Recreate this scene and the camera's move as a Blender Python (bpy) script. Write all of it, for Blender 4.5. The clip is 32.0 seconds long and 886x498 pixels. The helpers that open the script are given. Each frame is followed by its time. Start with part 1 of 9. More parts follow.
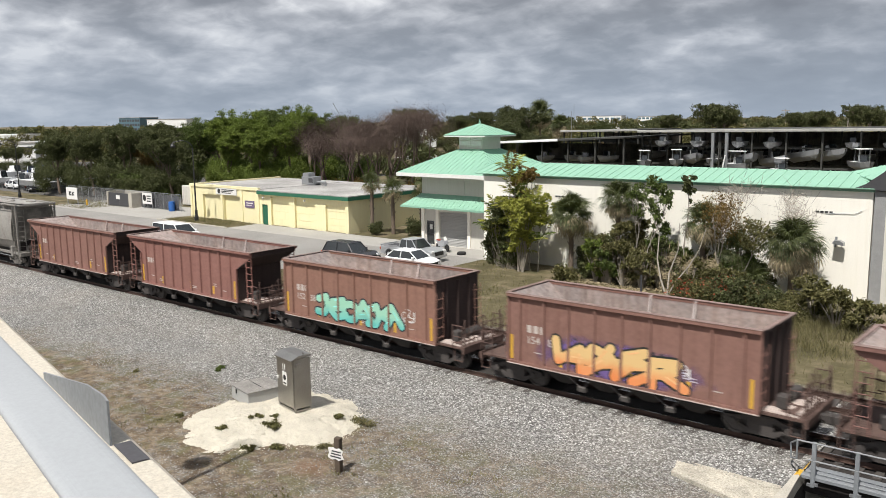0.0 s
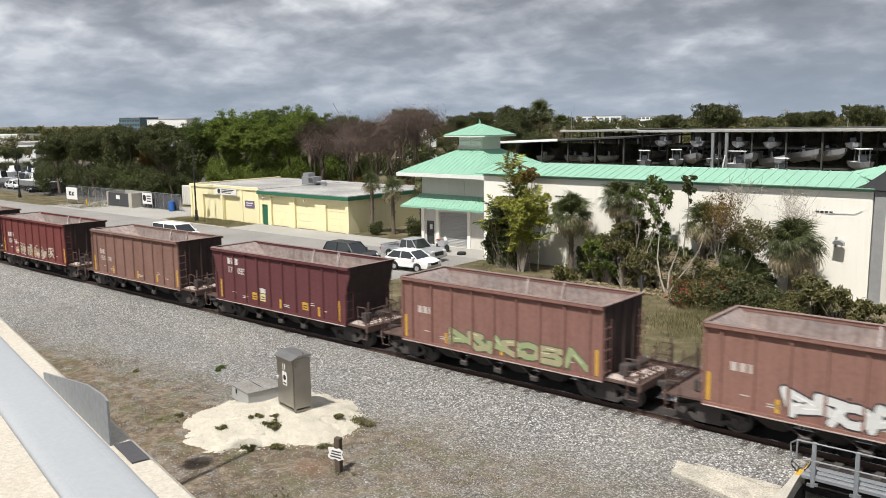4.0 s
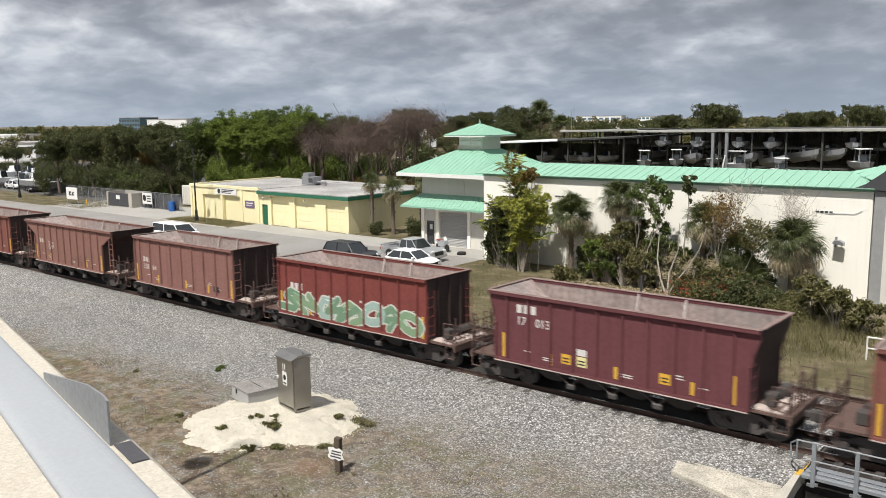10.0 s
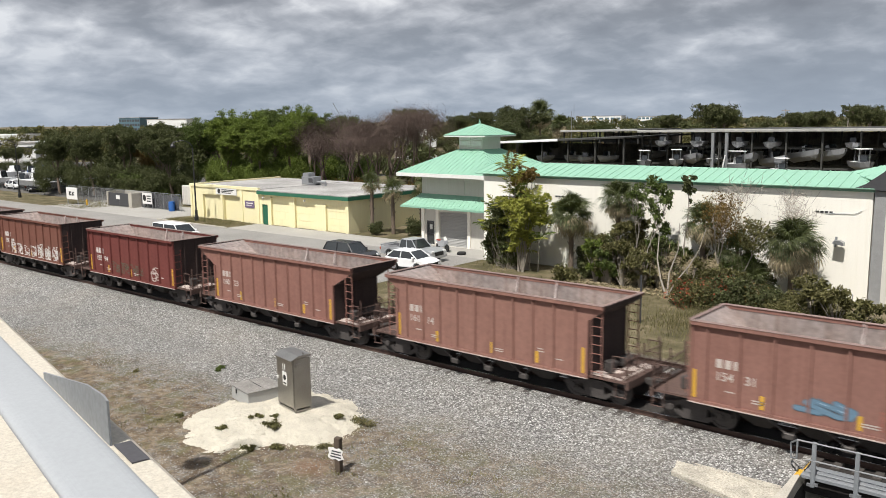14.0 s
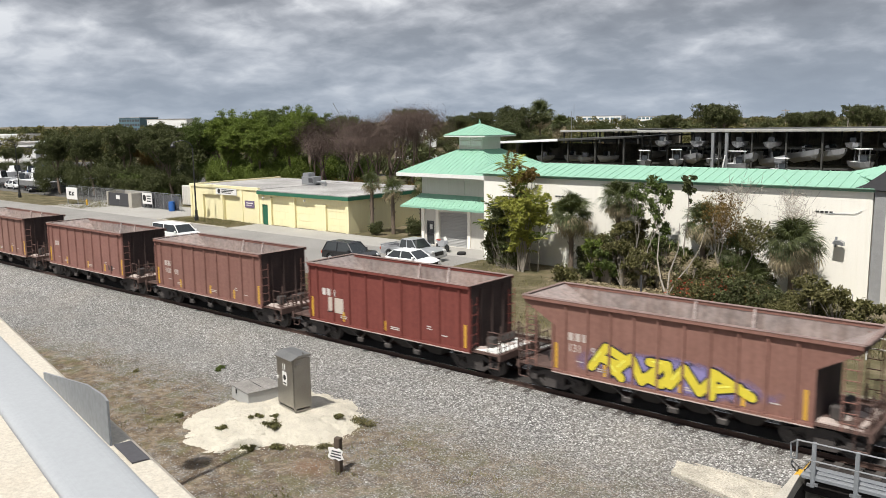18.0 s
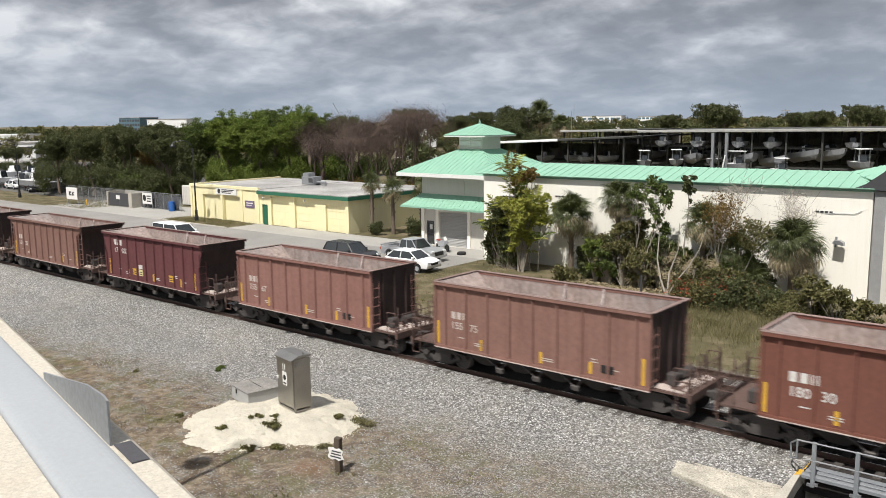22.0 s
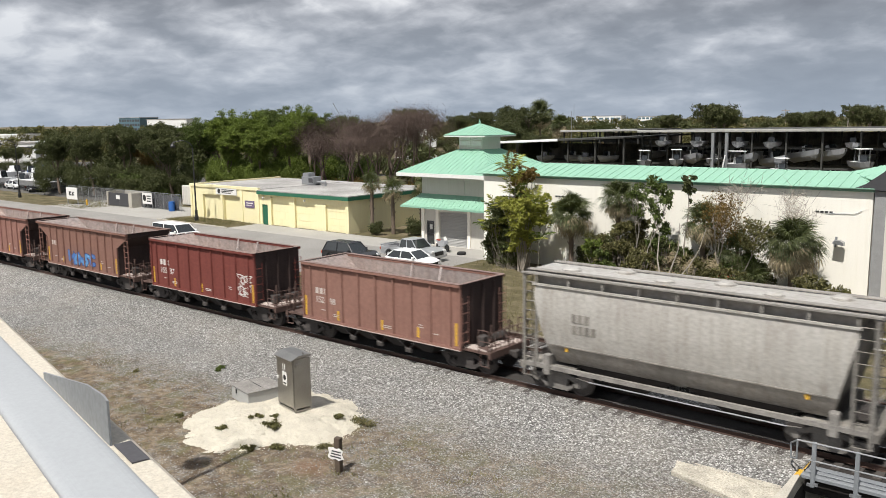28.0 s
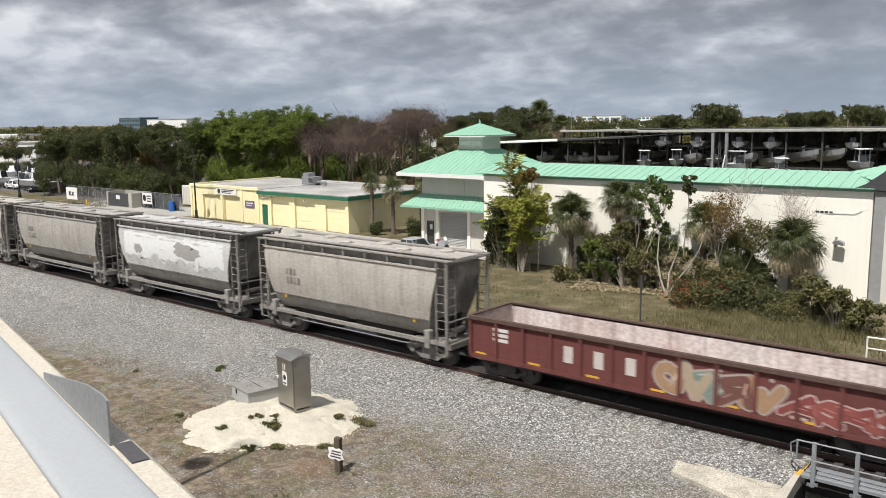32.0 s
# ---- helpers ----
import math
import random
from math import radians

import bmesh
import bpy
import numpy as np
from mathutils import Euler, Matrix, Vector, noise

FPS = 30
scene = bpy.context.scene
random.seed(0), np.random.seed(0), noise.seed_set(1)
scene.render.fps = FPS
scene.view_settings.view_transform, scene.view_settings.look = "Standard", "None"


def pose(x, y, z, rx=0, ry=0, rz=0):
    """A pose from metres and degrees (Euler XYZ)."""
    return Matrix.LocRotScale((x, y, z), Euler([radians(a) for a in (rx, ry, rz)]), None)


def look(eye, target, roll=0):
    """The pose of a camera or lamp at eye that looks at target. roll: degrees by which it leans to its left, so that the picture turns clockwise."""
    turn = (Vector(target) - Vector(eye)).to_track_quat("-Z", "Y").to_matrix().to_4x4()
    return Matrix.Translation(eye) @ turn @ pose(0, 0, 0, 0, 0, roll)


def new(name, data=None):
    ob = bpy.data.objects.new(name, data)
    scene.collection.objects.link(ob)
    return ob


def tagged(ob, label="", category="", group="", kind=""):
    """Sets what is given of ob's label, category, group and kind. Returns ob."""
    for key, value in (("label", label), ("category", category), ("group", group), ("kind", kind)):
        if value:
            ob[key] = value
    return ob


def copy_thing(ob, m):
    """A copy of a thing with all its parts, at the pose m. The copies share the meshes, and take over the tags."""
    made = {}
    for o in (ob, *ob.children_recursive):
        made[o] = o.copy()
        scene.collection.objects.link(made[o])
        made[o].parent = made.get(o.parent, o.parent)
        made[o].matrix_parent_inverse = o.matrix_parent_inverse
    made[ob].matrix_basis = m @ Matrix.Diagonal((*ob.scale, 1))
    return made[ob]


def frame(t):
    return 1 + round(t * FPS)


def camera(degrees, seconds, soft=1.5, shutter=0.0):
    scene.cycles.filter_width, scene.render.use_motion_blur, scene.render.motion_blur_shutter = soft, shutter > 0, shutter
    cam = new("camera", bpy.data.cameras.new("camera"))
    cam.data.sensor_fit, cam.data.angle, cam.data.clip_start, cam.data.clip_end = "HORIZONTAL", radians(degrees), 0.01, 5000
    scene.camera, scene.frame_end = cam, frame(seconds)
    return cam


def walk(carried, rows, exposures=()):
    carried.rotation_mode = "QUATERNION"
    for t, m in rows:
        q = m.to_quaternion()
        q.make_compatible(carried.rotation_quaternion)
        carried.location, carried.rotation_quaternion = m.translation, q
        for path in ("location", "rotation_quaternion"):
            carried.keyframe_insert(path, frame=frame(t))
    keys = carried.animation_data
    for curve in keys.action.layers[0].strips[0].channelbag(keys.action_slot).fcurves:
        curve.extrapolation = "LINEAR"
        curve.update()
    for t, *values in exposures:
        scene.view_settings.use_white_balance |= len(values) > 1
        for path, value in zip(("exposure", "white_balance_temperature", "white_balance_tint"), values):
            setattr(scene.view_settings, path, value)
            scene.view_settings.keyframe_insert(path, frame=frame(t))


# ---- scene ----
# camera: stands still on a footbridge beside the line; x runs along the track, y across it, z = 0 is the rail head
cam = camera(56.26, 32.0, soft=0.6, shutter=0.2)
EYE = (0.0, 0.0, 10.22)
STAND = Matrix.Translation(EYE) @ Euler((radians(90 - 8.92), 0, radians(40.12)), "XYZ").to_matrix().to_4x4() @ pose(0, 0, 0, 0, 0, -0.72)
walk(cam, [(0.0, STAND), (32.0, STAND)])

GZ = -0.6  # level of the open ground

# ---- light ----
SUN_TO = Vector((0.07, -0.50, 0.86)).normalized()
elev = math.asin(SUN_TO.z)
azim = math.atan2(SUN_TO.x, SUN_TO.y)
sun = new("sun", bpy.data.lights.new("sun", "SUN"))
sun.data.energy, sun.data.angle, sun.data.color = 4.85, radians(0.6), (1.0, 0.965, 0.91)
sun.matrix_world = look((0, 0, 60), Vector((0, 0, 60)) - SUN_TO)
scene.view_settings.exposure = 0.2


def link(nt, a, b):
    nt.links.new(a, b)


def node(nt, kind, **vals):
    n = nt.nodes.new(kind)
    for k, v in vals.items():
        n.inputs[k.replace("_", " ")].default_value = v
    return n


def math_node(nt, op, a, b=None, clamp=False):
    n = nt.nodes.new("ShaderNodeMath")
    n.operation, n.use_clamp = op, clamp
    for i, v in enumerate((a, b)):
        if v is None:
            continue
        if isinstance(v, (int, float)):
            n.inputs[i].default_value = v
        else:
            link(nt, v, n.inputs[i])
    return n.outputs[0]


def mix(nt, fac, a, b, blend="MIX"):
    n = nt.nodes.new("ShaderNodeMix")
    n.data_type, n.blend_type = "RGBA", blend
    for i, v in ((0, fac), (6, a), (7, b)):
        if isinstance(v, (int, float)):
            n.inputs[i].default_value = v
        elif isinstance(v, tuple):
            n.inputs[i].default_value = (*v[:3], 1)
        else:
            link(nt, v, n.inputs[i])
    return n.outputs[2]


def ramp(nt, fac, stops, smooth=False):
    n = nt.nodes.new("ShaderNodeValToRGB")
    e = n.color_ramp.elements
    while len(e) < len(stops):
        e.new(0.5)
    for el, (p, c) in zip(e, stops):
        el.position = p
        el.color = (*c, 1) if isinstance(c, tuple) else (c, c, c, 1)
    if smooth:
        n.color_ramp.interpolation = "EASE"
    link(nt, fac, n.inputs[0])
    return n.outputs[0]


def noise_tex(nt, vec, scale, detail=4.0, rough=0.55, dist=0.0):
    n = nt.nodes.new("ShaderNodeTexNoise")
    n.inputs["Scale"].default_value, n.inputs["Detail"].default_value = scale, detail
    n.inputs["Roughness"].default_value, n.inputs["Distortion"].default_value = rough, dist
    if vec is not None:
        link(nt, vec, n.inputs["Vector"])
    return n.outputs["Fac"]


def mapping(nt, vec, scale=(1, 1, 1), loc=(0, 0, 0)):
    n = nt.nodes.new("ShaderNodeMapping")
    n.inputs["Scale"].default_value, n.inputs["Location"].default_value = scale, loc
    link(nt, vec, n.inputs["Vector"])
    return n.outputs[0]


def clouds(nt, direction):
    """Broken grey cloud deck seen in perspective; returns a colour."""
    sep = nt.nodes.new("ShaderNodeSeparateXYZ")
    link(nt, direction, sep.inputs[0])
    h = math_node(nt, "MAXIMUM", sep.outputs[2], 0.0)
    k = math_node(nt, "DIVIDE", 1.0, math_node(nt, "ADD", h, 0.30))
    comb = nt.nodes.new("ShaderNodeCombineXYZ")
    link(nt, math_node(nt, "MULTIPLY", sep.outputs[0], k), comb.inputs[0])
    link(nt, math_node(nt, "MULTIPLY", sep.outputs[1], k), comb.inputs[1])
    comb.inputs[2].default_value = 3.7
    v = comb.outputs[0]
    big = noise_tex(nt, mapping(nt, v, (3.0, 3.0, 1), (5.3, 0.9, 0)), 1.0, 2.0, 0.45)
    mid = noise_tex(nt, mapping(nt, v, (8.5, 8.5, 1), (7.1, 2.2, 0)), 1.0, 9.0, 0.52, 0.25)
    body = math_node(nt, "ADD", math_node(nt, "MULTIPLY", big, 0.74), math_node(nt, "MULTIPLY", mid, 0.48))
    # thicker cloud away from the sun's side
    side = math_node(nt, "ADD", math_node(nt, "MULTIPLY", sep.outputs[0], 0.765), math_node(nt, "MULTIPLY", sep.outputs[1], 0.645))
    body = math_node(nt, "ADD", body, math_node(nt, "MULTIPLY", side, 0.09))
    body = math_node(nt, "ADD", math_node(nt, "MULTIPLY", math_node(nt, "SUBTRACT", body, 0.60), 1.15), 0.60)
    shade = ramp(nt, body, [(0.38, (0.78, 0.79, 0.81)), (0.48, (0.55, 0.565, 0.60)), (0.58, (0.37, 0.385, 0.42)), (0.70, (0.235, 0.25, 0.28)), (0.86, (0.17, 0.18, 0.205))])
    far = ramp(nt, h, [(0.0, 1.0), (0.16, 0.0)])
    return mix(nt, math_node(nt, "MULTIPLY", far, 0.8), shade, (0.31, 0.37, 0.455))


world = bpy.data.worlds.new("sky")
scene.world = world
world.use_nodes = True
wt = world.node_tree
wt.nodes.clear()
sky = wt.nodes.new("ShaderNodeTexSky")
sky.sky_type, sky.sun_disc, sky.sun_elevation, sky.sun_rotation = "NISHITA", False, elev, azim
bg_sky = node(wt, "ShaderNodeBackground", Strength=0.09)
link(wt, sky.outputs[0], bg_sky.inputs[0])
bg_cloud = node(wt, "ShaderNodeBackground", Strength=1.3)
gen = wt.nodes.new("ShaderNodeTexCoord")
link(wt, clouds(wt, gen.outputs["Generated"]), bg_cloud.inputs[0])
mixsh = node(wt, "ShaderNodeMixShader", Fac=0.86)
link(wt, bg_sky.outputs[0], mixsh.inputs[1])
link(wt, bg_cloud.outputs[0], mixsh.inputs[2])
wout = wt.nodes.new("ShaderNodeOutputWorld")
link(wt, mixsh.outputs[0], wout.inputs[0])


# ---- materials ----
def surface(name, color, rough=0.7, metal=0.0, var=0.25, scale=3.0, fine=40.0, bump=0.15, streak=0.0, tint=None, spec=0.4, objcolor=False, island=0.0, translucent=0.0, bumpdist=0.01):
    """A worn painted, mineral or leafy surface: two scales of tone, optional vertical streaks, fine relief."""
    m = bpy.data.materials.new(name)
    m.use_nodes = True
    nt = m.node_tree
    bsdf = nt.nodes["Principled BSDF"]
    tc = nt.nodes.new("ShaderNodeTexCoord")
    info = nt.nodes.new("ShaderNodeObjectInfo")
    rnd = nt.nodes.new("ShaderNodeVectorMath")
    rnd.operation = "SCALE"
    rnd.inputs[0].default_value = (31, 17, 23)
    link(nt, info.outputs["Random"], rnd.inputs["Scale"])
    add = nt.nodes.new("ShaderNodeVectorMath")
    add.operation = "ADD"
    link(nt, tc.outputs["Object"], add.inputs[0])
    link(nt, rnd.outputs[0], add.inputs[1])
    v = add.outputs[0]
    base = info.outputs["Color"] if objcolor else (*color, 1)
    dark = tint or tuple(c * 0.55 for c in color)
    n1 = noise_tex(nt, v, scale, 5.0, 0.6)
    n2 = noise_tex(nt, v, fine, 3.0, 0.6)
    f1 = ramp(nt, n1, [(0.38, 0.0), (0.68, 1.0)])
    if objcolor:
        dk = mix(nt, 1.0, base, (0.55, 0.5, 0.48), "MULTIPLY")
        col = mix(nt, math_node(nt, "MULTIPLY", f1, var), base, dk)
    else:
        col = mix(nt, math_node(nt, "MULTIPLY", f1, var), color, dark)
    g = ramp(nt, n2, [(0.3, 1.0 - var * 0.6), (0.7, 1.0 + var * 0.35)])
    col = mix(nt, 1.0, col, g, "MULTIPLY")
    if streak:
        s1 = noise_tex(nt, mapping(nt, v, (5.0, 5.0, 0.22)), 1.0, 5.0, 0.65)
        s2 = ramp(nt, s1, [(0.47, 0.0), (0.72, 1.0)])
        stain = mix(nt, 1.0, col, tint or (0.42, 0.36, 0.33), "MULTIPLY")
        col = mix(nt, math_node(nt, "MULTIPLY", s2, streak), col, stain)
    if island:
        geo = nt.nodes.new("ShaderNodeNewGeometry")
        iv = ramp(nt, geo.outputs["Random Per Island"], [(0.0, 1 - island), (1.0, 1 + island)])
        col = mix(nt, 1.0, col, iv, "MULTIPLY")
    link(nt, col, bsdf.inputs["Base Color"])
    bsdf.inputs["Roughness"].default_value, bsdf.inputs["Metallic"].default_value = rough, metal
    bsdf.inputs["Specular IOR Level"].default_value = spec
    if bump:
        b = node(nt, "ShaderNodeBump", Strength=bump, Distance=bumpdist)
        link(nt, n2, b.inputs["Height"])
        link(nt, b.outputs[0], bsdf.inputs["Normal"])
    if translucent:
        tr = nt.nodes.new("ShaderNodeBsdfTranslucent")
        link(nt, mix(nt, 1.0, col, (1.0, 1.15, 0.6), "MULTIPLY"), tr.inputs[0])
        ms = node(nt, "ShaderNodeMixShader", Fac=translucent)
        link(nt, bsdf.outputs[0], ms.inputs[1])
        link(nt, tr.outputs[0], ms.inputs[2])
        link(nt, ms.outputs[0], nt.nodes["Material Output"].inputs[0])
    return m


def ground_material():
    """Limestone gravel by the line, thin brown soil and dry grass where it has worn away."""
    m = bpy.data.materials.new("gravel_and_soil")
    m.use_nodes = True
    nt = m.node_tree
    bsdf = nt.nodes["Principled BSDF"]
    geo = nt.nodes.new("ShaderNodeNewGeometry")
    p = geo.outputs["Position"]
    sep = nt.nodes.new("ShaderNodeSeparateXYZ")
    link(nt, p, sep.inputs[0])
    x, y = sep.outputs[0], sep.outputs[1]
    vor = nt.nodes.new("ShaderNodeTexVoronoi")
    vor.inputs["Scale"].default_value = 16.0
    link(nt, p, vor.inputs["Vector"])
    sepc = nt.nodes.new("ShaderNodeSeparateColor")
    link(nt, vor.outputs["Color"], sepc.inputs[0])
    stone = ramp(nt, sepc.outputs[0], [(0.0, (0.082, 0.08, 0.077)), (0.4, (0.215, 0.211, 0.203)), (0.75, (0.35, 0.345, 0.33)), (1.0, (0.60, 0.59, 0.57))])
    stone = mix(nt, ramp(nt, vor.outputs["Distance"], [(0.35, 0.0), (0.75, 0.8)]), stone, (0.07, 0.065, 0.06))
    wide = noise_tex(nt, p, 0.35, 5.0, 0.6)
    stone = mix(nt, ramp(nt, wide, [(0.4, 0.0), (0.75, 0.25)]), stone, (0.33, 0.295, 0.245))
    soil_n = noise_tex(nt, p, 2.2, 6.0, 0.65)
    soil = ramp(nt, soil_n, [(0.3, (0.055, 0.04, 0.028)), (0.5, (0.135, 0.101, 0.068)), (0.7, (0.27, 0.22, 0.16))])
    grass_n = noise_tex(nt, p, 0.9, 5.0, 0.6)
    soil = mix(nt, ramp(nt, grass_n, [(0.5, 0.0), (0.58, 0.75)]), soil, (0.10, 0.092, 0.042))
    grit = noise_tex(nt, p, 34.0, 3.0, 0.7)
    soil = mix(nt, 1.0, soil, ramp(nt, grit, [(0.3, 0.45), (0.7, 1.6)]), "MULTIPLY")
    # worn soil: a band on the near side of the gravel, broken up by noise
    edge = math_node(nt, "ADD", y, math_node(nt, "MULTIPLY", math_node(nt, "SUBTRACT", noise_tex(nt, p, 0.42, 5.0, 0.65), 0.5), 6.0))
    lean = math_node(nt, "MULTIPLY", math_node(nt, "ADD", x, 40.0), 0.12)
    near = ramp(nt, math_node(nt, "DIVIDE", math_node(nt, "SUBTRACT", edge, lean), 40.0), [(0.42, 1.0), (0.49, 0.0)])
    patch = noise_tex(nt, p, 1.3, 6.0, 0.7)
    near = math_node(nt, "MULTIPLY", near, ramp(nt, patch, [(0.34, 0.25), (0.5, 1.0)]))
    right = ramp(nt, math_node(nt, "DIVIDE", math_node(nt, "ADD", x, 40.0), 60.0), [(0.3, 1.0), (0.48, 0.55)])
    near = math_node(nt, "MULTIPLY", near, right)
    col = mix(nt, near, stone, soil)
    # reddish clay dug up beside the marker post
    off = nt.nodes.new("ShaderNodeVectorMath")
    off.operation = "DISTANCE"
    off.inputs[1].default_value = (-19.25, 16.2, GZ)
    link(nt, p, off.inputs[0])
    clay = math_node(nt, "ADD", off.outputs["Value"], math_node(nt, "MULTIPLY", patch, 1.6))
    col = mix(nt, ramp(nt, math_node(nt, "DIVIDE", clay, 4.0), [(0.25, 0.65), (0.45, 0.0)]), col, (0.17, 0.098, 0.058))
    # rough grass beyond the line
    far_n = noise_tex(nt, p, 0.55, 6.0, 0.7)
    grass = ramp(nt, far_n, [(0.3, (0.06, 0.055, 0.027)), (0.48, (0.105, 0.09, 0.048)), (0.6, (0.16, 0.13, 0.08)), (0.75, (0.26, 0.22, 0.155))])
    fine = noise_tex(nt, mapping(nt, p, (1, 1, 1)), 22.0, 3.0, 0.7)
    grass = mix(nt, 1.0, grass, ramp(nt, fine, [(0.3, 0.7), (0.7, 1.3)]), "MULTIPLY")
    beyond = ramp(nt, math_node(nt, "DIVIDE", math_node(nt, "ADD", y, math_node(nt, "MULTIPLY", wide, 2.0)), 100.0), [(0.325, 0.0), (0.345, 1.0)])
    col = mix(nt, beyond, col, grass)
    link(nt, col, bsdf.inputs["Base Color"])
    bsdf.inputs["Roughness"].default_value = 0.95
    bsdf.inputs["Specular IOR Level"].default_value = 0.2
    b = node(nt, "ShaderNodeBump", Strength=0.7, Distance=0.03)
    link(nt, math_node(nt, "SUBTRACT", 1.0, vor.outputs["Distance"]), b.inputs["Height"])
    link(nt, b.outputs[0], bsdf.inputs["Normal"])
    return m


M_GROUND = ground_material()
M_STONE = surface("crushed_limestone", (0.26, 0.255, 0.24), 0.95, var=0.35, scale=6, fine=60, bump=0.3, island=0.55)
M_LIME = surface("white_limestone_fill", (0.60, 0.555, 0.46), 0.95, var=0.45, scale=1.5, fine=30, bump=0.8, bumpdist=0.04)
M_CONC = surface("weathered_concrete", (0.46, 0.43, 0.37), 0.9, var=0.35, scale=1.2, fine=30, bump=0.25)
M_PAVE = surface("bleached_concrete_paving", (0.36, 0.345, 0.315), 0.9, var=0.3, scale=0.3, fine=14, bump=0.2)
M_ASPH = surface("old_grey_asphalt", (0.11, 0.105, 0.098), 0.9, var=0.3, scale=0.25, fine=30, bump=0.3)
M_ROAD = surface("worn_pale_road", (0.27, 0.258, 0.24), 0.9, var=0.4, scale=0.22, fine=12, bump=0.25)
M_PARAPET = surface("cream_coated_concrete", (0.50, 0.46, 0.39), 0.85, var=0.3, scale=3, fine=90, bump=0.35, streak=0.25, tint=(0.62, 0.55, 0.46))
M_ALU = surface("satin_grey_coating", (0.34, 0.355, 0.37), 0.7, 0.0, var=0.08, scale=2, fine=120, bump=0.04)
M_DULLSTEEL = surface("dull_grey_steel", (0.25, 0.265, 0.28), 0.6, 0.2, var=0.25, scale=4, fine=40, bump=0.1)
M_GALV = surface("galvanised_steel", (0.40, 0.41, 0.42), 0.45, 0.7, var=0.25, scale=5, fine=40, bump=0.08)
M_STEEL = surface("brushed_steel_sheet", (0.42, 0.405, 0.375), 0.36, 0.92, var=0.25, scale=2, fine=60, bump=0.05)
M_RAIL = surface("rusty_rail_steel", (0.08, 0.049, 0.039), 0.7, 0.3, var=0.35, scale=4, fine=50)
M_RAILTOP = surface("polished_rail_head", (0.45, 0.44, 0.43), 0.25, 0.9, var=0.1)
M_TIE = surface("grey_concrete_tie", (0.075, 0.066, 0.06), 0.9, var=0.35, scale=3, fine=50, bump=0.3)
M_PAINT = surface("oxide_car_paint", (0.25, 0.11, 0.09), 0.75, var=0.2, scale=0.7, fine=7, bump=0.03, streak=0.36, tint=(0.55, 0.46, 0.43), objcolor=True, spec=0.25)
# M_UNDER and M_TRUCK are darkened to hold the deep shadow under the cars
M_UNDER = surface("grime_and_shade_underframe", (0.032, 0.027, 0.025), 0.85, 0.0, var=0.4, scale=3, fine=30)
M_TRUCK = surface("dusty_cast_steel", (0.075, 0.066, 0.062), 0.85, 0.1, var=0.4, scale=4, fine=30)
M_TRUCKL = surface("pale_dusty_cast_steel", (0.20, 0.187, 0.172), 0.9, 0.0, var=0.4, scale=4, fine=30)
M_RIM = surface("dusty_brown_rim", (0.25, 0.175, 0.155), 0.9, var=0.5, scale=2, fine=20)
M_DUSTW = surface("white_rock_dust", (0.58, 0.53, 0.51), 0.95, var=0.55, scale=0.45, fine=9, streak=0.75, tint=(0.42, 0.30, 0.27))
M_BROWNRIM = surface("rusty_dark_chord", (0.10, 0.062, 0.05), 0.85, var=0.5, scale=2, fine=15, streak=0.3)
M_ENDDARK = surface("dirty_shaded_end_paint", (0.055, 0.036, 0.033), 0.8, var=0.4, scale=1.2, fine=16, streak=0.4)
M_GRIMY = surface("grimy_red_brown_steel", (0.12, 0.075, 0.062), 0.85, var=0.4, scale=1.5, fine=14)
M_SLAB = surface("chalky_pale_concrete", (0.52, 0.48, 0.40), 0.95, var=0.7, scale=1.2, fine=22, bump=0.6, bumpdist=0.03)
M_WHEEL = surface("rolled_wheel_steel", (0.10, 0.09, 0.085), 0.6, 0.4, var=0.4, scale=5, fine=30)
M_DUST = surface("rock_dust", (0.48, 0.40, 0.36), 0.95, var=0.45, scale=1.3, fine=25, bump=0.2)
M_INSIDE = surface("dusty_hopper_lining", (0.27, 0.232, 0.22), 0.55, var=0.5, scale=0.45, fine=5, bump=0.02, streak=0.6, tint=(0.5, 0.38, 0.33))
M_HOPPER = surface("chalky_grey_paint", (0.40, 0.385, 0.36), 0.5, 0.15, var=0.36, scale=0.7, fine=9, bump=0.03, streak=0.6, tint=(0.6, 0.54, 0.48), objcolor=True, spec=0.4)
M_YELLOW = surface("safety_yellow", (0.62, 0.36, 0.04), 0.7, var=0.25)
M_WHITE = surface("stencil_white", (0.62, 0.60, 0.57), 0.8, var=0.3, scale=6)
M_CREAMWALL = surface("ivory_stucco", (0.88, 0.85, 0.77), 0.9, var=0.10, scale=0.6, fine=30, bump=0.2, streak=0.15, tint=(0.72, 0.68, 0.6))
M_WHITEWALL = surface("off_white_stucco", (0.62, 0.60, 0.55), 0.9, var=0.2, scale=0.7, fine=30, bump=0.2, streak=0.3, tint=(0.75, 0.72, 0.66))
M_YWALL = surface("pale_yellow_stucco", (0.82, 0.75, 0.46), 0.9, var=0.16, scale=0.6, fine=30, bump=0.2, streak=0.25, tint=(0.75, 0.7, 0.6))
M_GREEN = surface("mint_green_metal_roof", (0.25, 0.45, 0.335), 0.5, 0.0, var=0.14, scale=0.8, fine=10, bump=0.02)
M_DKGREEN = surface("dark_green_paint", (0.025, 0.13, 0.075), 0.6, var=0.15)
M_ROOFGREY = surface("ponded_grey_roofing", (0.42, 0.405, 0.385), 0.9, var=0.8, scale=0.20, fine=6, bump=0.1)
M_GREYWALL = surface("grey_stucco", (0.30, 0.30, 0.30), 0.9, var=0.25, scale=2, fine=25, bump=0.5)
M_DARK = surface("dark_slate_metal", (0.06, 0.06, 0.065), 0.6, var=0.2)
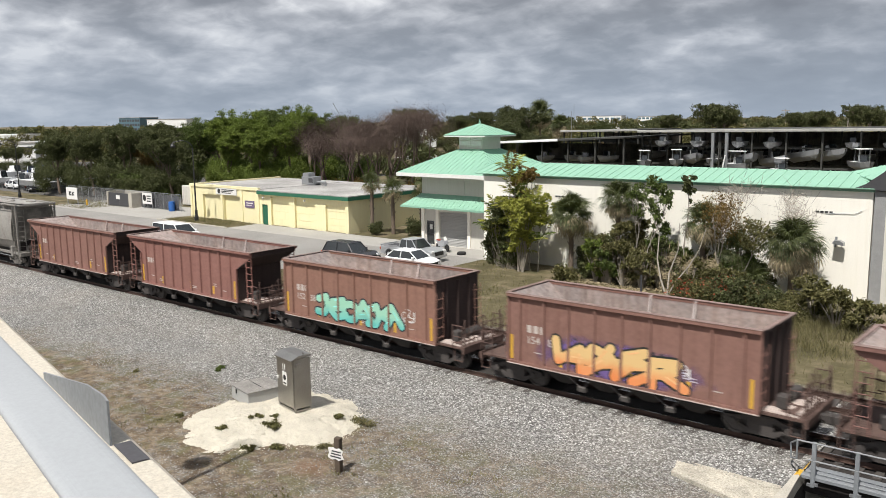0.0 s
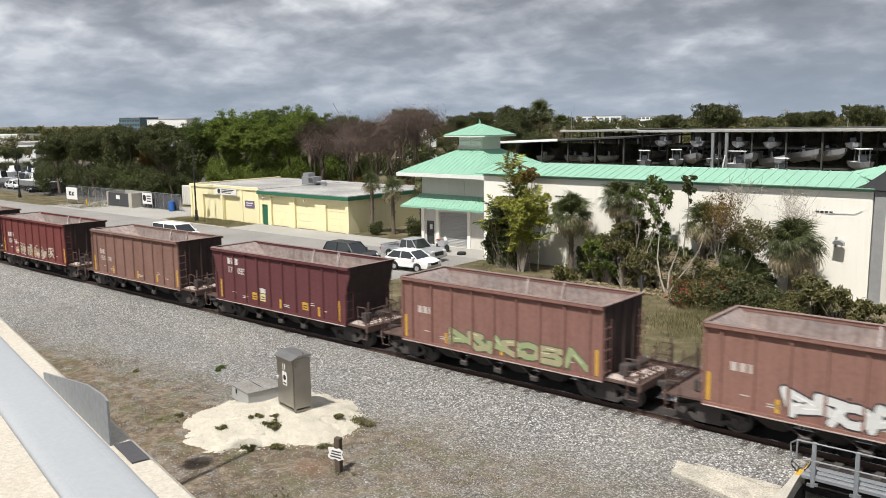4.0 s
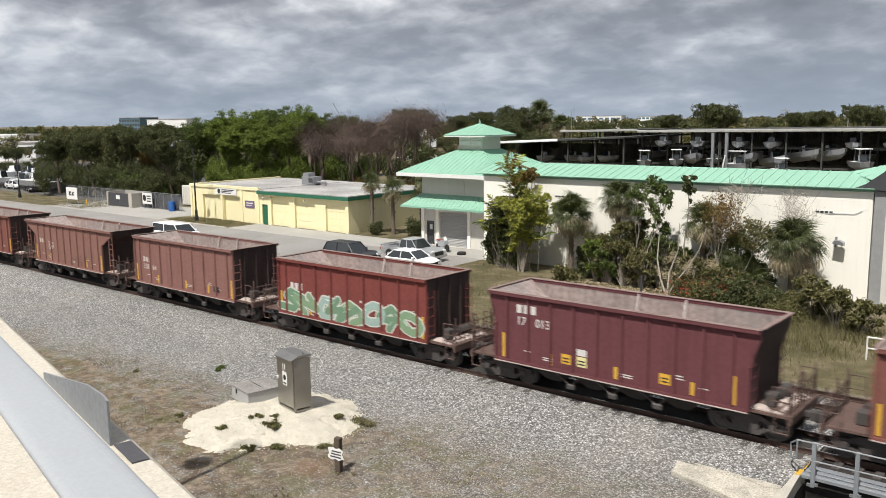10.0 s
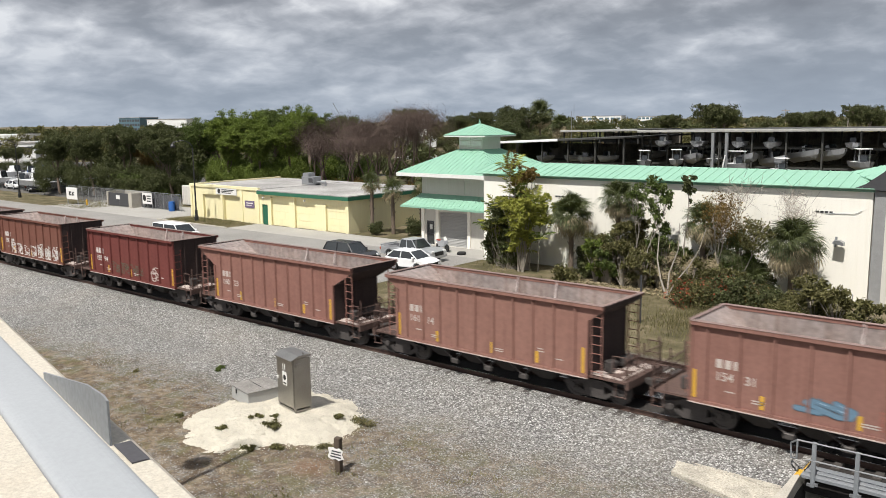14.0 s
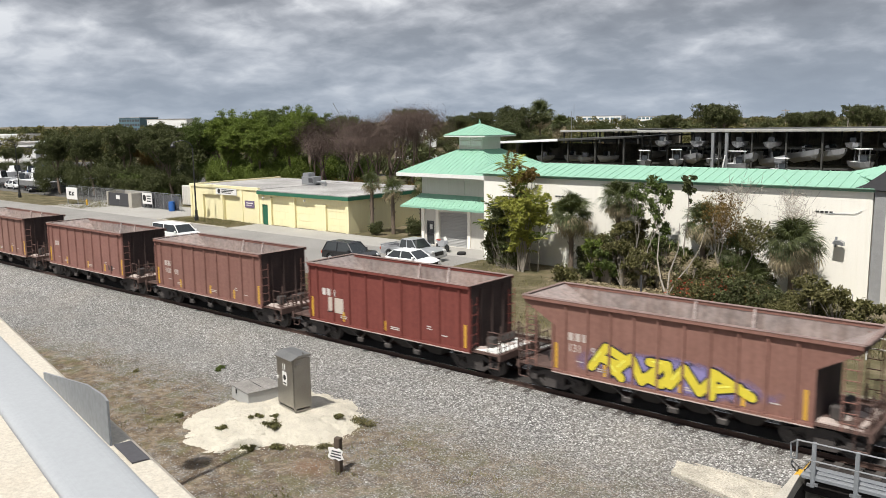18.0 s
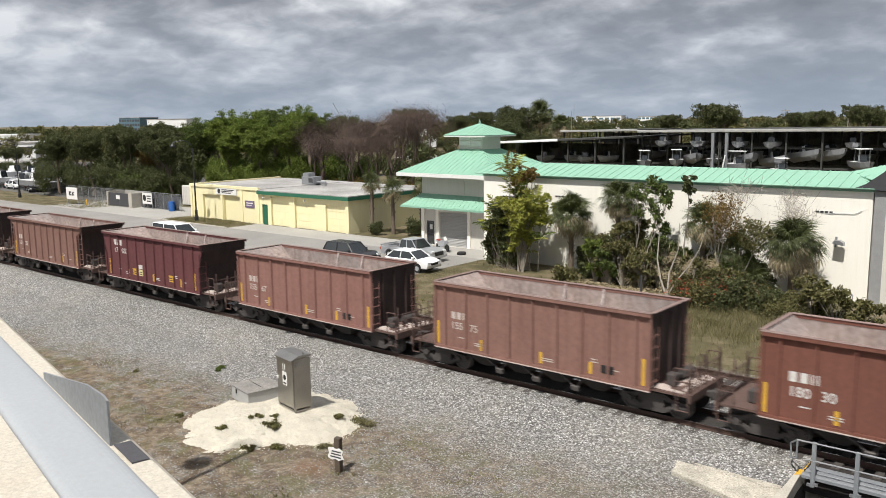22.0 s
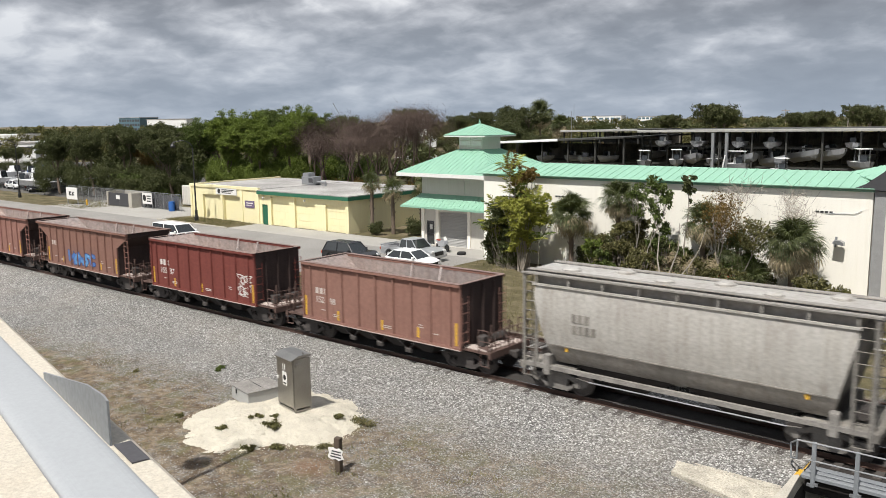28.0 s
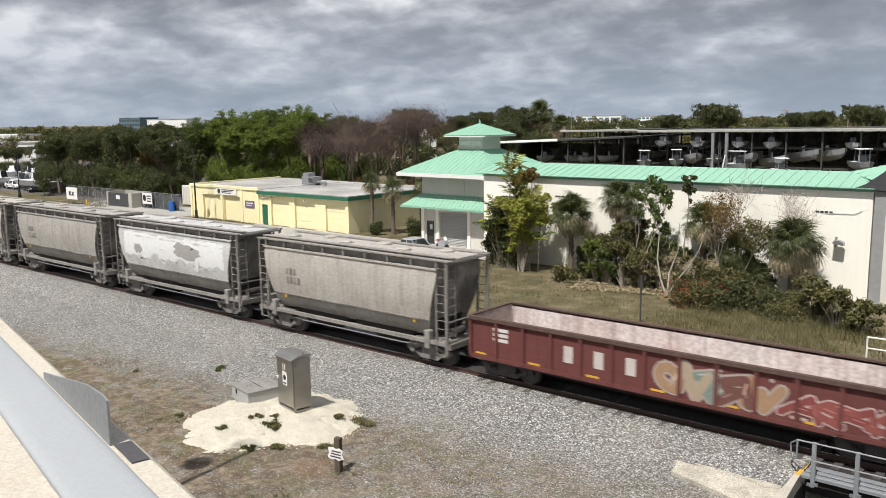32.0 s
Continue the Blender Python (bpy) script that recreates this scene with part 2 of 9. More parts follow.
M_BLACK = surface("black_painted_steel", (0.02, 0.02, 0.02), 0.5, var=0.1)
M_BARK = surface("grey_brown_bark", (0.17, 0.13, 0.10), 0.95, var=0.4, scale=4, fine=30, bump=0.5)
M_PALEBARK = surface("pale_smooth_bark", (0.36, 0.32, 0.27), 0.9, var=0.35, scale=4, fine=30, bump=0.3)
M_TWIG = surface("bare_brown_twigs", (0.125, 0.09, 0.075), 0.95, var=0.2, island=0.35)
M_LEAF = surface("green_leaves", (0.105, 0.135, 0.042), 0.6, var=0.25, scale=0.5, fine=4, bump=0, island=0.5, spec=0.12, translucent=0.25)
M_LEAF_LT = surface("fresh_green_leaves", (0.15, 0.19, 0.045), 0.6, var=0.25, scale=0.5, fine=4, bump=0, island=0.5, spec=0.12, translucent=0.3)
M_LEAF_DK = surface("dark_green_leaves", (0.086, 0.094, 0.042), 0.6, var=0.25, scale=0.5, fine=4, bump=0, island=0.5, spec=0.12, translucent=0.2)
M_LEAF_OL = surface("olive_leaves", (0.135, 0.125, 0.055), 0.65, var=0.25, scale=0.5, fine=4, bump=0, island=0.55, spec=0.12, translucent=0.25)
M_LEAF_YG = surface("yellow_green_leaves", (0.30, 0.30, 0.07), 0.6, var=0.25, scale=0.5, fine=4, bump=0, island=0.45, spec=0.12, translucent=0.3)
M_LEAF_BR = surface("browning_leaves", (0.17, 0.11, 0.04), 0.7, var=0.25, scale=0.5, fine=4, bump=0, island=0.45, spec=0.12, translucent=0.2)
M_PALM = surface("sabal_fronds", (0.098, 0.112, 0.048), 0.5, var=0.25, scale=2, fine=10, bump=0, island=0.45, spec=0.2, translucent=0.2)
M_PALMDRY = surface("dry_palm_fronds", (0.33, 0.27, 0.17), 0.8, var=0.3, scale=2, fine=10, bump=0, island=0.4, translucent=0.15)
M_RED = surface("red_shrub_tips", (0.40, 0.075, 0.04), 0.7, var=0.3, bump=0, island=0.4, translucent=0.2)
M_GRASS = surface("dry_grass_blades", (0.17, 0.15, 0.07), 0.8, var=0.3, bump=0, island=0.5, translucent=0.2)
M_CARW = surface("white_car_paint", (0.78, 0.78, 0.78), 0.25, var=0.05, bump=0, spec=0.6)
M_CARS = surface("silver_car_paint", (0.50, 0.51, 0.53), 0.3, 0.5, var=0.05, bump=0, spec=0.6)
M_CARB = surface("black_car_paint", (0.02, 0.02, 0.022), 0.2, var=0.05, bump=0, spec=0.6)
M_TYRE = surface("black_rubber", (0.02, 0.02, 0.02), 0.85, var=0.2)
M_GLASSD = surface("tinted_glass", (0.02, 0.024, 0.026), 0.06, 0.0, var=0.0, bump=0, spec=0.8)
M_SHUTTER = surface("grey_roller_shutter", (0.42, 0.42, 0.41), 0.6, 0.2, var=0.15)
M_WHITEP = surface("white_paint", (0.75, 0.74, 0.71), 0.6, var=0.12)
M_BLUE = surface("blue_plastic", (0.03, 0.13, 0.42), 0.5, var=0.15)
M_WOOD = surface("weathered_post_wood", (0.10, 0.075, 0.055), 0.95, var=0.4, scale=6, fine=60, bump=0.5)
M_FASCIA = surface("dull_grey_fascia", (0.35, 0.345, 0.325), 0.8, var=0.3, scale=0.6, fine=8)
M_FARWALL = surface("far_white_wall", (0.78, 0.78, 0.77), 0.8, var=0.1)
M_FARBLUE = surface("far_blue_glass", (0.10, 0.17, 0.21), 0.4, var=0.2)
# shed steel and back walls: the dimness under the roofs is put into their colour
M_SHADE = surface("shade_dark_shed_steel", (0.055, 0.055, 0.05), 0.8, var=0.35)
M_BACKWALL = surface("shade_dark_sheeting", (0.09, 0.085, 0.078), 0.85, var=0.6, scale=0.5, fine=5, streak=0.6, tint=(0.4, 0.36, 0.3))
M_HFRAME = surface("dusty_grey_frame_steel", (0.27, 0.255, 0.235), 0.8, var=0.55, scale=1.6, fine=14, streak=0.3)
M_GRIME = surface("dark_grey_grime", (0.15, 0.14, 0.125), 0.85, var=0.4, scale=1.0, fine=14, streak=0.5, tint=(0.6, 0.56, 0.5))
M_DARKPATCH = surface("dark_parapet_patch", (0.07, 0.068, 0.075), 0.8, var=0.2, scale=8, fine=60, bump=0.1)
M_HLOW = surface("grime_and_shade_grey", (0.25, 0.235, 0.215), 0.6, 0.1, var=0.35, scale=0.5, fine=9, bump=0.03, streak=0.6, tint=(0.55, 0.5, 0.45))
M_HULL = surface("grey_gelcoat", (0.36, 0.37, 0.39), 0.35, var=0.08)
MATCACHE = {}


def paint(color, rough=0.7):
    """A plain sprayed paint of one colour, kept once."""
    key = (color, rough)
    if key not in MATCACHE:
        MATCACHE[key] = surface("spray_paint", color, rough, var=0.22, scale=5, fine=30, bump=0)
    return MATCACHE[key]


# ---- mesh helpers ----
class Shape:
    """Collects vertices and faces for one mesh."""

    def __init__(self):
        self.v, self.f = [], []

    def add(self, verts, faces):
        n = len(self.v)
        self.v += [tuple(p) for p in verts]
        self.f += [tuple(i + n for i in face) for face in faces]
        return self

    def box(self, x0, x1, y0, y1, z0, z1):
        return self.add([(x0, y0, z0), (x1, y0, z0), (x1, y1, z0), (x0, y1, z0), (x0, y0, z1), (x1, y0, z1), (x1, y1, z1), (x0, y1, z1)],
                        [(3, 2, 1, 0), (4, 5, 6, 7), (0, 1, 5, 4), (1, 2, 6, 5), (2, 3, 7, 6), (3, 0, 4, 7)])

    def chamfer(self, x0, x1, y0, y1, z0, z1, c=0.02):
        """A box with all its edges cut."""
        v = []
        for sx, sy, sz in ((a, b, d) for a in (0, 1) for b in (0, 1) for d in (0, 1)):
            X, Y, Z = (x0, x1)[sx], (y0, y1)[sy], (z0, z1)[sz]
            dx, dy, dz = (c, -c)[sx], (c, -c)[sy], (c, -c)[sz]
            v += [(X, Y + dy, Z + dz), (X + dx, Y, Z + dz), (X + dx, Y + dy, Z)]
        bm = bmesh.new()
        vs = [bm.verts.new(p) for p in v]
        r = bmesh.ops.convex_hull(bm, input=vs)
        bm.verts.index_update()
        self.add([p.co[:] for p in bm.verts], [[q.index for q in fc.verts] for fc in bm.faces])
        bm.free()
        return self

    def tube(self, p, q, r, n=6, r2=None, caps=True):
        p, q = Vector(p), Vector(q)
        d = (q - p).normalized()
        a = d.orthogonal().normalized()
        b = d.cross(a)
        r2 = r if r2 is None else r2
        ring = lambda c, rr: [c + (a * math.cos(2 * math.pi * i / n) + b * math.sin(2 * math.pi * i / n)) * rr for i in range(n)]
        faces = [(i, (i + 1) % n, n + (i + 1) % n, n + i) for i in range(n)]
        if caps:
            faces += [tuple(range(n - 1, -1, -1)), tuple(range(n, 2 * n))]
        return self.add(ring(p, r) + ring(q, r2), faces)

    def path(self, pts, r, n=6, r2=None):
        r2 = r if r2 is None else r2
        k = len(pts) - 1
        for i in range(k):
            self.tube(pts[i], pts[i + 1], r + (r2 - r) * i / k, n, r + (r2 - r) * (i + 1) / k)
        return self

    def prism(self, poly, lo, hi, axis="y"):
        """A polygon pushed out along an axis; poly in the other two axes' order."""
        n = len(poly)
        put = {"x": lambda a, b, c: (c, a, b), "y": lambda a, b, c: (a, c, b), "z": lambda a, b, c: (a, b, c)}[axis]
        v = [put(a, b, lo) for a, b in poly] + [put(a, b, hi) for a, b in poly]
        return self.add(v, [tuple(range(n - 1, -1, -1)), tuple(range(n, 2 * n))] + [(i, (i + 1) % n, n + (i + 1) % n, n + i) for i in range(n)])

    def lathe(self, profile, n=12, centre=(0, 0, 0), axis="z"):
        """profile: (radius, height) pairs, closed at both ends."""
        cx, cy, cz = centre
        k = len(profile)
        v = []
        for r, h in profile:
            for i in range(n):
                a = 2 * math.pi * i / n
                c, s = r * math.cos(a), r * math.sin(a)
                v.append((cx + c, cy + s, cz + h) if axis == "z" else (cx + c, cy + h, cz + s))
        f = [(j * n + i, j * n + (i + 1) % n, (j + 1) * n + (i + 1) % n, (j + 1) * n + i) for j in range(k - 1) for i in range(n)]
        f += [tuple(range(n - 1, -1, -1)), tuple(range((k - 1) * n, k * n))]
        return self.add(v, f)

    def mesh(self, name, material, smooth=False):
        me = bpy.data.meshes.new(name)
        me.from_pydata(self.v, [], self.f)
        me.materials.append(material)
        bm = bmesh.new()
        bm.from_mesh(me)
        bmesh.ops.recalc_face_normals(bm, faces=bm.faces)
        bm.to_mesh(me)
        bm.free()
        if smooth:
            me.shade_smooth()
        return me


def raw_mesh(name, v, f, material, smooth=False):
    me = bpy.data.meshes.new(name)
    me.from_pydata(v, [], f)
    me.materials.append(material)
    if smooth:
        me.shade_smooth()
    return me


def part(name, shape, material, parent, label="", loc=(0, 0, 0), smooth=False):
    me = shape if isinstance(shape, bpy.types.Mesh) else shape.mesh(name, material, smooth)
    ob = new(name, me)
    ob.parent = parent
    ob.location = loc
    if label:
        tagged(ob, label)
    return ob


def thing(name, label, category, loc=(0, 0, 0), rz=0.0, group="", kind=""):
    ob = new(name)
    ob.empty_display_size = 0.2
    ob.matrix_basis = pose(*loc, 0, 0, rz)
    return tagged(ob, label, category, group, kind)


def solid(name, shape, material, label, category, loc=(0, 0, 0), rz=0.0, group="", kind="", smooth=False):
    ob = new(name, shape if isinstance(shape, bpy.types.Mesh) else shape.mesh(name, material, smooth))
    ob.matrix_basis = pose(*loc, 0, 0, rz)
    return tagged(ob, label, category, group, kind)

# ---- the setting ----
TRACK_Y = 26.63
HOLE = (-6.9, 5.0, 12.0, 33.0)


def ground_sheet():
    xs = [-4000, HOLE[0], HOLE[1], 4000]
    ys = [-4000, HOLE[2], HOLE[3], 4000]
    s = Shape()
    for i in range(3):
        for j in range(3):
            if (i, j) != (1, 1):
                s.add([(xs[i], ys[j], GZ), (xs[i + 1], ys[j], GZ), (xs[i + 1], ys[j + 1], GZ), (xs[i], ys[j + 1], GZ)], [(0, 1, 2, 3)])
    me = raw_mesh("ground", s.v, s.f, M_GROUND)
    tagged(new("ground", me), "grey limestone gravel, brown soil and dry grass", "ground", kind="structure")


ground_sheet()
bank = Shape()
x0, x1, y0, y1 = HOLE
bank.box(x0 - 0.35, x0, y0, y1, -3.4, GZ + 0.04).box(x1, x1 + 0.35, y0, y1, -3.4, GZ + 0.04)
bank.box(x0, x1, y0 - 0.3, y0, -3.4, GZ - 0.01).box(x0, x1, y1, y1 + 0.3, -3.4, GZ - 0.01)
solid("channel_wall", bank, M_CONC, "stained concrete walls of a narrow drainage channel", "channel", kind="structure")
M_WATER = surface("still_dark_water", (0.012, 0.016, 0.012), 0.08, var=0.1, bump=0.1, scale=0.5, fine=3, spec=0.6)
solid("water", Shape().box(x0, x1, y0, y1, -3.4, -2.7), M_WATER, "dark still water in the channel", "water", kind="structure")

# ballast bed, rails and ties
bed = Shape()
for xa, xb in ((-820, HOLE[0]), (HOLE[1], 820)):
    bed.prism([(TRACK_Y - 3.6, GZ + 0.005), (TRACK_Y - 1.8, -0.172), (TRACK_Y + 1.75, -0.172), (TRACK_Y + 3.4, GZ + 0.005)], xa, xb, "x")
solid("ballast", bed, M_GROUND, "bed of crushed grey limestone ballast under the track", "ballast", kind="structure")
# dark strip between the rails: shade under the cars and oily dirt as colour
track_strip = Shape()
for xa, xb in ((-820, HOLE[0] - 0.3), (HOLE[1] + 0.3, 820)):
    track_strip.box(xa, xb, TRACK_Y - 0.67, TRACK_Y + 0.67, -0.19, -0.163)
M_TRACKDARK = surface("shade_and_oil_ballast", (0.045, 0.04, 0.036), 0.9, var=0.5, scale=3, fine=22, bump=0.8, bumpdist=0.03)
solid("ballast_3", track_strip, M_TRACKDARK, "dark ballast between the rails, undercar shade and oily dirt in its colour", "ballast", kind="structure")
deck = Shape().box(HOLE[0] - 0.3, HOLE[1] + 0.3, TRACK_Y - 1.9, TRACK_Y + 1.9, -0.9, -0.24)
solid("rail_bridge_deck", deck, M_UNDER, "dark steel deck of the short rail bridge", "bridge deck", kind="structure")
RAILPROF = [(-0.07, -0.17), (0.07, -0.17), (0.07, -0.15), (0.012, -0.135), (0.012, -0.045), (0.036, -0.035), (0.036, -0.004), (0.026, 0.0), (-0.026, 0.0), (-0.036, -0.004), (-0.036, -0.035), (-0.012, -0.045), (-0.012, -0.135), (-0.07, -0.15)]
track = thing("railway_track", "single railway track with rusty rails on grey ties", "railway track", (0, TRACK_Y, 0), kind="structure")
for side in (-1, 1):
    rail = part("rail", Shape().prism([(side * 0.755 + a, b) for a, b in RAILPROF], -820, 820, "x"), M_RAIL, track, "rusty steel rail")
    part("rail_head", Shape().box(-820, 820, side * 0.755 - 0.03, side * 0.755 + 0.03, 0.0, 0.003), M_RAILTOP, rail, "polished running surface")
tie_mesh = Shape().chamfer(-0.13, 0.13, -1.36, 1.36, -0.36, -0.171, 0.02).mesh("tie", M_TIE)
rest = Shape()
k = 0
for i in range(-340, 320):
    x = i * 0.56
    if -128 < x < 40:
        part("tie", tie_mesh, M_TIE, track, loc=(x + random.uniform(-0.02, 0.02), random.uniform(-0.03, 0.03), random.uniform(-0.03, -0.006) if x < -22 else random.uniform(-0.008, 0.012)))
    else:
        rest.box(x - 0.13, x + 0.13, -1.36, 1.36, -0.3, -0.171)
tagged(part("ties_beyond", rest, M_TIE, track), kind="stuff")

# roads and yards beyond the line
solid("road", Shape().box(-190, -38.5, 38.5, 50.4, GZ - 0.1, GZ + 0.02), M_ROAD, "sun-bleached grey concrete road along the railway", "road", kind="structure")
solid("yard", Shape().box(-112, -84.5, 50.4, 60.0, GZ - 0.1, GZ + 0.024), M_PAVE, "pale concrete yard beside the yellow building", "paving", kind="structure")
solid("forecourt", Shape().box(-71.5, -50.5, 50.4, 54.4, GZ - 0.1, GZ + 0.03), M_PAVE, "cracked concrete apron before garage doors", "paving", kind="structure")
solid("driveway", Shape().box(-50.5, -38.2, 50.4, 54.0, GZ - 0.1, GZ + 0.026), M_PAVE, "concrete drive before the roller shutter", "paving", kind="structure")
kerb = Shape().chamfer(-84.5, -71.5, 50.25, 50.42, GZ, GZ + 0.13, 0.02)
solid("kerb", kerb, M_CONC, "low concrete kerb along the verge", "kerb", kind="structure")


def roof_panel(a, b, c, d, pitch, ribs_parent, mat, name="roof_panel", rib=0.035):
    """A thin sheet a b c d (a-b the eave, d-c the ridge) with raised standing seams as one part each."""
    a, b, c, d = (Vector(p) for p in (a, b, c, d))
    n = (b - a).cross(d - a).normalized()
    if n.z < 0:
        n = -n
    s = Shape()
    lo = [p - n * 0.05 for p in (a, b, c, d)]
    s.add([a, b, c, d] + lo, [(0, 1, 2, 3), (7, 6, 5, 4), (0, 4, 5, 1), (1, 5, 6, 2), (2, 6, 7, 3), (3, 7, 4, 0)])
    sheet = part(name, s, mat, ribs_parent)
    length = (b - a).length
    along = (b - a).normalized()
    count = max(1, int(length / pitch))
    for i in range(count + 1):
        u = i * length / count
        p = a + along * u
        # seam climbs square to the eave until it meets the sheet's edge
        best = None
        up = n.cross(along).normalized()
        if up.z < 0:
            up = -up
        for e0, e1 in ((b, c), (c, d), (d, a)):
            ed = e1 - e0
            den = up.cross(ed).dot(n)
            if abs(den) < 1e-6:
                continue
            t = (e0 - p).cross(ed).dot(n) / den
            w = (e0 - p).cross(up).dot(n) / den
            if t > 0.05 and -0.001 <= w <= 1.001 and (best is None or t < best):
                best = t
        if best:
            q = p + up * best
            r = Shape()
            o = along * 0.02
            r.add([p - o, p + o, q + o, q - o, p - o + n * rib, p + o + n * rib, q + o + n * rib, q - o + n * rib], [(3, 2, 1, 0), (4, 5, 6, 7), (0, 1, 5, 4), (1, 2, 6, 5), (2, 3, 7, 6), (3, 0, 4, 7)])
            part("seam", r, mat, sheet)
    return sheet


class Wall:
    """Adds each box of a wall as a section of its own."""

    def __init__(self, parent, name, mat):
        self.parent, self.name, self.mat = parent, name, mat

    def box(self, *c):
        part(self.name, Shape().box(*c), self.mat, self.parent)
        return self


def green_building():
    g = thing("warehouse", "ivory stucco warehouse with a mint green metal roof and cupola", "building", (0, 0, 0))
    z0 = GZ - 1.2
    # entrance block, front wall with its openings
    cx, cy, hb, he = -44.2, 57.6, 3.6, 5.15
    fy = cy - hb
    xl, xr = cx - hb, cx + hb
    door = (-47.35, -46.45, GZ + 0.05, 1.5)
    shut = (-45.85, -42.75, GZ + 0.05, 2.35)
    w = Wall(g, "wall_section", M_WHITEWALL)
    w.box(xl, door[0], fy, fy + 0.25, z0, 5.6).box(door[1], shut[0], fy, fy + 0.25, z0, 5.6).box(shut[1], xr, fy, fy + 0.25, z0, 5.6)
    w.box(door[0], door[1], fy, fy + 0.25, door[3], 5.6).box(shut[0], shut[1], fy, fy + 0.25, shut[3], 5.6)
    w.box(door[0], shut[1], fy, fy + 0.25, z0, GZ + 0.05)
    w.box(xl, xl + 0.25, fy + 0.25, cy + hb, z0, 5.6).box(xr - 0.25, xr, fy + 0.25, cy + hb, z0, 5.6).box(xl, xr, cy + hb - 0.25, cy + hb, z0, 5.6)
    for x in (xl - 0.05, shut[1] + 0.02, shut[0] - 0.34, xr - 0.25):
        part("pilaster", Shape().box(x, x + 0.32, fy - 0.12, fy - 0.003, z0, 2.9), M_CREAMWALL, g, "white corner pilaster")
    for x in (-43.05,):
        part("downpipe", Shape().tube((x, fy - 0.08, 3.85), (x, fy - 0.08, 5.45), 0.05), M_WHITEWALL, g)
    d = part("entrance_door", Shape().box(door[0], door[1], fy + 0.12, fy + 0.18, door[2], door[3]), M_GLASSD, g, "dark glazed entrance door with a paper notice")
    for a, b, c, e in ((door[0], door[0] + 0.1, door[2], door[3]), (door[1] - 0.1, door[1], door[2], door[3]), (door[0] + 0.1, door[1] - 0.1, door[3] - 0.12, door[3]), (door[0] + 0.1, door[1] - 0.1, GZ + 0.95, GZ + 1.05)):
        part("door_frame", Shape().box(a, b, fy + 0.09, fy + 0.2, c, e), M_DARK, d)
    part("notice", Shape().box(-47.05, -46.75, fy + 0.10, fy + 0.117, 0.75, 1.2), M_WHITEP, d, "white paper notice")
    sh = part("roller_shutter", Shape().box(shut[0], shut[1], fy + 0.16, fy + 0.2, shut[2], shut[3]), M_SHUTTER, g, "closed grey roller shutter")
    slat = Shape().prism([(fy + 0.157, 0.0), (fy + 0.12, 0.03), (fy + 0.12, 0.09), (fy + 0.157, 0.12)], shut[0], shut[1], "x").mesh("slat", M_SHUTTER)
    for i in range(22):
        part("slat", slat, M_SHUTTER, sh, loc=(0, 0, shut[2] + i * 0.132))
    # lower awning
    ya, yb, za, zb = fy - 1.35, fy - 0.02, 2.85, 3.85
    xa, xb = cx - he + 0.2, cx + he - 0.3
    roof_panel((xa, ya, za), (xb, ya, za), (xb - 1.3, yb, zb), (xa + 1.3, yb, zb), 0.42, g, M_GREEN, "awning_roof")
    part("awning_fascia", Shape().box(xa, xb, ya - 0.03, ya, za - 0.14, za + 0.02), M_GREEN, g)
    part("awning_soffit", Shape().box(xa + 0.05, xb - 0.05, ya + 0.05, fy - 0.004, za - 0.1, za - 0.06), M_WHITEP, g)
    roof_panel((xa, yb, za), (xa, ya, za), (xa + 1.3, yb, zb), (xa + 1.3, yb + 0.01, zb), 0.42, g, M_GREEN, "awning_roof")
    # main hip roof up to the cupola
    ze, zt, ht = 5.72, 7.62, 1.3
    E = [(cx - he, cy - he, ze), (cx + he, cy - he, ze), (cx + he, cy + he, ze), (cx - he, cy + he, ze)]
    T = [(cx - ht, cy - ht, zt), (cx + ht, cy - ht, zt), (cx + ht, cy + ht, zt), (cx - ht, cy + ht, zt)]
    for i in range(4):
        j = (i + 1) % 4
        roof_panel(E[i], E[j], T[j], T[i], 0.45, g, M_GREEN, "hip_roof")
    f = Shape()
    f.box(cx - he, cx + he, cy - he - 0.04, cy - he, ze - 0.3, ze + 0.0).box(cx - he - 0.04, cx - he, cy - he, cy + he, ze - 0.3, ze)
    f.box(cx + he, cx + he + 0.04, cy - he, cy + he, ze - 0.3, ze).box(cx - he, cx + he, cy + he, cy + he + 0.04, ze - 0.3, ze)
    part("gutter", f, M_WHITEP, g, "white eaves gutter")
    part("soffit", Shape().box(cx - he + 0.02, cx + he - 0.02, cy - he + 0.02, cy + he - 0.02, ze - 0.24, ze - 0.18), M_WHITEWALL, g)
    # cupola
    cu = part("cupola", Shape().box(cx - 1.27, cx + 1.27, cy - 1.27, cy + 1.27, zt - 0.25, 8.85), M_WHITEWALL, g, "white boarded cupola under its own roof")
    for i in range(2):
        for zz in (7.95, 8.4):
            part("cupola_panel", Shape().box(cx - 1.18 + i * 1.22, cx - 0.06 + i * 1.22, cy - 1.31, cy - 1.272, zz, zz + 0.36), M_WHITEP, cu)
    ap = (cx, cy, 9.82)
    E = [(cx - 2.25, cy - 2.25, 8.84), (cx + 2.25, cy - 2.25, 8.84), (cx + 2.25, cy + 2.25, 8.84), (cx - 2.25, cy + 2.25, 8.84)]
    for i in range(4):
        j = (i + 1) % 4
        A = Vector(ap)
        tip = (Vector(E[j]) - Vector(E[i])).normalized() * 0.02
        roof_panel(E[i], E[j], A + tip, A - tip, 0.5, g, M_GREEN, "cupola_roof")
    part("cupola_fascia", Shape().box(cx - 2.22, cx + 2.22, cy - 2.22, cy + 2.22, 8.68, 8.78), M_WHITEP, g)
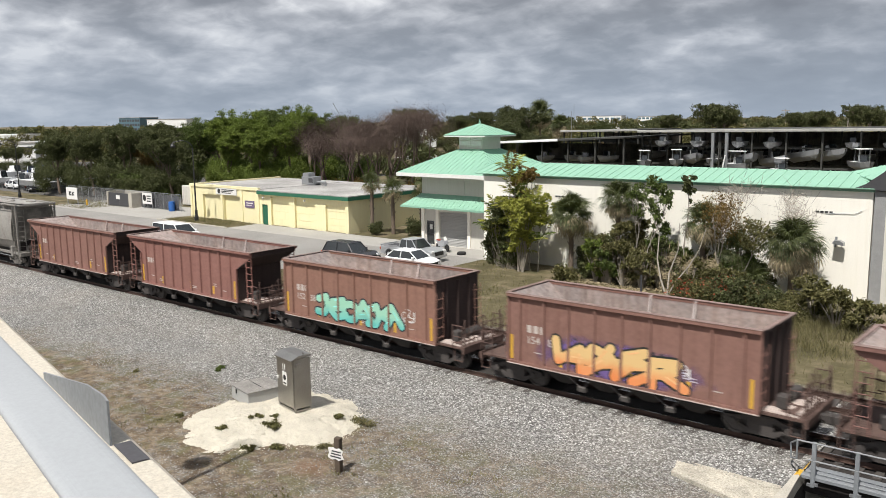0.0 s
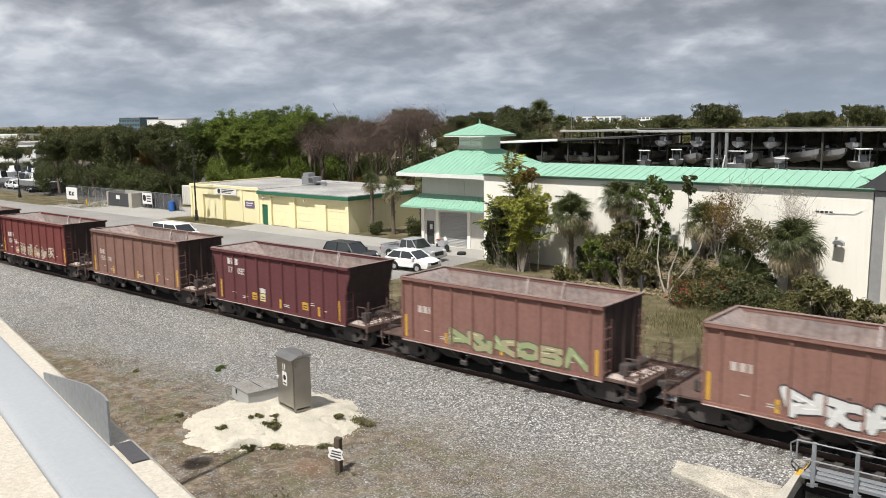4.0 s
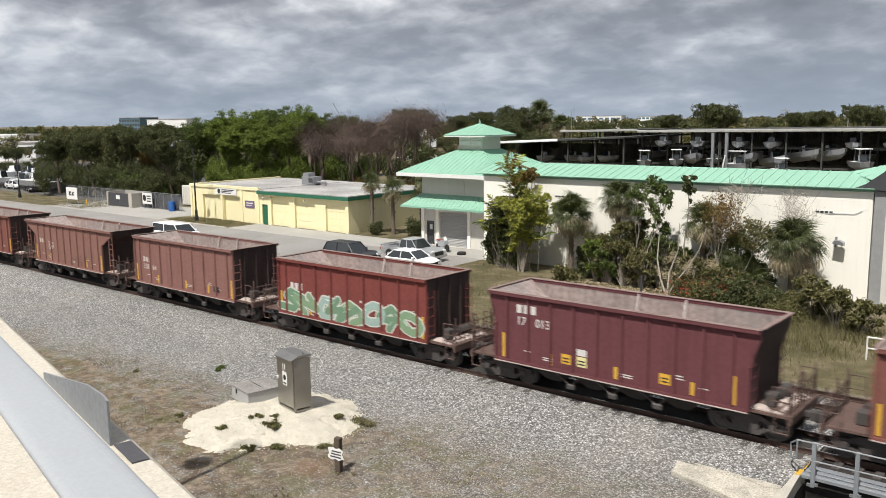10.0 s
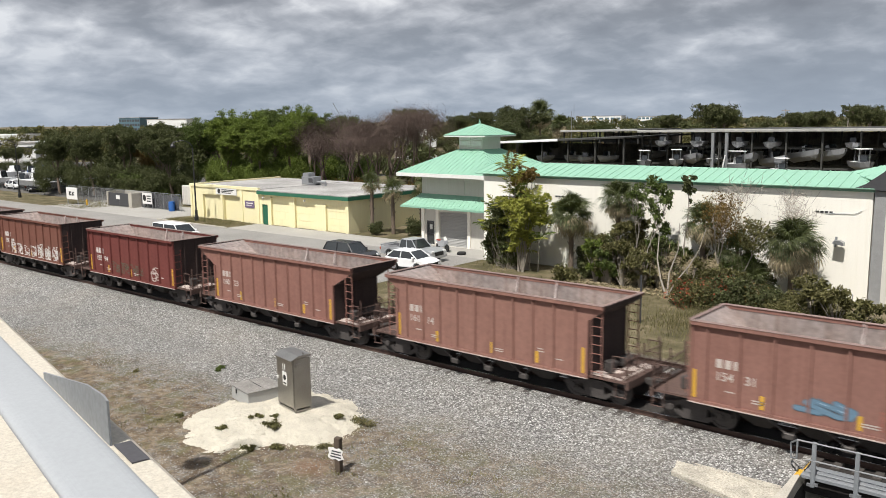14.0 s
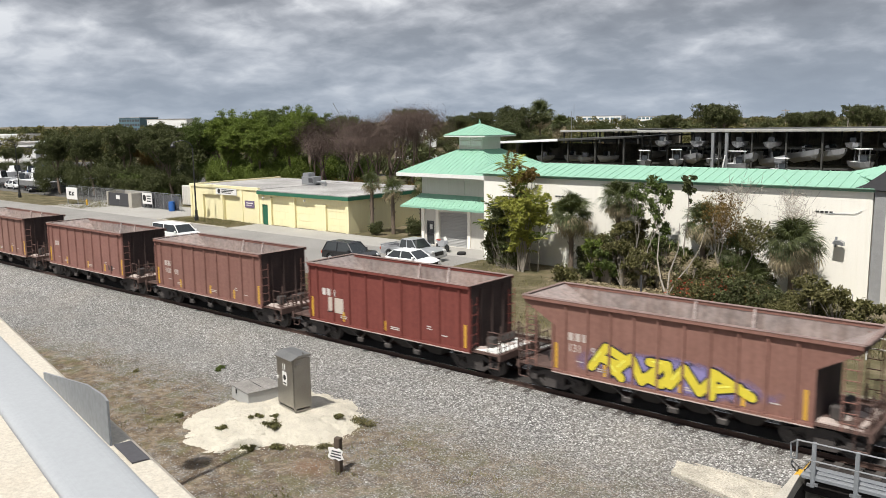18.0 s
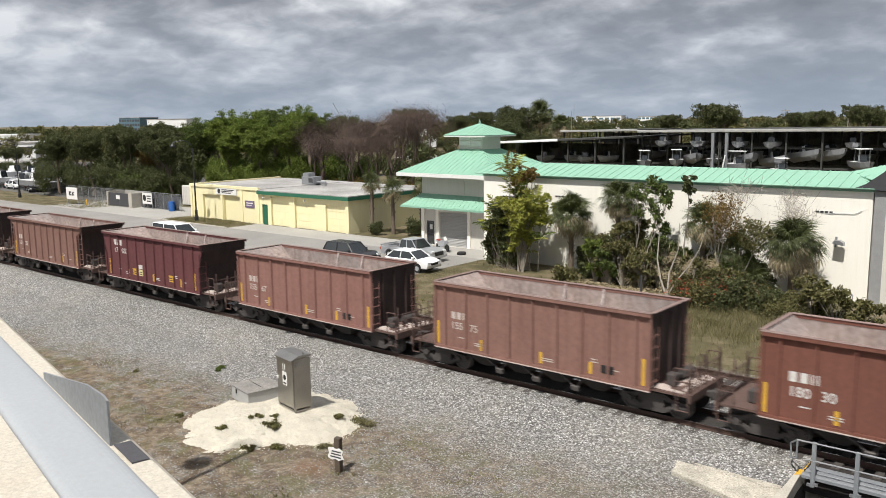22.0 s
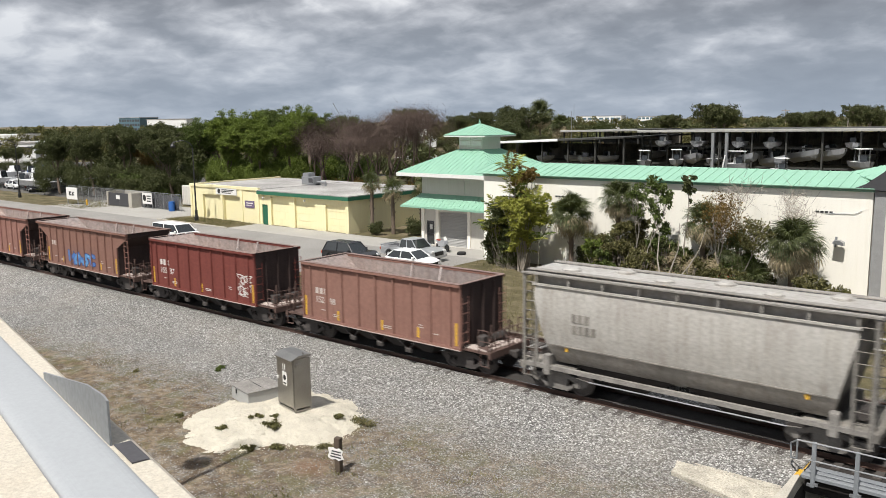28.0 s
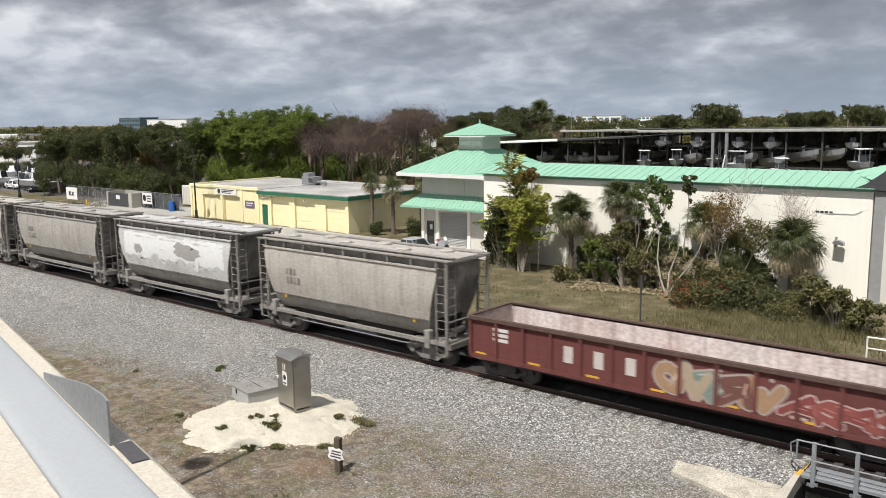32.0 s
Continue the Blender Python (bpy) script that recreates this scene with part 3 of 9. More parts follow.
    part("finial", Shape().lathe([(0.04, 0), (0.1, 0.08), (0.05, 0.2), (0.015, 0.38)], 8, (cx, cy, 9.8)), M_GREEN, g)
    # long storehouse wall
    lx0, lx1, wy = -39.0, -11.42, 51.3
    Wall(g, "long_wall", M_CREAMWALL).box(lx0, lx1, wy, wy + 0.3, z0, 6.03).box(lx1 - 0.3, lx1, wy + 0.3, wy + 5.2, z0, 6.03).box(lx0, lx0 + 0.3, wy + 0.3, wy + 5.2, z0, 6.03).box(lx0, lx1, wy + 5.2, wy + 5.5, z0, 6.03)
    part("wall_coping", Shape().box(lx0, lx1 + 0.08, wy - 0.1, wy - 0.003, 5.84, 6.02), M_GREEN, g, "green metal eaves trim")
    roof_panel((lx0 - 0.6, wy - 0.35, 6.05), (lx1 + 0.1, wy - 0.35, 6.05), (lx1 - 1.7, wy + 2.6, 6.80), (lx0 - 0.6, wy + 2.6, 6.80), 0.62, g, M_GREEN, "long_roof")
    roof_panel((lx1 + 0.1, wy - 0.35, 6.05), (lx1 + 0.1, wy + 5.55, 6.05), (lx1 - 1.7, wy + 2.62, 6.80), (lx1 - 1.7, wy + 2.6, 6.80), 0.62, g, M_GREEN, "long_roof")
    roof_panel((lx1 + 0.1, wy + 5.55, 6.05), (lx0 - 0.6, wy + 5.55, 6.05), (lx0 - 0.6, wy + 2.6, 6.80), (lx1 - 1.7, wy + 2.6, 6.80), 2.5, g, M_GREEN, "back_roof")
    # cross wing behind, its slope rising from the valley
    roof_panel((lx1 - 2.0, wy + 2.6, 6.78), (lx1 + 0.1, wy + 0.9, 6.32), (lx1 + 3.2, wy + 3.6, 7.75), (lx1 + 2.2, wy + 4.6, 7.75), 0.62, g, M_GREEN, "wing_roof")
    for x in (-32.0, -21.5, -14.0):
        v = part("vent_row", Shape().box(x - 0.5, x + 0.5, wy - 0.012, wy - 0.003, 4.52, 4.6), M_WHITEP, g)
        for i in range(4):
            part("vent_hole", Shape().box(x - 0.45 + i * 0.25, x - 0.27 + i * 0.25, wy - 0.03, wy - 0.013, 4.51, 4.62), M_BLACK, v)
    part("conduit", Shape().tube((-13.9, wy - 0.04, 4.5), (-12.3, wy - 0.04, 4.55), 0.015, 5).tube((-12.3, wy - 0.04, 4.55), (-11.95, wy - 0.04, 4.75), 0.015, 5), M_GALV, g)
    fl = part("wall_floodlight", Shape().box(-13.35, -13.22, wy - 0.06, wy - 0.003, 2.55, 2.85).tube((-13.28, wy - 0.05, 2.7), (-13.05, wy - 0.35, 2.88), 0.03), M_GALV, g, "grey wall-mounted floodlight")
    part("lamp_head", Shape().prism([(-13.32, 2.82), (-12.7, 2.72), (-12.7, 2.9), (-12.9, 3.02), (-13.2, 3.02)], wy - 0.62, wy - 0.25, "y"), M_GALV, fl)
    part("lamp_bracket", Shape().box(-13.22, -13.1, wy - 0.4, wy - 0.3, 3.02, 3.2), M_GALV, fl)
    part("pipe_frame", Shape().tube((-12.05, wy - 0.5, z0 + 0.6), (-12.05, wy - 0.5, -0.05), 0.035).tube((-12.05, wy - 0.5, -0.05), (-13.3, wy - 0.5, 0.0), 0.035).tube((-13.3, wy - 0.5, 0.0), (-13.3, wy - 0.05, 0.0), 0.035), M_GALV, g, "bent galvanised standpipe")


green_building()


def grey_neighbour():
    g = thing("grey_building", "grey stucco building corner with a dark flared roof", "building", (0, 0, 0))
    part("wall", Shape().box(-11.33, -2, 51.22, 60, GZ - 1.5, 5.9), M_GREYWALL, g, "rough grey stucco wall")
    part("corner_trim", Shape().box(-10.7, -10.3, 51.12, 51.216, GZ - 1.5, 5.9), M_WHITEWALL, g, "pale vertical corner strip")
    part("roof", Shape().prism([(-12.5, 6.0), (-11.8, 6.3), (-10.9, 7.0), (-10.4, 7.6), (-2, 7.6), (-2, 5.75)], 51.0, 60, "y"), M_DARK, g, "dark flared roof skirt")


grey_neighbour()


def yellow_building():
    g = thing("garage_building", "pale yellow flat-roofed garage building with green trim", "building", (0, 0, 0))
    fy, by = 54.5, 67.5
    xl, xm, xr = -84.0, -71.3, -57.7
    zb = GZ - 0.4
    # recessed bays: (left, right, head height)
    bays = [(-81.6, -78.2, 2.15), (-77.7, -74.6, 2.15), (-70.9, -69.95, 1.55), (-69.4, -66.5, 2.45), (-65.6, -62.4, 2.45), (-60.95, -58.15, 2.05)]
    w = Wall(g, "wall_section", M_YWALL)
    edges = [xl] + [e for b in bays for e in b[:2]] + [xr]
    for i in range(0, len(edges), 2):
        w.box(edges[i], edges[i + 1], fy, fy + 0.35, zb, 2.95)
    for a, b, h in bays:
        w.box(a, b, fy, fy + 0.35, h, 2.95)
    w.box(xl, xl + 0.3, fy + 0.35, by, zb, 2.95).box(xr - 0.3, xr, fy + 0.35, by, zb, 2.95).box(xl, xr, by, by + 0.3, zb, 2.95)
    for i, (a, b, h) in enumerate(bays):
        if i == 2:
            d = part("green_door", Shape().box(a, b, fy + 0.1, fy + 0.16, zb, h), M_DKGREEN, g, "green metal door")
            part("door_handle", Shape().box(b - 0.14, b - 0.08, fy + 0.06, fy + 0.098, 0.35, 0.5), M_GALV, d)
        else:
            bay = part("bay_panel", Shape().box(a, b, fy + 0.26, fy + 0.3, zb, h), M_YWALL, g, "painted-over garage bay")
            if i > 2:
                for q in range(4):
                    part("door_section", Shape().chamfer(a + 0.02, b - 0.02, fy + 0.22, fy + 0.256, zb + 0.4 + q * (h - zb - 0.4) / 4 + 0.015, zb + 0.4 + (q + 1) * (h - zb - 0.4) / 4 - 0.015, 0.01), M_YWALL, bay)
    part("fascia", Shape().box(xm, xr + 0.35, fy - 0.35, fy - 0.31, 2.62, 2.97).box(xr + 0.31, xr + 0.35, fy - 0.31, by, 2.62, 2.97), M_DKGREEN, g, "dark green roof fascia")
    part("soffit", Shape().box(xm, xr + 0.3, fy - 0.308, fy - 0.004, 2.7, 2.76), M_YWALL, g)
    part("roof", Shape().box(xm, xr + 0.3, fy - 0.3, by, 2.955, 3.06), M_ROOFGREY, g, "stained flat roof with dark puddle marks")
    part("raised_roof", Shape().box(xl + 0.3, xm, fy + 0.36, by, 2.955, 3.1), M_ROOFGREY, g)
    part("parapet", Shape().box(xl - 0.05, xm, fy - 0.12, fy + 0.2, 2.955, 3.25).box(xl - 0.05, xl + 0.25, fy + 0.2, by, 2.955, 3.25), M_YWALL, g)
    for x in (xl, xm - 0.35, -78.1, -74.5):
        part("pier", Shape().box(x, x + 0.35, fy - 0.1, fy - 0.003, zb, 2.9), M_YWALL, g)
    s = part("sign_board", Shape().box(-78.9, -75.1, fy - 0.12, fy - 0.02, 2.25, 3.0), M_WHITEP, g, "white sign with a dark round emblem")
    part("emblem", Shape().lathe([(0.26, 0), (0.26, 0.012)], 14, (-78.3, fy - 0.134, 2.62), "y"), M_BLACK, s)
    for i in range(3):
        part("lettering_bar", Shape().box(-77.8, -75.5 - 0.3 * i, fy - 0.13, fy - 0.122, 2.75 - i * 0.17, 2.84 - i * 0.17), M_BLACK, s)
    s = part("small_sign", Shape().box(-73.75, -72.15, fy - 0.06, fy - 0.004, 1.05, 1.8), paint((0.16, 0.12, 0.2)), g, "small dark purple sign")
    part("lettering_bar", Shape().box(-73.5, -72.4, fy - 0.075, fy - 0.062, 1.5, 1.6), M_WHITEP, s)
    part("lettering_bar", Shape().box(-73.5, -72.6, fy - 0.075, fy - 0.062, 1.28, 1.36), M_WHITEP, s)
    for x in (-70.6, -64.0):
        part("wall_lamp", Shape().box(x, x + 0.15, fy - 0.2, fy - 0.003, 2.2, 2.4), M_WHITEP, g)
    ac = thing("rooftop_unit", "grey rooftop air-conditioning unit on the flat roof", "air conditioner", (-71.5, 62.0, 3.06))
    part("casing", Shape().chamfer(-1.0, 1.0, -0.6, 0.6, 0.15, 0.95, 0.03), M_GALV, ac)
    part("hood", Shape().chamfer(-0.9, 0.1, -0.5, 0.5, 0.95, 1.35, 0.03), M_GALV, ac)
    part("grille", Shape().box(0.2, 0.9, -0.62, -0.602, 0.3, 0.8), M_DARK, ac)
    part("skid", Shape().box(-1.1, 1.1, -0.5, -0.4, 0.0, 0.15).box(-1.1, 1.1, 0.4, 0.5, 0.0, 0.15), M_GALV, ac)
    part("duct", Shape().tube((1.0, 0, 0.35), (2.2, 0.1, 0.35), 0.14, 8).tube((2.2, 0.1, 0.35), (2.2, 0.1, 0.0), 0.14, 8), M_GALV, ac)


yellow_building()

# ---- the train ----
HALF_W = 1.488
TOP, FOOT = 3.68, 1.07
LIGHT = (0.238, 0.128, 0.104)
BROWN = (0.175, 0.075, 0.055)
RED = (0.165, 0.047, 0.040)
MAROON = (0.125, 0.046, 0.049)
TAN = (0.56, 0.44, 0.285)


def truck(car, x, mats=(M_TRUCK, M_WHEEL)):
    """A two-axle freight truck: two cast side frames, a bolster and four wheels."""
    bol = Shape().chamfer(-0.25, 0.25, -0.95, 0.95, 0.38, 0.72, 0.04)
    for dx in (-0.865, 0.865):
        bol.tube((dx, -0.9, 0.457), (dx, 0.9, 0.457), 0.08, 8)
    bol.box(-0.9, 0.9, -0.1, 0.1, 0.42, 0.5)
    for dx in (-0.865, 0.865):
        bol.lathe([(0.07, 0.10), (0.16, 0.09), (0.17, 0.03), (0.37, 0.04), (0.38, 0.07), (0.457, 0.07), (0.46, -0.06), (0.485, -0.07), (0.485, -0.09), (0.07, -0.09)], 20, (dx, 0.755, 0.457), "y")
    t = part("truck", bol, mats[0], car, loc=(x, 0, 0))
    for s in (-1, 1):
        y0, y1 = s * 1.0 - 0.07, s * 1.0 + 0.07
        f = Shape()
        f.prism([(-1.25, 0.50), (-1.2, 0.66), (-0.75, 0.70), (-0.42, 0.84), (0.42, 0.84), (0.75, 0.70), (1.2, 0.66), (1.25, 0.50), (1.0, 0.36), (0.85, 0.36), (0.70, 0.56), (0.42, 0.66), (0.42, 0.34), (0.62, 0.46), (0.74, 0.40), (0.45, 0.18), (-0.45, 0.18), (-0.74, 0.40), (-0.62, 0.46), (-0.42, 0.34), (-0.42, 0.66), (-0.70, 0.56), (-0.85, 0.36), (-1.0, 0.36)], y0, y1, "y")
        for dx in (-0.2, 0.0, 0.2):
            f.lathe([(0.07, 0.2), (0.085, 0.3), (0.07, 0.4), (0.085, 0.5), (0.07, 0.62)], 8, (dx, s * 1.0, 0.02))
        for dx in (-0.865, 0.865):
            f.lathe([(0.12, -0.06), (0.13, 0.0), (0.10, 0.06)], 10, (dx, s * 1.1, 0.5), "y")
        part("side_frame", f, mats[0], t, "cast steel side frame")
        for dx in (-0.865, 0.865):
            if s < 0:
                w = Shape().lathe([(0.10, -0.10), (0.16, -0.09), (0.17, -0.03), (0.37, -0.04), (0.38, -0.07), (0.457, -0.07), (0.46, 0.06), (0.485, 0.07), (0.485, 0.09), (0.1, 0.09)], 20, (dx, s * 0.755, 0.457), "y")
                part("wheel", w, mats[1], t, "steel wheel")
    return t


def ends(car, x_body, x_coupler, s, mat, dust=True):
    """End platform, sill, coupler, grab rails, brake gear beyond the body on side s (+1 or -1)."""
    a, b = sorted((s * (x_body - 0.1), s * (x_coupler - 0.55)))
    p = part("end_platform", Shape().box(a, b, -HALF_W + 0.15, HALF_W - 0.15, 0.98, 1.06), mat, car, "dusty end platform")
    if dust and s > 0:
        pile = Shape()
        for i in range(4):
            px = a + (b - a) * (0.2 + 0.2 * i)
            pile.lathe([(0.30, 0.0), (0.2, 0.05), (0.06, 0.08)], 9, (px, -0.9 + 0.6 * i, 1.06))
        pile.prism([(a + 0.1, -1.2), (b - 0.2, -1.25), (b - 0.15, -1.12), (a + 0.6, -1.0), (a + 0.2, -1.05)], 1.058, 1.085, "z")
        pile.prism([(b - 0.34, -0.9), (b - 0.2, -1.0), (b - 0.12, 0.3), (b - 0.2, 0.9), (b - 0.3, 0.2)], 1.058, 1.09, "z")
        part("spilled_dust", pile, M_DUST, p, "small heaps of pale rock dust")
    part("centre_sill", Shape().box(a, b, -0.22, 0.22, 0.66, 0.975), M_UNDER, car)
    xe = s * (x_coupler - 0.5)
    part("end_sill", Shape().box(min(xe, xe + s * 0.1), max(xe, xe + s * 0.1), -HALF_W + 0.1, HALF_W - 0.1, 0.82, 1.1), mat, car)
    c = Shape().chamfer(min(xe + s * 0.1, s * (x_coupler - 0.18)), max(xe + s * 0.1, s * (x_coupler - 0.18)), -0.11, 0.11, 0.74, 0.95, 0.03)
    c.chamfer(min(s * (x_coupler - 0.22), s * (x_coupler - 0.01)), max(s * (x_coupler - 0.22), s * (x_coupler - 0.01)), -0.17, 0.17, 0.68, 1.0, 0.04)
    c.path([(xe + s * 0.1, 0.35, 0.8), (xe + s * 0.25, 0.37, 0.55), (s * (x_coupler - 0.06), 0.3, 0.5)], 0.025, 5)
    part("coupler", c, M_TRUCK, car, "rusty knuckle coupler and hose")
    # corner grab rails
    for y in (-HALF_W + 0.12, HALF_W - 0.12):
        g = Shape()
        g.tube((xe, y, 0.45), (xe, y, 1.95), 0.022, 5).tube((xe - s * 0.5, y, 1.06), (xe - s * 0.5, y, 1.95), 0.022, 5)
        g.tube((xe, y, 1.95), (xe - s * 0.5, y, 1.95), 0.022, 5).tube((xe, y, 1.5), (xe - s * 0.5, y, 1.5), 0.018, 5)
        g.tube((xe, y, 0.5), (xe - s * 0.4, y, 0.5), 0.022, 5).tube((xe - s * 0.4, y, 0.5), (xe - s * 0.4, y, 1.0), 0.02, 5)
        part("grab_rail", g, mat, car)
    r = Shape()
    for i in range(9):
        y = -1.2 + 0.3 * i
        r.tube((xe, y, 1.1), (xe, y, 1.86 if i % 4 else 2.2), 0.02 if i % 4 else 0.035, 5)
    for q in (1.32, 1.58):
        r.tube((xe, -HALF_W + 0.12, q), (xe, HALF_W - 0.12, q), 0.016, 5)
    r.tube((xe, -HALF_W + 0.12, 1.85), (xe, HALF_W - 0.12, 1.85), 0.022, 5)
    tagged(part("cross_rail", r, mat, car), kind="stuff")
    br = Shape().chamfer(min(s * (x_body + 0.25), s * (x_body + 0.6)), max(s * (x_body + 0.25), s * (x_body + 0.6)), -0.75, -0.35, 1.06, 1.5, 0.04)
    br.tube((s * (x_body + 0.45), 0.1, 1.3), (s * (x_body + 0.45), 0.85, 1.3), 0.17, 9)
    br.tube((s * (x_body + 0.45), -0.5, 1.3), (s * (x_body + 0.45), 0.2, 1.3), 0.05, 6)
    part("brake_gear", br, M_TRUCK, car, "brake cylinder and air tank")
    if s > 0:
        hw = Shape()
        hx = s * (x_body + 0.95)
        for i in range(10):
            t0, t1 = 2 * math.pi * i / 10, 2 * math.pi * (i + 1) / 10
            hw.tube((hx, 0.5 + 0.26 * math.cos(t0), 1.75 + 0.26 * math.sin(t0)), (hx, 0.5 + 0.26 * math.cos(t1), 1.75 + 0.26 * math.sin(t1)), 0.018, 4)
        hw.tube((hx, 0.24, 1.75), (hx, 0.76, 1.75), 0.012, 4).tube((hx, 0.5, 1.06), (hx, 0.5, 1.75), 0.03, 5)
        part("hand_brake", hw, mat, car)


def open_hopper(top_len, foot_len, ribs, cut, kind_label, ladder):
    """An open-top hopper car. cut: (height where the end slope leaves the rim, height where it meets the upright end)."""
    car = thing("hopper_car", kind_label, "hopper car")
    ht, hf = top_len / 2, foot_len / 2
    zc, zd = cut
    ys = HALF_W - 0.07
    outline = [(-ht, TOP), (-ht, zc), (-hf, zd), (-hf, FOOT), (hf, FOOT), (hf, zd), (ht, zc), (ht, TOP)] if ht - hf > 0.02 else [(-ht, TOP), (-hf, FOOT), (hf, FOOT), (ht, TOP)]
    for s in (-1, 1):
        sheet = Shape().prism(outline, min(s * ys, s * (ys - 0.02)), max(s * ys, s * (ys - 0.02)), "y")
        side = part("side_sheet", sheet, M_PAINT, car, "weathered oxide-red side sheet")
        if s > 0:
            far_ribs = Shape()
            for i in range(ribs):
                x = -hf + 0.55 + i * (foot_len - 1.1) / (ribs - 1)
                far_ribs.box(x - 0.05, x + 0.05, ys + 0.002, ys + 0.072, FOOT + 0.02, TOP - 0.14)
            tagged(part("rib_row", far_ribs, M_PAINT, side), kind="stuff")
        lining = [(a * 0.997, b - 0.02 if b > 2 else b + 0.05) for a, b in outline]
        part("side_lining", Shape().prism(lining, min(s * (ys - 0.024), s * (ys - 0.034)), max(s * (ys - 0.024), s * (ys - 0.034)), "y"), M_INSIDE, car, "dust-coated inner sheet")
        rib_mesh = Shape().prism([(-0.05, 0.0), (-0.035, -0.072), (0.035, -0.072), (0.05, 0.0)], FOOT + 0.02, TOP - 0.14, "z").mesh("rib", M_PAINT) if s < 0 else None
        for i in range(ribs if s < 0 else 0):
            part("rib", rib_mesh, M_PAINT, side, loc=(-hf + 0.55 + i * (foot_len - 1.1) / (ribs - 1), -ys, 0))
        for x in (-hf + 0.03, hf - 0.03) if s < 0 else ():
            part("corner_post", Shape().box(x - 0.04, x + 0.04, -ys - 0.07, -ys - 0.002, FOOT, zd if ht - hf > 0.02 else TOP - 0.14), M_PAINT, side)
        part("top_chord", Shape().box(-ht, ht, min(s * (ys - 0.05), s * (ys + 0.13)), max(s * (ys - 0.05), s * (ys + 0.13)), TOP - 0.12, TOP), M_PAINT, car)
        part("rim_plate", Shape().box(-ht - 0.03, ht + 0.03, min(s * (ys - 0.08), s * (ys + 0.14)), max(s * (ys - 0.08), s * (ys + 0.14)), TOP + 0.002, TOP + 0.016), M_RIM, car, "dusty worn top rim")
        part("side_sill", Shape().box(-hf, hf, min(s * (ys - 0.1), s * (ys + 0.075)), max(s * (ys - 0.1), s * (ys + 0.075)), FOOT - 0.12, FOOT - 0.002), M_PAINT, car)
        # thin pale lip: the lit edge of the sill flange drawn as colour
        if s < 0:
            part("sill_lip", Shape().box(-hf, hf, -ys - 0.10, -ys - 0.076, FOOT - 0.12, FOOT - 0.085), M_DUST, car, "bottom flange, its sunlit edge put into pale colour")
    for s in (-1, 1):
        yi = ys - 0.03
        if ht - hf > 0.02:
            e = Shape().add([(s * ht, -yi, TOP), (s * ht, yi, TOP), (s * ht, yi, zc), (s * ht, -yi, zc), (s * hf, -yi, zd), (s * hf, yi, zd), (s * hf, -yi, FOOT), (s * hf, yi, FOOT)], [(0, 1, 2, 3), (3, 2, 5, 4), (4, 5, 7, 6)])
            e.add([(s * (abs(p[0]) - 0.03), p[1], p[2]) for p in [(ht, -yi, TOP), (ht, yi, TOP), (ht, yi, zc), (ht, -yi, zc), (hf, -yi, zd), (hf, yi, zd), (hf, -yi, FOOT), (hf, yi, FOOT)]], [(0, 1, 2, 3), (3, 2, 5, 4), (4, 5, 7, 6)])
        else:
            e = Shape().box(min(s * hf, s * (hf - 0.03)), max(s * hf, s * (hf - 0.03)), -yi, yi, FOOT, TOP)
        # dark tone of the ends: dirty paint plus the shade on these faces
        es = part("end_sheet", e, M_ENDDARK, car, "dirty dark end sheet, shade put into its colour")
        if ht - hf <= 0.02 and s > 0:
            for y in (-0.75, 0.0, 0.75):
                part("end_rib", Shape().box(min(s * (hf - 0.01), s * (hf + 0.07)), max(s * (hf - 0.01), s * (hf + 0.07)), y - 0.04, y + 0.04, FOOT, TOP - 0.15), M_ENDDARK, es)
        part("end_rim", Shape().box(min(s * (ht - 0.06), s * (ht + 0.1)), max(s * (ht - 0.06), s * (ht + 0.1)), -ys, ys, TOP + 0.018, TOP + 0.032), M_RIM, car, "dusty worn top rim")
        part("end_lining", Shape().add([(s * (ht - 0.06), -yi + 0.02, TOP - 0.03), (s * (ht - 0.06), yi - 0.02, TOP - 0.03), (s * (hf - 2.0), yi - 0.02, FOOT + 0.9), (s * (hf - 2.0), -yi + 0.02, FOOT + 0.9)], [(0, 1, 2, 3)]), M_INSIDE, car, "sloping dusty inner end sheet")
        # rungs or a ladder at the near corner of each end
        for yc in (-HALF_W + 0.22, HALF_W - 0.22):
            lad = Shape()
            if ladder:
                lx = s * (ht - 0.08)
                for dx in (0.0, -0.42):
                    lad.tube((lx + s * dx, yc + (0.12 if yc > 0 else -0.12), 1.0), (lx + s * dx, yc + (0.12 if yc > 0 else -0.12), TOP - 0.1 if dx == 0 else zc), 0.028, 5)
                q = 1.25
                while q < TOP - 0.3:
                    yy = yc + (0.12 if yc > 0 else -0.12)
                    lad.tube((lx, yy, q), (lx - s * 0.42, yy, q), 0.018, 5)
                    q += 0.33
            else:
                for dy in (-0.2, 0.2):
                    lad.tube((s * (hf + 0.09), yc + dy, 1.2), (s * (hf + 0.09), yc + dy, TOP - 0.5), 0.016, 5)
                q = 1.3
                while q < TOP - 0.5:
                    lad.tube((s * (hf + 0.09), yc - 0.2, q), (s * (hf + 0.09), yc + 0.2, q), 0.018, 5)
                    lad.tube((s * hf, yc - 0.2, q), (s * (hf + 0.09), yc - 0.2, q), 0.014, 4).tube((s * hf, yc + 0.2, q), (s * (hf + 0.09), yc + 0.2, q), 0.014, 4)
                    q += 0.4
            part("ladder", lad, M_PAINT, car, "steel ladder rungs")
        ends(car, hf, 6.62, s, M_GRIMY)
        truck(car, s * 4.72)
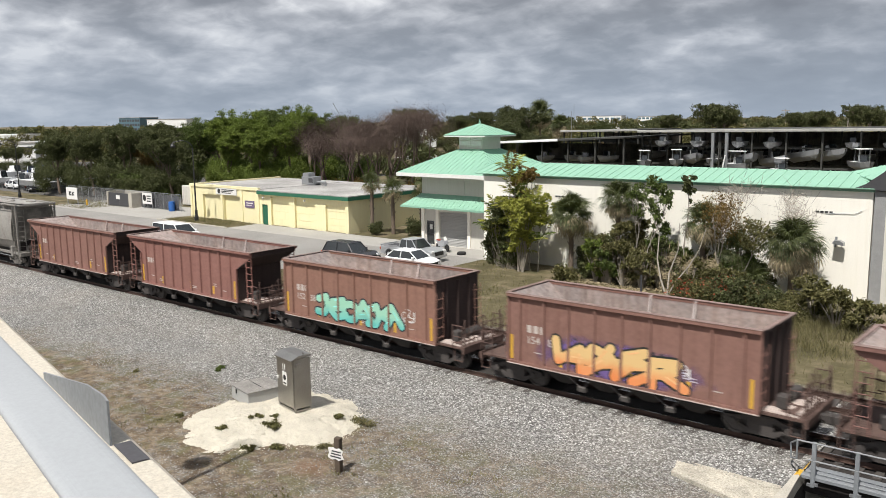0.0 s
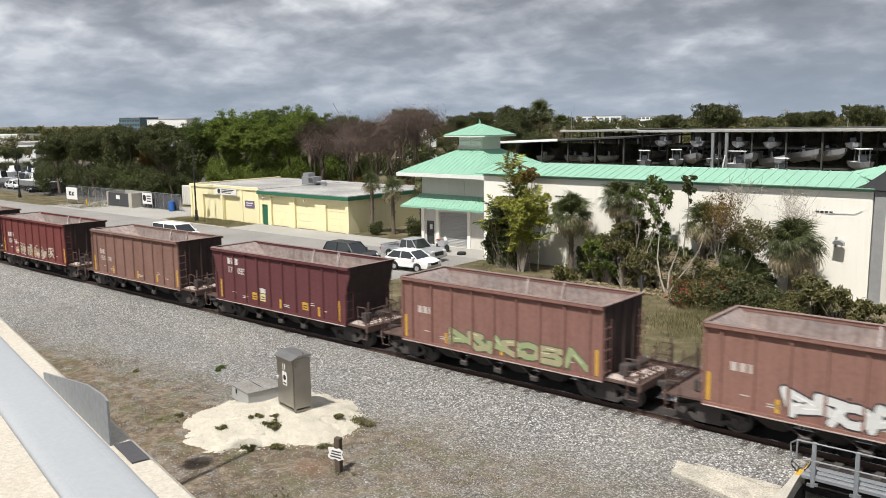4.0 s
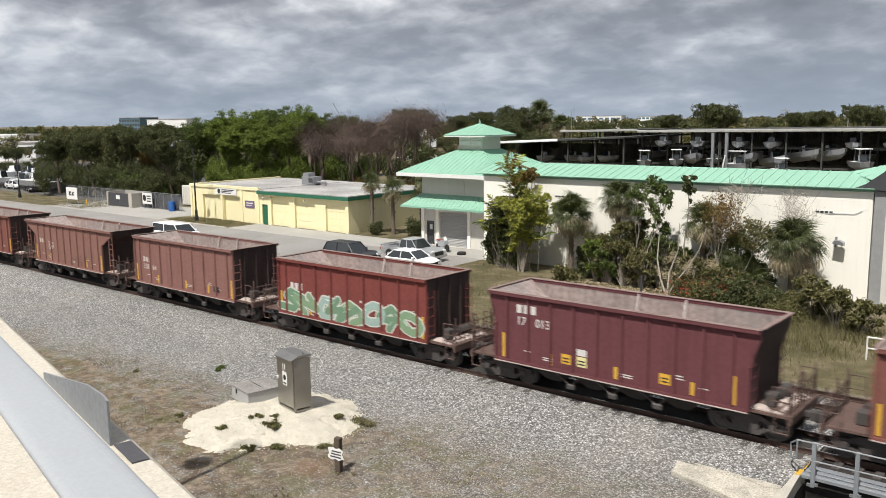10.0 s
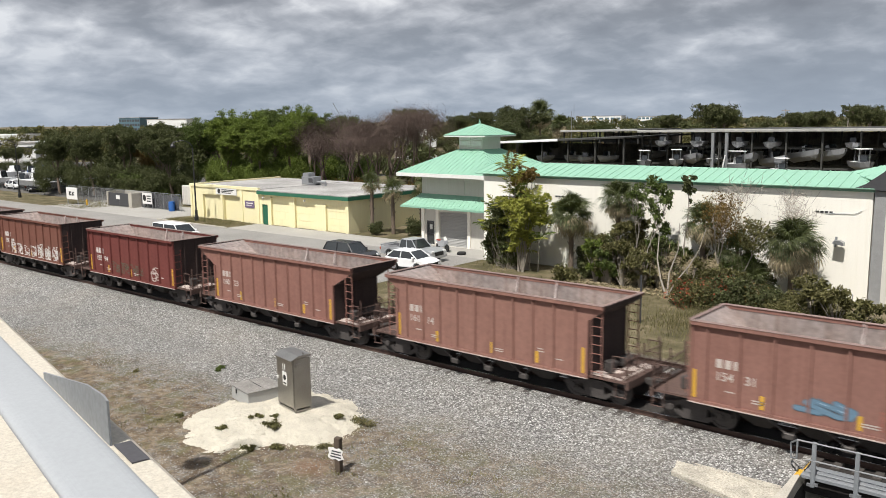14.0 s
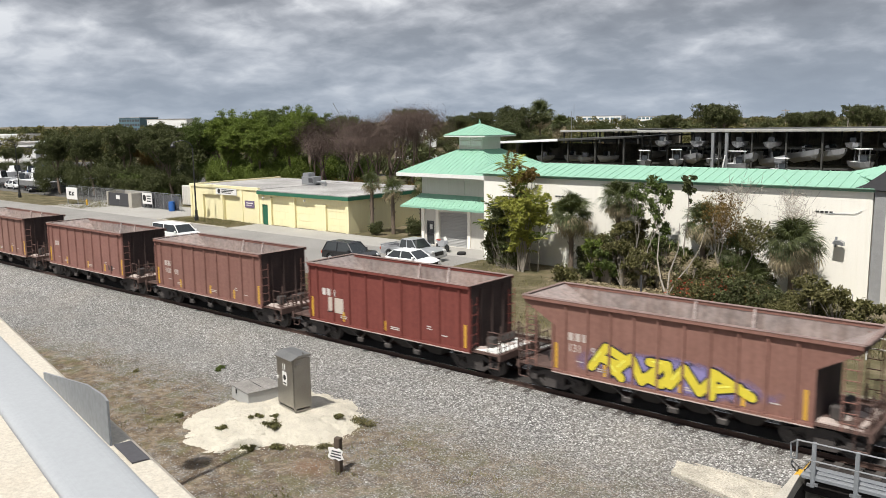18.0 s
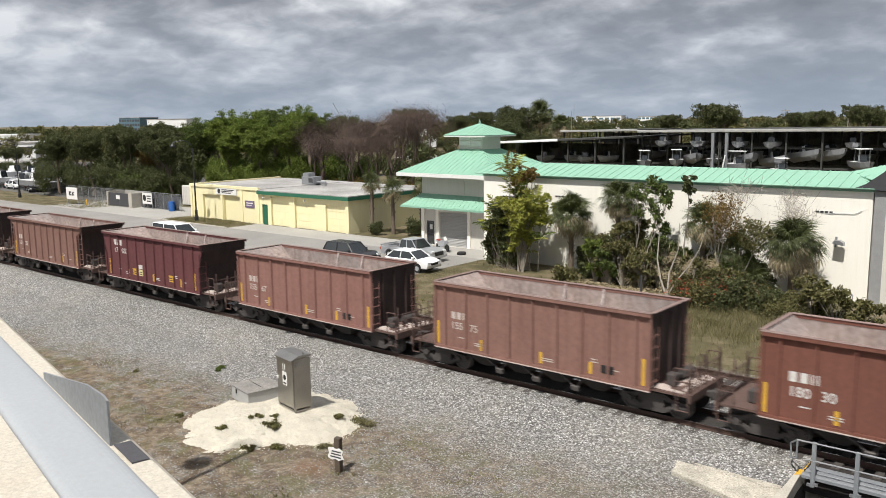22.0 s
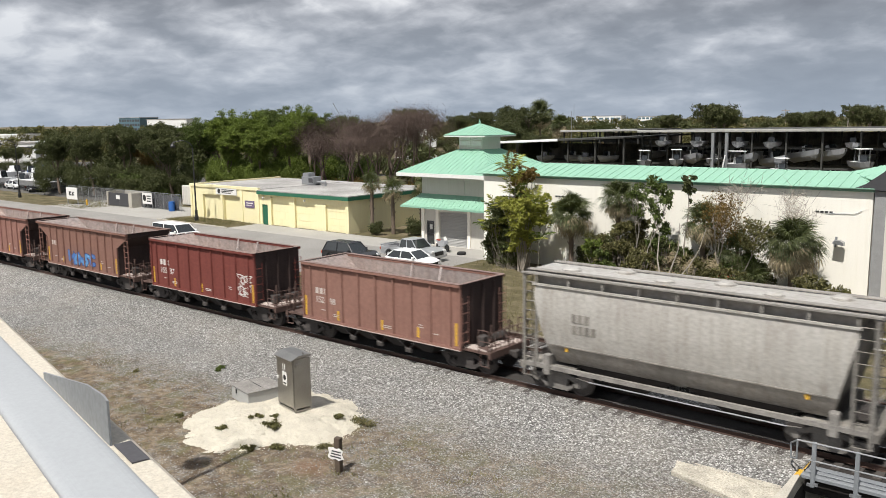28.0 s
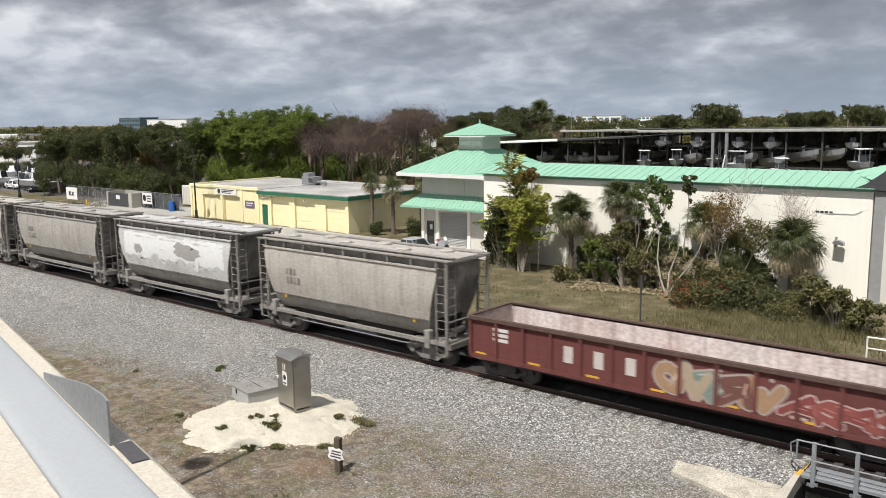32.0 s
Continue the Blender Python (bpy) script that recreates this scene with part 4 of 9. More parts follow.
    # gussets and a low tie between the sides
    for x in (-ht * 0.06, ht * 0.30):
        tie = Shape().tube((x, -ys + 0.05, TOP - 0.95), (x, ys - 0.05, TOP - 0.95), 0.06, 7)
        for s in (-1, 1):
            tie.prism([(s * (ys - 0.04), TOP - 0.02), (s * (ys - 0.09), TOP - 0.02), (s * (ys - 0.30), TOP - 0.92), (s * (ys - 0.04), TOP - 0.92)], x - 0.03, x + 0.03, "x")
        part("cross_tie", tie, M_DUSTW, car, "dusty cross tie with gusset ends")
    part("floor_dust", Shape().box(-hf + 1.9, hf - 1.9, -ys + 0.05, ys - 0.05, FOOT + 0.82, FOOT + 0.9), M_DUST, car, "thin layer of rock dust")
    # discharge chutes and door gear
    part("centre_beam", Shape().box(-hf + 0.2, hf - 0.2, -0.25, 0.25, 0.62, 0.98), M_UNDER, car)
    for i in range(4):
        x = -2.55 + i * 1.7
        ch = part("discharge_chute", Shape().add([(x - 0.82, -ys + 0.06, FOOT - 0.1), (x + 0.82, -ys + 0.06, FOOT - 0.1), (x + 0.82, ys - 0.06, FOOT - 0.1), (x - 0.82, ys - 0.06, FOOT - 0.1), (x - 0.25, -0.95, 0.42), (x + 0.25, -0.95, 0.42), (x + 0.25, 0.95, 0.42), (x - 0.25, 0.95, 0.42)], [(3, 2, 1, 0), (4, 5, 6, 7), (0, 1, 5, 4), (1, 2, 6, 5), (2, 3, 7, 6), (3, 0, 4, 7)]), M_UNDER, car)
        if i < 3:
            s = -1
            part("door_lever", Shape().tube((x + 0.15, s * 1.3, 0.95), (x + 0.95, s * 1.3, 0.48), 0.03, 5).tube((x + 0.95, s * 1.3, 0.48), (x + 1.35, s * 1.3, 0.92), 0.03, 5).chamfer(x + 0.78, x + 1.12, s * 1.3 - 0.08, s * 1.3 + 0.08, 0.36, 0.56, 0.03), M_WHEEL, ch, "grey door linkage")
    return car


def covered_hopper():
    car = thing("covered_hopper_car", "dusty grey covered hopper car with rounded sides", "covered hopper")
    # body: sections along x; each is a half outline (half width, height)
    prof = [(1.42, 4.18), (1.50, 3.7), (1.52, 3.1), (1.48, 2.5), (1.36, 1.95), (1.18, 1.5), (0.95, 1.2)]
    zs = [p[1] for p in prof]

    def length_at(z):
        return 4.85 + (5.55 - 4.85) * min(1.0, max(0.0, (z - 1.2) / (3.75 - 1.2))) ** 0.95

    for s in (-1, 1):
        cols = 15
        v, f = [], []
        for j, (w, z) in enumerate(prof):
            L = length_at(z)
            for i in range(cols):
                v.append((-L + 2 * L * i / (cols - 1), s * w, z))
        for j in range(len(prof) - 1):
            for i in range(cols - 1):
                f.append((j * cols + i, j * cols + i + 1, (j + 1) * cols + i + 1, (j + 1) * cols + i))
        part("side_shell", Shape().add(v[:cols * 5], [q for q in f if max(q) < cols * 5]), M_HOPPER, car, "chalky grey rounded side shell", smooth=True)
        # lower band in one darker tone: soot plus shade of the downward curve
        part("lower_shell", Shape().add(v[cols * 4:], [tuple(i - cols * 4 for i in q) for q in f if min(q) >= cols * 4]), M_HLOW, car, "lower shell below the seam, soot and downward shade in its colour", smooth=True)
        part("shell_seam", Shape().box(-4.85, 4.85, min(s * 1.33, s * 1.385), max(s * 1.33, s * 1.385), 1.93, 1.97), M_GRIME, car)
        part("top_seam", Shape().box(-5.6, 5.6, min(s * 1.42, s * 1.50), max(s * 1.42, s * 1.50), 4.12, 4.2), M_HOPPER, car)
        part("roof_edge", Shape().box(-6.15, 6.15, min(s * 1.30, s * 1.46), max(s * 1.30, s * 1.46), 4.5, 4.56), M_HFRAME, car, "pale walkway edge")
        for i in range(9):
            x = -5.5 + i * 11.0 / 8
            part("roof_post", Shape().box(x - 0.04, x + 0.04, min(s * 1.36, s * 1.42), max(s * 1.36, s * 1.42), 4.2, 4.5), M_HFRAME, car)
        part("side_sill", Shape().box(-6.0, 6.0, min(s * 1.28, s * 1.42), max(s * 1.28, s * 1.42), 0.98, 1.14), M_HFRAME, car, "pale side sill")
        part("piping", Shape().tube((-3.6, s * 0.9, 0.62), (3.6, s * 0.9, 0.62), 0.03, 5), M_GALV, car)
        for x in (-5.0, 5.0):
            part("jacking_pad", Shape().chamfer(x - 0.14, x + 0.14, min(s * 1.2, s * 1.5), max(s * 1.2, s * 1.5), 0.78, 1.55, 0.03), M_HFRAME, car)
    # gap filler; its darker grey takes in the thin shadow under the roof
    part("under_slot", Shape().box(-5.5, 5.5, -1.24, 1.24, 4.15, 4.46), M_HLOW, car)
    rf = part("roof", Shape().prism([(-1.3, 4.5), (-0.7, 4.58), (0.7, 4.58), (1.3, 4.5), (1.3, 4.47), (-1.3, 4.47)], -6.1, 6.1, "x"), M_HOPPER, car, "pale dusty roof")
    for i in range(6):
        x = -4.6 + i * 1.84
        y = 0.35 if i % 2 else -0.35
        part("roof_hatch", Shape().lathe([(0.33, 0.0), (0.33, 0.07), (0.24, 0.12), (0.05, 0.14)], 12, (x, y, 4.58)), M_HOPPER, rf, "round loading hatch")
    for y in (-0.95, 0.95):
        part("walkway", Shape().box(-6.1, 6.1, y - 0.16, y + 0.16, 4.60, 4.63), M_HLOW, rf, "roof walkway grating")
    for s in (-1, 1):
        # sloping end and its dark underside
        e = Shape()
        ring = [(length_at(z), w, z) for w, z in prof]
        v = [(s * L, -w, z) for L, w, z in ring] + [(s * L, w, z) for L, w, z in ring]
        n = len(ring)
        e.add(v, [(i, i + 1, n + i + 1, n + i) for i in range(n - 1)])
        part("end_slope", e, M_GRIME, car, "dark grey sloping end sheet")
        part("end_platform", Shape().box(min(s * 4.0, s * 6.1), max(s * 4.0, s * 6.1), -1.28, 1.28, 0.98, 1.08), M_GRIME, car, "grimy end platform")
        for y in (-1.38, 1.38):
            fr = Shape().box(min(s * 5.98, s * 6.07), max(s * 5.98, s * 6.07), y - 0.045, y + 0.045, 0.6, 4.5)
            fr.box(min(s * 5.44, s * 5.53), max(s * 5.44, s * 5.53), y - 0.03, y + 0.03, 1.1, 4.2)
            part("end_post", fr, M_HFRAME, car)
            lad = Shape()
            q = 0.6
            while q < 4.3:
                lad.tube((s * 5.5, y, q), (s * 6.0, y, q), 0.02, 5)
                q += 0.36
            for lx in (5.52, 5.98):
                lad.tube((s * lx, y - 0.05, 0.55), (s * lx, y - 0.05, 4.3), 0.025, 5)
            part("side_ladder", lad, M_GRIME, car)
        lad = Shape()
        for y in (-1.32, -0.85):
            lad.tube((s * 6.05, y, 0.9), (s * 6.05, y, 4.48), 0.025, 5)
        q = 1.2
        while q < 4.4:
            lad.tube((s * 6.05, -1.32, q), (s * 6.05, -0.85, q), 0.018, 5)
            q += 0.36
        part("end_ladder", lad, M_GRIME, car)
        er = Shape().tube((s * 6.08, -1.35, 2.0), (s * 6.08, 1.35, 2.0), 0.025, 5)
        part("end_rail", er, M_HFRAME, car)
        part("end_beam", Shape().box(min(s * 5.9, s * 6.12), max(s * 5.9, s * 6.12), -1.4, 1.4, 4.42, 4.49), M_HFRAME, car)
        part("end_plate", Shape().add([(s * 5.4, -1.0, 4.4), (s * 5.4, 1.0, 4.4), (s * 4.95, 0.8, 1.1), (s * 4.95, -0.8, 1.1)], [(0, 1, 2, 3)]), M_UNDER, car)
        part("end_sill", Shape().box(min(s * 6.1, s * 6.22), max(s * 6.1, s * 6.22), -1.4, 1.4, 0.86, 1.1), M_GRIME, car)
        part("centre_sill", Shape().box(min(s * 3.6, s * 6.4), max(s * 3.6, s * 6.4), -0.25, 0.25, 0.62, 0.975), M_UNDER, car)
        part("coupler", Shape().chamfer(min(s * 6.38, s * 6.92), max(s * 6.38, s * 6.92), -0.14, 0.14, 0.7, 0.98, 0.04), M_TRUCK, car)
        part("brake_cylinder", Shape().tube((s * 5.6, -0.6, 1.35), (s * 5.6, 0.2, 1.35), 0.18, 9), M_TRUCK, car)
        truck(car, s * 4.75, (M_TRUCKL, M_WHEEL))
    for x in (-2.1, 2.1):
        part("outlet_hopper", Shape().add([(x - 1.9, -1.0, 1.25), (x + 1.9, -1.0, 1.25), (x + 1.9, 1.0, 1.25), (x - 1.9, 1.0, 1.25), (x - 0.4, -0.5, 0.35), (x + 0.4, -0.5, 0.35), (x + 0.4, 0.5, 0.35), (x - 0.4, 0.5, 0.35)], [(3, 2, 1, 0), (4, 5, 6, 7), (0, 1, 5, 4), (1, 2, 6, 5), (2, 3, 7, 6), (3, 0, 4, 7)]), M_UNDER, car)
    return car


def gondola():
    car = thing("gondola_car", "dark red low-sided gondola car, empty and dusty inside", "gondola car")
    L, top, foot = 16.4, 2.52, 0.98
    h = L / 2
    for s in (-1, 1):
        ys = 1.42
        side = part("side_sheet", Shape().box(-h, h, min(s * ys, s * (ys - 0.03)), max(s * ys, s * (ys - 0.03)), foot, top), M_PAINT, car, "dull red side sheet")
        part("side_lining", Shape().box(-h + 0.05, h - 0.05, min(s * (ys - 0.034), s * (ys - 0.05)), max(s * (ys - 0.034), s * (ys - 0.05)), foot + 0.1, top - 0.05), M_DUSTW, car, "white-dusted inner wall")
        for i in range(14):
            x = -h + 0.08 + i * (L - 0.16) / 13
            y0, y1 = sorted((s * (ys + 0.002), s * (ys + 0.1)))
            part("rib", Shape().box(-0.06, 0.06, y0, y1, foot - 0.05, top - 0.1), M_PAINT, side, loc=(x, 0, 0))
        part("top_chord", Shape().box(-h, h, min(s * (ys - 0.05), s * (ys + 0.12)), max(s * (ys - 0.05), s * (ys + 0.12)), top - 0.12, top + 0.02), M_BROWNRIM, car, "rusty dark top chord")
        part("side_sill", Shape().box(-h, h, min(s * (ys - 0.1), s * (ys + 0.06)), max(s * (ys - 0.1), s * (ys + 0.06)), foot - 0.14, foot - 0.003), M_PAINT, car)
        part("end_wall", Shape().box(min(s * h, s * (h - 0.06)), max(s * h, s * (h - 0.06)), -1.36, 1.36, foot, top), M_PAINT, car)
        part("end_rim", Shape().box(min(s * (h - 0.1), s * (h + 0.06)), max(s * (h - 0.1), s * (h + 0.06)), -1.36, 1.36, top + 0.002, top + 0.03), M_BROWNRIM, car)
        part("end_lining", Shape().box(min(s * (h - 0.065), s * (h - 0.085)), max(s * (h - 0.065), s * (h - 0.085)), -1.34, 1.34, foot + 0.1, top - 0.04), M_INSIDE, car, "brown-stained inner end wall")
        part("centre_sill", Shape().box(min(s * 4, s * (h + 0.3)), max(s * 4, s * (h + 0.3)), -0.22, 0.22, 0.62, 0.9), M_UNDER, car)
        part("coupler", Shape().chamfer(min(s * (h + 0.3), s * (h + 0.75)), max(s * (h + 0.3), s * (h + 0.75)), -0.14, 0.14, 0.7, 0.96, 0.04), M_TRUCK, car)
        truck(car, s * (h - 1.55))
    part("floor", Shape().box(-h + 0.05, h - 0.05, -1.36, 1.36, foot + 0.02, foot + 0.1), M_DUSTW, car, "dusty steel floor")
    part("underframe", Shape().box(-h + 3, h - 3, -0.9, 0.9, 0.55, 0.96), M_UNDER, car)
    return car


def tint(car, color):
    for o in (car, *car.children_recursive):
        o.color = (*color, 1)


def lettering(car, text, x, z, size, mat, y=-(HALF_W - 0.063), name="lettering", shear=0.0, offset=0.0, label="stencilled white numerals"):
    cu = bpy.data.curves.new(name, "FONT")
    cu.body, cu.size, cu.extrude, cu.shear, cu.offset = text, size, 0.002, shear, offset
    cu.materials.append(mat)
    ob = new(name, cu)
    ob.parent = car
    ob.matrix_basis = pose(x, y, z, 90, 0, 0)
    return tagged(ob, label)


def plate(car, x0, x1, z0, z1, mat, name, y=-(HALF_W - 0.064), label=""):
    return part(name, Shape().box(x0, x1, y - 0.004, y, z0, z1), mat, car, label)


FORMS = [
    [[(0.1, 0.85), (0.5, 1.0), (0.62, 0.45), (0.5, 0.08), (0.12, 0.12)]],
    [[(0.5 + 0.33 * math.cos(2 * math.pi * i / 9), 0.5 + 0.42 * math.sin(2 * math.pi * i / 9)) for i in range(10)]],
    [[(0.12, 0.02), (0.18, 0.96), (0.76, 0.14), (0.88, 1.0)]],
    [[(0.88, 0.88), (0.28, 0.8), (0.14, 0.35), (0.35, 0.06), (0.86, 0.1)], [(0.2, 0.48), (0.72, 0.54)]],
    [[(0.86, 0.9), (0.32, 0.96), (0.2, 0.66), (0.74, 0.42), (0.68, 0.1), (0.08, 0.06)]],
    [[(0.16, 0.0), (0.22, 0.96), (0.8, 0.84), (0.68, 0.52), (0.26, 0.46)], [(0.45, 0.44), (0.95, -0.04)]],
    [[(0.05, 0.0), (0.48, 1.0), (0.94, 0.02)], [(0.26, 0.36), (0.78, 0.34)]],
    [[(0.1, 0.96), (0.22, 0.1), (0.55, 0.6), (0.76, 0.08), (0.95, 0.98)]],
]


def fade(low, high):
    """Sprayed paint fading upward from one colour into another, kept once."""
    key = (low, high)
    if key not in MATCACHE:
        m = surface("faded_spray_paint", low, 0.7, var=0.15, scale=5, fine=30, bump=0)
        nt = m.node_tree
        tc = nt.nodes.new("ShaderNodeTexCoord")
        sep = nt.nodes.new("ShaderNodeSeparateXYZ")
        link(nt, tc.outputs["Object"], sep.inputs[0])
        n = noise_tex(nt, tc.outputs["Object"], 3.0, 4.0, 0.6)
        up = math_node(nt, "ADD", math_node(nt, "SUBTRACT", sep.outputs[2], FOOT + 0.35), math_node(nt, "MULTIPLY", n, 0.5))
        link(nt, mix(nt, ramp(nt, up, [(0.15, 0.0), (0.65, 1.0)]), low, high), nt.nodes["Principled BSDF"].inputs["Base Color"])
        MATCACHE[key] = m
    return MATCACHE[key]


def haze(color, cx, cz, rx, rz):
    """Sprayed colour thinning out softly from the middle of a patch."""
    m = surface("soft_spray_paint", color, 0.75, var=0.25, scale=3, fine=30, bump=0)
    nt = m.node_tree
    tc = nt.nodes.new("ShaderNodeTexCoord")
    v = mapping(nt, tc.outputs["Object"], (1 / rx, 0.0, 1 / rz), (-cx / rx, 0.0, -cz / rz))
    ln = nt.nodes.new("ShaderNodeVectorMath")
    ln.operation = "LENGTH"
    link(nt, v, ln.inputs[0])
    n = noise_tex(nt, tc.outputs["Object"], 1.6, 5.0, 0.6)
    d = math_node(nt, "ADD", ln.outputs["Value"], math_node(nt, "MULTIPLY", math_node(nt, "SUBTRACT", n, 0.5), 0.9))
    link(nt, ramp(nt, d, [(0.62, 0.96), (1.0, 0.0)]), nt.nodes["Principled BSDF"].inputs["Alpha"])
    return m


def soft_patch(car, cx, cz, rx, rz, color, y, lo=1.08, hi=3.5):
    x0, x1, z0, z1 = cx - rx * 1.35, cx + rx * 1.35, max(lo, cz - rz * 1.35), min(hi, cz + rz * 1.35)
    mat = haze(color, cx, cz, rx, rz)
    return part("spray_cloud", raw_mesh("spray_cloud", [(x0, y, z0), (x1, y, z0), (x1, y, z1), (x0, y, z1)], [(0, 1, 2, 3)], mat), mat, car, "soft sprayed background colour")


def stroke(shape, pts, w, y, step=0.0004):
    """A fat rounded stroke: quads with discs at the joints, each a hair proud of the last."""
    for k, (a, b) in enumerate(zip(pts, pts[1:])):
        d = Vector((b[0] - a[0], b[1] - a[1]))
        if d.length < 1e-4:
            continue
        d = d.normalized() * w
        shape.prism([(a[0] - d.y, a[1] + d.x), (a[0] + d.y, a[1] - d.x), (b[0] + d.y, b[1] - d.x), (b[0] - d.y, b[1] + d.x)], y - 0.003 - step * 2 * k, y, "y")
    for k, a in enumerate(pts):
        shape.prism([(a[0] + w * math.cos(q), a[1] + w * math.sin(q)) for q in (2 * math.pi * j / 9 + 0.3 * k for j in range(9))], y - 0.003 - step * (2 * k + 1), y, "y")


def spray(car, x0, x1, z0, z1, count, fills, edge, seed, cloud=None, y=-(HALF_W - 0.068), glow=None):
    """A tagged stretch: a sprayed cloud behind a row of fat outlined, interlocking forms."""
    rnd = random.Random(seed)
    if cloud:
        soft_patch(car, (x0 + x1) / 2, z0 + 0.45 * (z1 - z0), (x1 - x0) / 2 + 0.95, (z1 - z0) * 0.66, cloud, y - 0.001)
    base, basemat = Shape(), paint(edge)
    for i in range(9):
        cx, cz, r = rnd.uniform(x0, x1), z0 + (z1 - z0) * rnd.choice((0.04, 0.96)), rnd.uniform(0.03, 0.07)
        base.prism([(cx + r * math.cos(2 * math.pi * j / 8), cz + r * math.sin(2 * math.pi * j / 8)) for j in range(8)], y - 0.004 - 0.0003 * i, y - 0.002, "y")
    g = part("graffiti", base, basemat, car, "spray-painted graffiti tag")
    w, h = (x1 - x0) / count, z1 - z0
    last = -1
    for i in range(count):
        pick = rnd.randrange(len(FORMS))
        while pick == last:
            pick = rnd.randrange(len(FORMS))
        last = pick
        swirl, flip = radians(rnd.uniform(-38, 38)), rnd.choice((-1, 1))
        lean, lift, tall = rnd.uniform(-0.1, 0.22), rnd.uniform(-0.04, 0.05) * h, rnd.uniform(0.86, 1.02)
        spin = lambda p: (0.5 + flip * ((p[0] - 0.5) * math.cos(swirl) - (p[1] - 0.5) * math.sin(swirl)), min(1.05, max(-0.05, 0.5 + (p[0] - 0.5) * math.sin(swirl) + (p[1] - 0.5) * math.cos(swirl))))
        turn = lambda p: (x0 + w * (i - 0.3 + 1.6 * p[0]) + lean * h * (p[1] - 0.5), z0 + 0.1 * h + lift + 0.8 * h * tall * p[1] + 0.05 * h * math.sin(5 * p[0] + i))
        out, fill, shine = Shape(), Shape(), Shape()
        fat = min(w * 0.24, h * 0.14)
        for line in FORMS[pick]:
            pts = [turn(spin(p)) for p in line]
            stroke(out, pts, fat * 1.42, y - 0.004 - 0.004 * (i % 2))
            stroke(fill, pts, fat, y - 0.014 - 0.005 * (i % 2))
            a, b = pts[0], pts[1]
            stroke(shine, [(a[0] * 0.75 + b[0] * 0.25 - fat * 0.35, a[1] * 0.75 + b[1] * 0.25 + fat * 0.3), (a[0] * 0.3 + b[0] * 0.7 - fat * 0.35, a[1] * 0.3 + b[1] * 0.7 + fat * 0.3)], fat * 0.16, y - 0.026)
        part("letter_outline", out, paint(edge), g)
        c = fills[i % len(fills)]
        part("letter_fill", fill, fade(c, glow) if glow else paint(c), g)
        part("letter_shine", shine, paint(tuple(min(0.8, v * 1.5 + 0.08) for v in c)), g)
    return g


def scribble(car, x0, x1, z0, z1, mat, seed, n=6):
    """Thin looping sprayed strokes, worn in places."""
    rnd = random.Random(seed)
    y = -(HALF_W - 0.068)
    s = Shape()
    span, h = (x1 - x0) / n, z1 - z0
    for i in range(n):
        px, pz = x0 + span * (i + rnd.uniform(0.1, 0.9)), z0 + h * rnd.uniform(0.1, 0.9)
        a, turn = rnd.uniform(0, 6.28), rnd.choice((-1, 1)) * rnd.uniform(0.5, 1.3)
        pts = [(px, pz)]
        for k in range(rnd.randint(4, 7)):
            step = rnd.uniform(0.1, 0.24) * min(1.0, 0.5 + h * 0.6)
            px = min(x1, max(x0, px + step * math.cos(a)))
            pz = min(z1, max(z0, pz + step * math.sin(a)))
            a += turn * rnd.uniform(0.6, 1.3)
            pts.append((px, pz))
        stroke(s, pts, rnd.uniform(0.013, 0.03), y - 0.0012 * (i % 7), 0.0002)
    return part("tag_scribble", s, mat, car, "thin sprayed scribble")


def initials(car, x, z, size, mat):
    """Reporting initials as three plain blocks."""
    s, y = Shape(), -(HALF_W - 0.064)
    for i in range(3):
        s.box(x + i * size * 0.72, x + i * size * 0.72 + size * 0.5, y - 0.004, y, z, z + size * 0.72)
    tagged(part("initial_blocks", s, mat, car, "stencilled white initials as blocks"), kind="stuff")


def markings(car, num_a, num_b, size, mat, stripes, x=-3.95, z=2.3, hf=4.79, data=True, gap=0.95):
    initials(car, x + 0.02, z, size * 1.0, mat)
    lettering(car, num_a, x, z - size * 1.02, size, mat, offset=0.006)
    lettering(car, num_b, x + gap, z - size * 1.02, size, mat, offset=0.006)
    for sx in stripes:
        plate(car, sx, sx + 0.13, FOOT + 0.08, FOOT + 0.52, M_YELLOW, "yellow_stripe", label="worn yellow stripe")
    for sx in (-hf + 0.1, hf - 0.32):
        plate(car, sx, sx + 0.12, FOOT + 0.05, FOOT + 1.0, M_YELLOW, "yellow_stripe", y=-(HALF_W - 0.062), label="worn yellow corner stripe")
    if data:
        bars = Shape()
        for i, (dx, dz, dw) in enumerate(((-3.6, 0.42, 0.3), (-2.75, 0.3, 0.4), (-2.75, 0.22, 0.4), (0.4, 0.2, 0.5), (0.4, 0.28, 0.5), (2.5, 0.62, 0.22), (2.5, 0.52, 0.26), (3.3, 0.35, 0.3))):
            bars.box(dx, dx + dw, -(HALF_W - 0.06), -(HALF_W - 0.064), FOOT + dz, FOOT + dz + 0.04)
        tagged(part("data_bars", bars, mat, car, "small stencilled data lines"), kind="stuff")


PITCH, FIRST, SPEED = 13.24, -26.46, 21.231
TRAIN = []  # (car, x at the start)


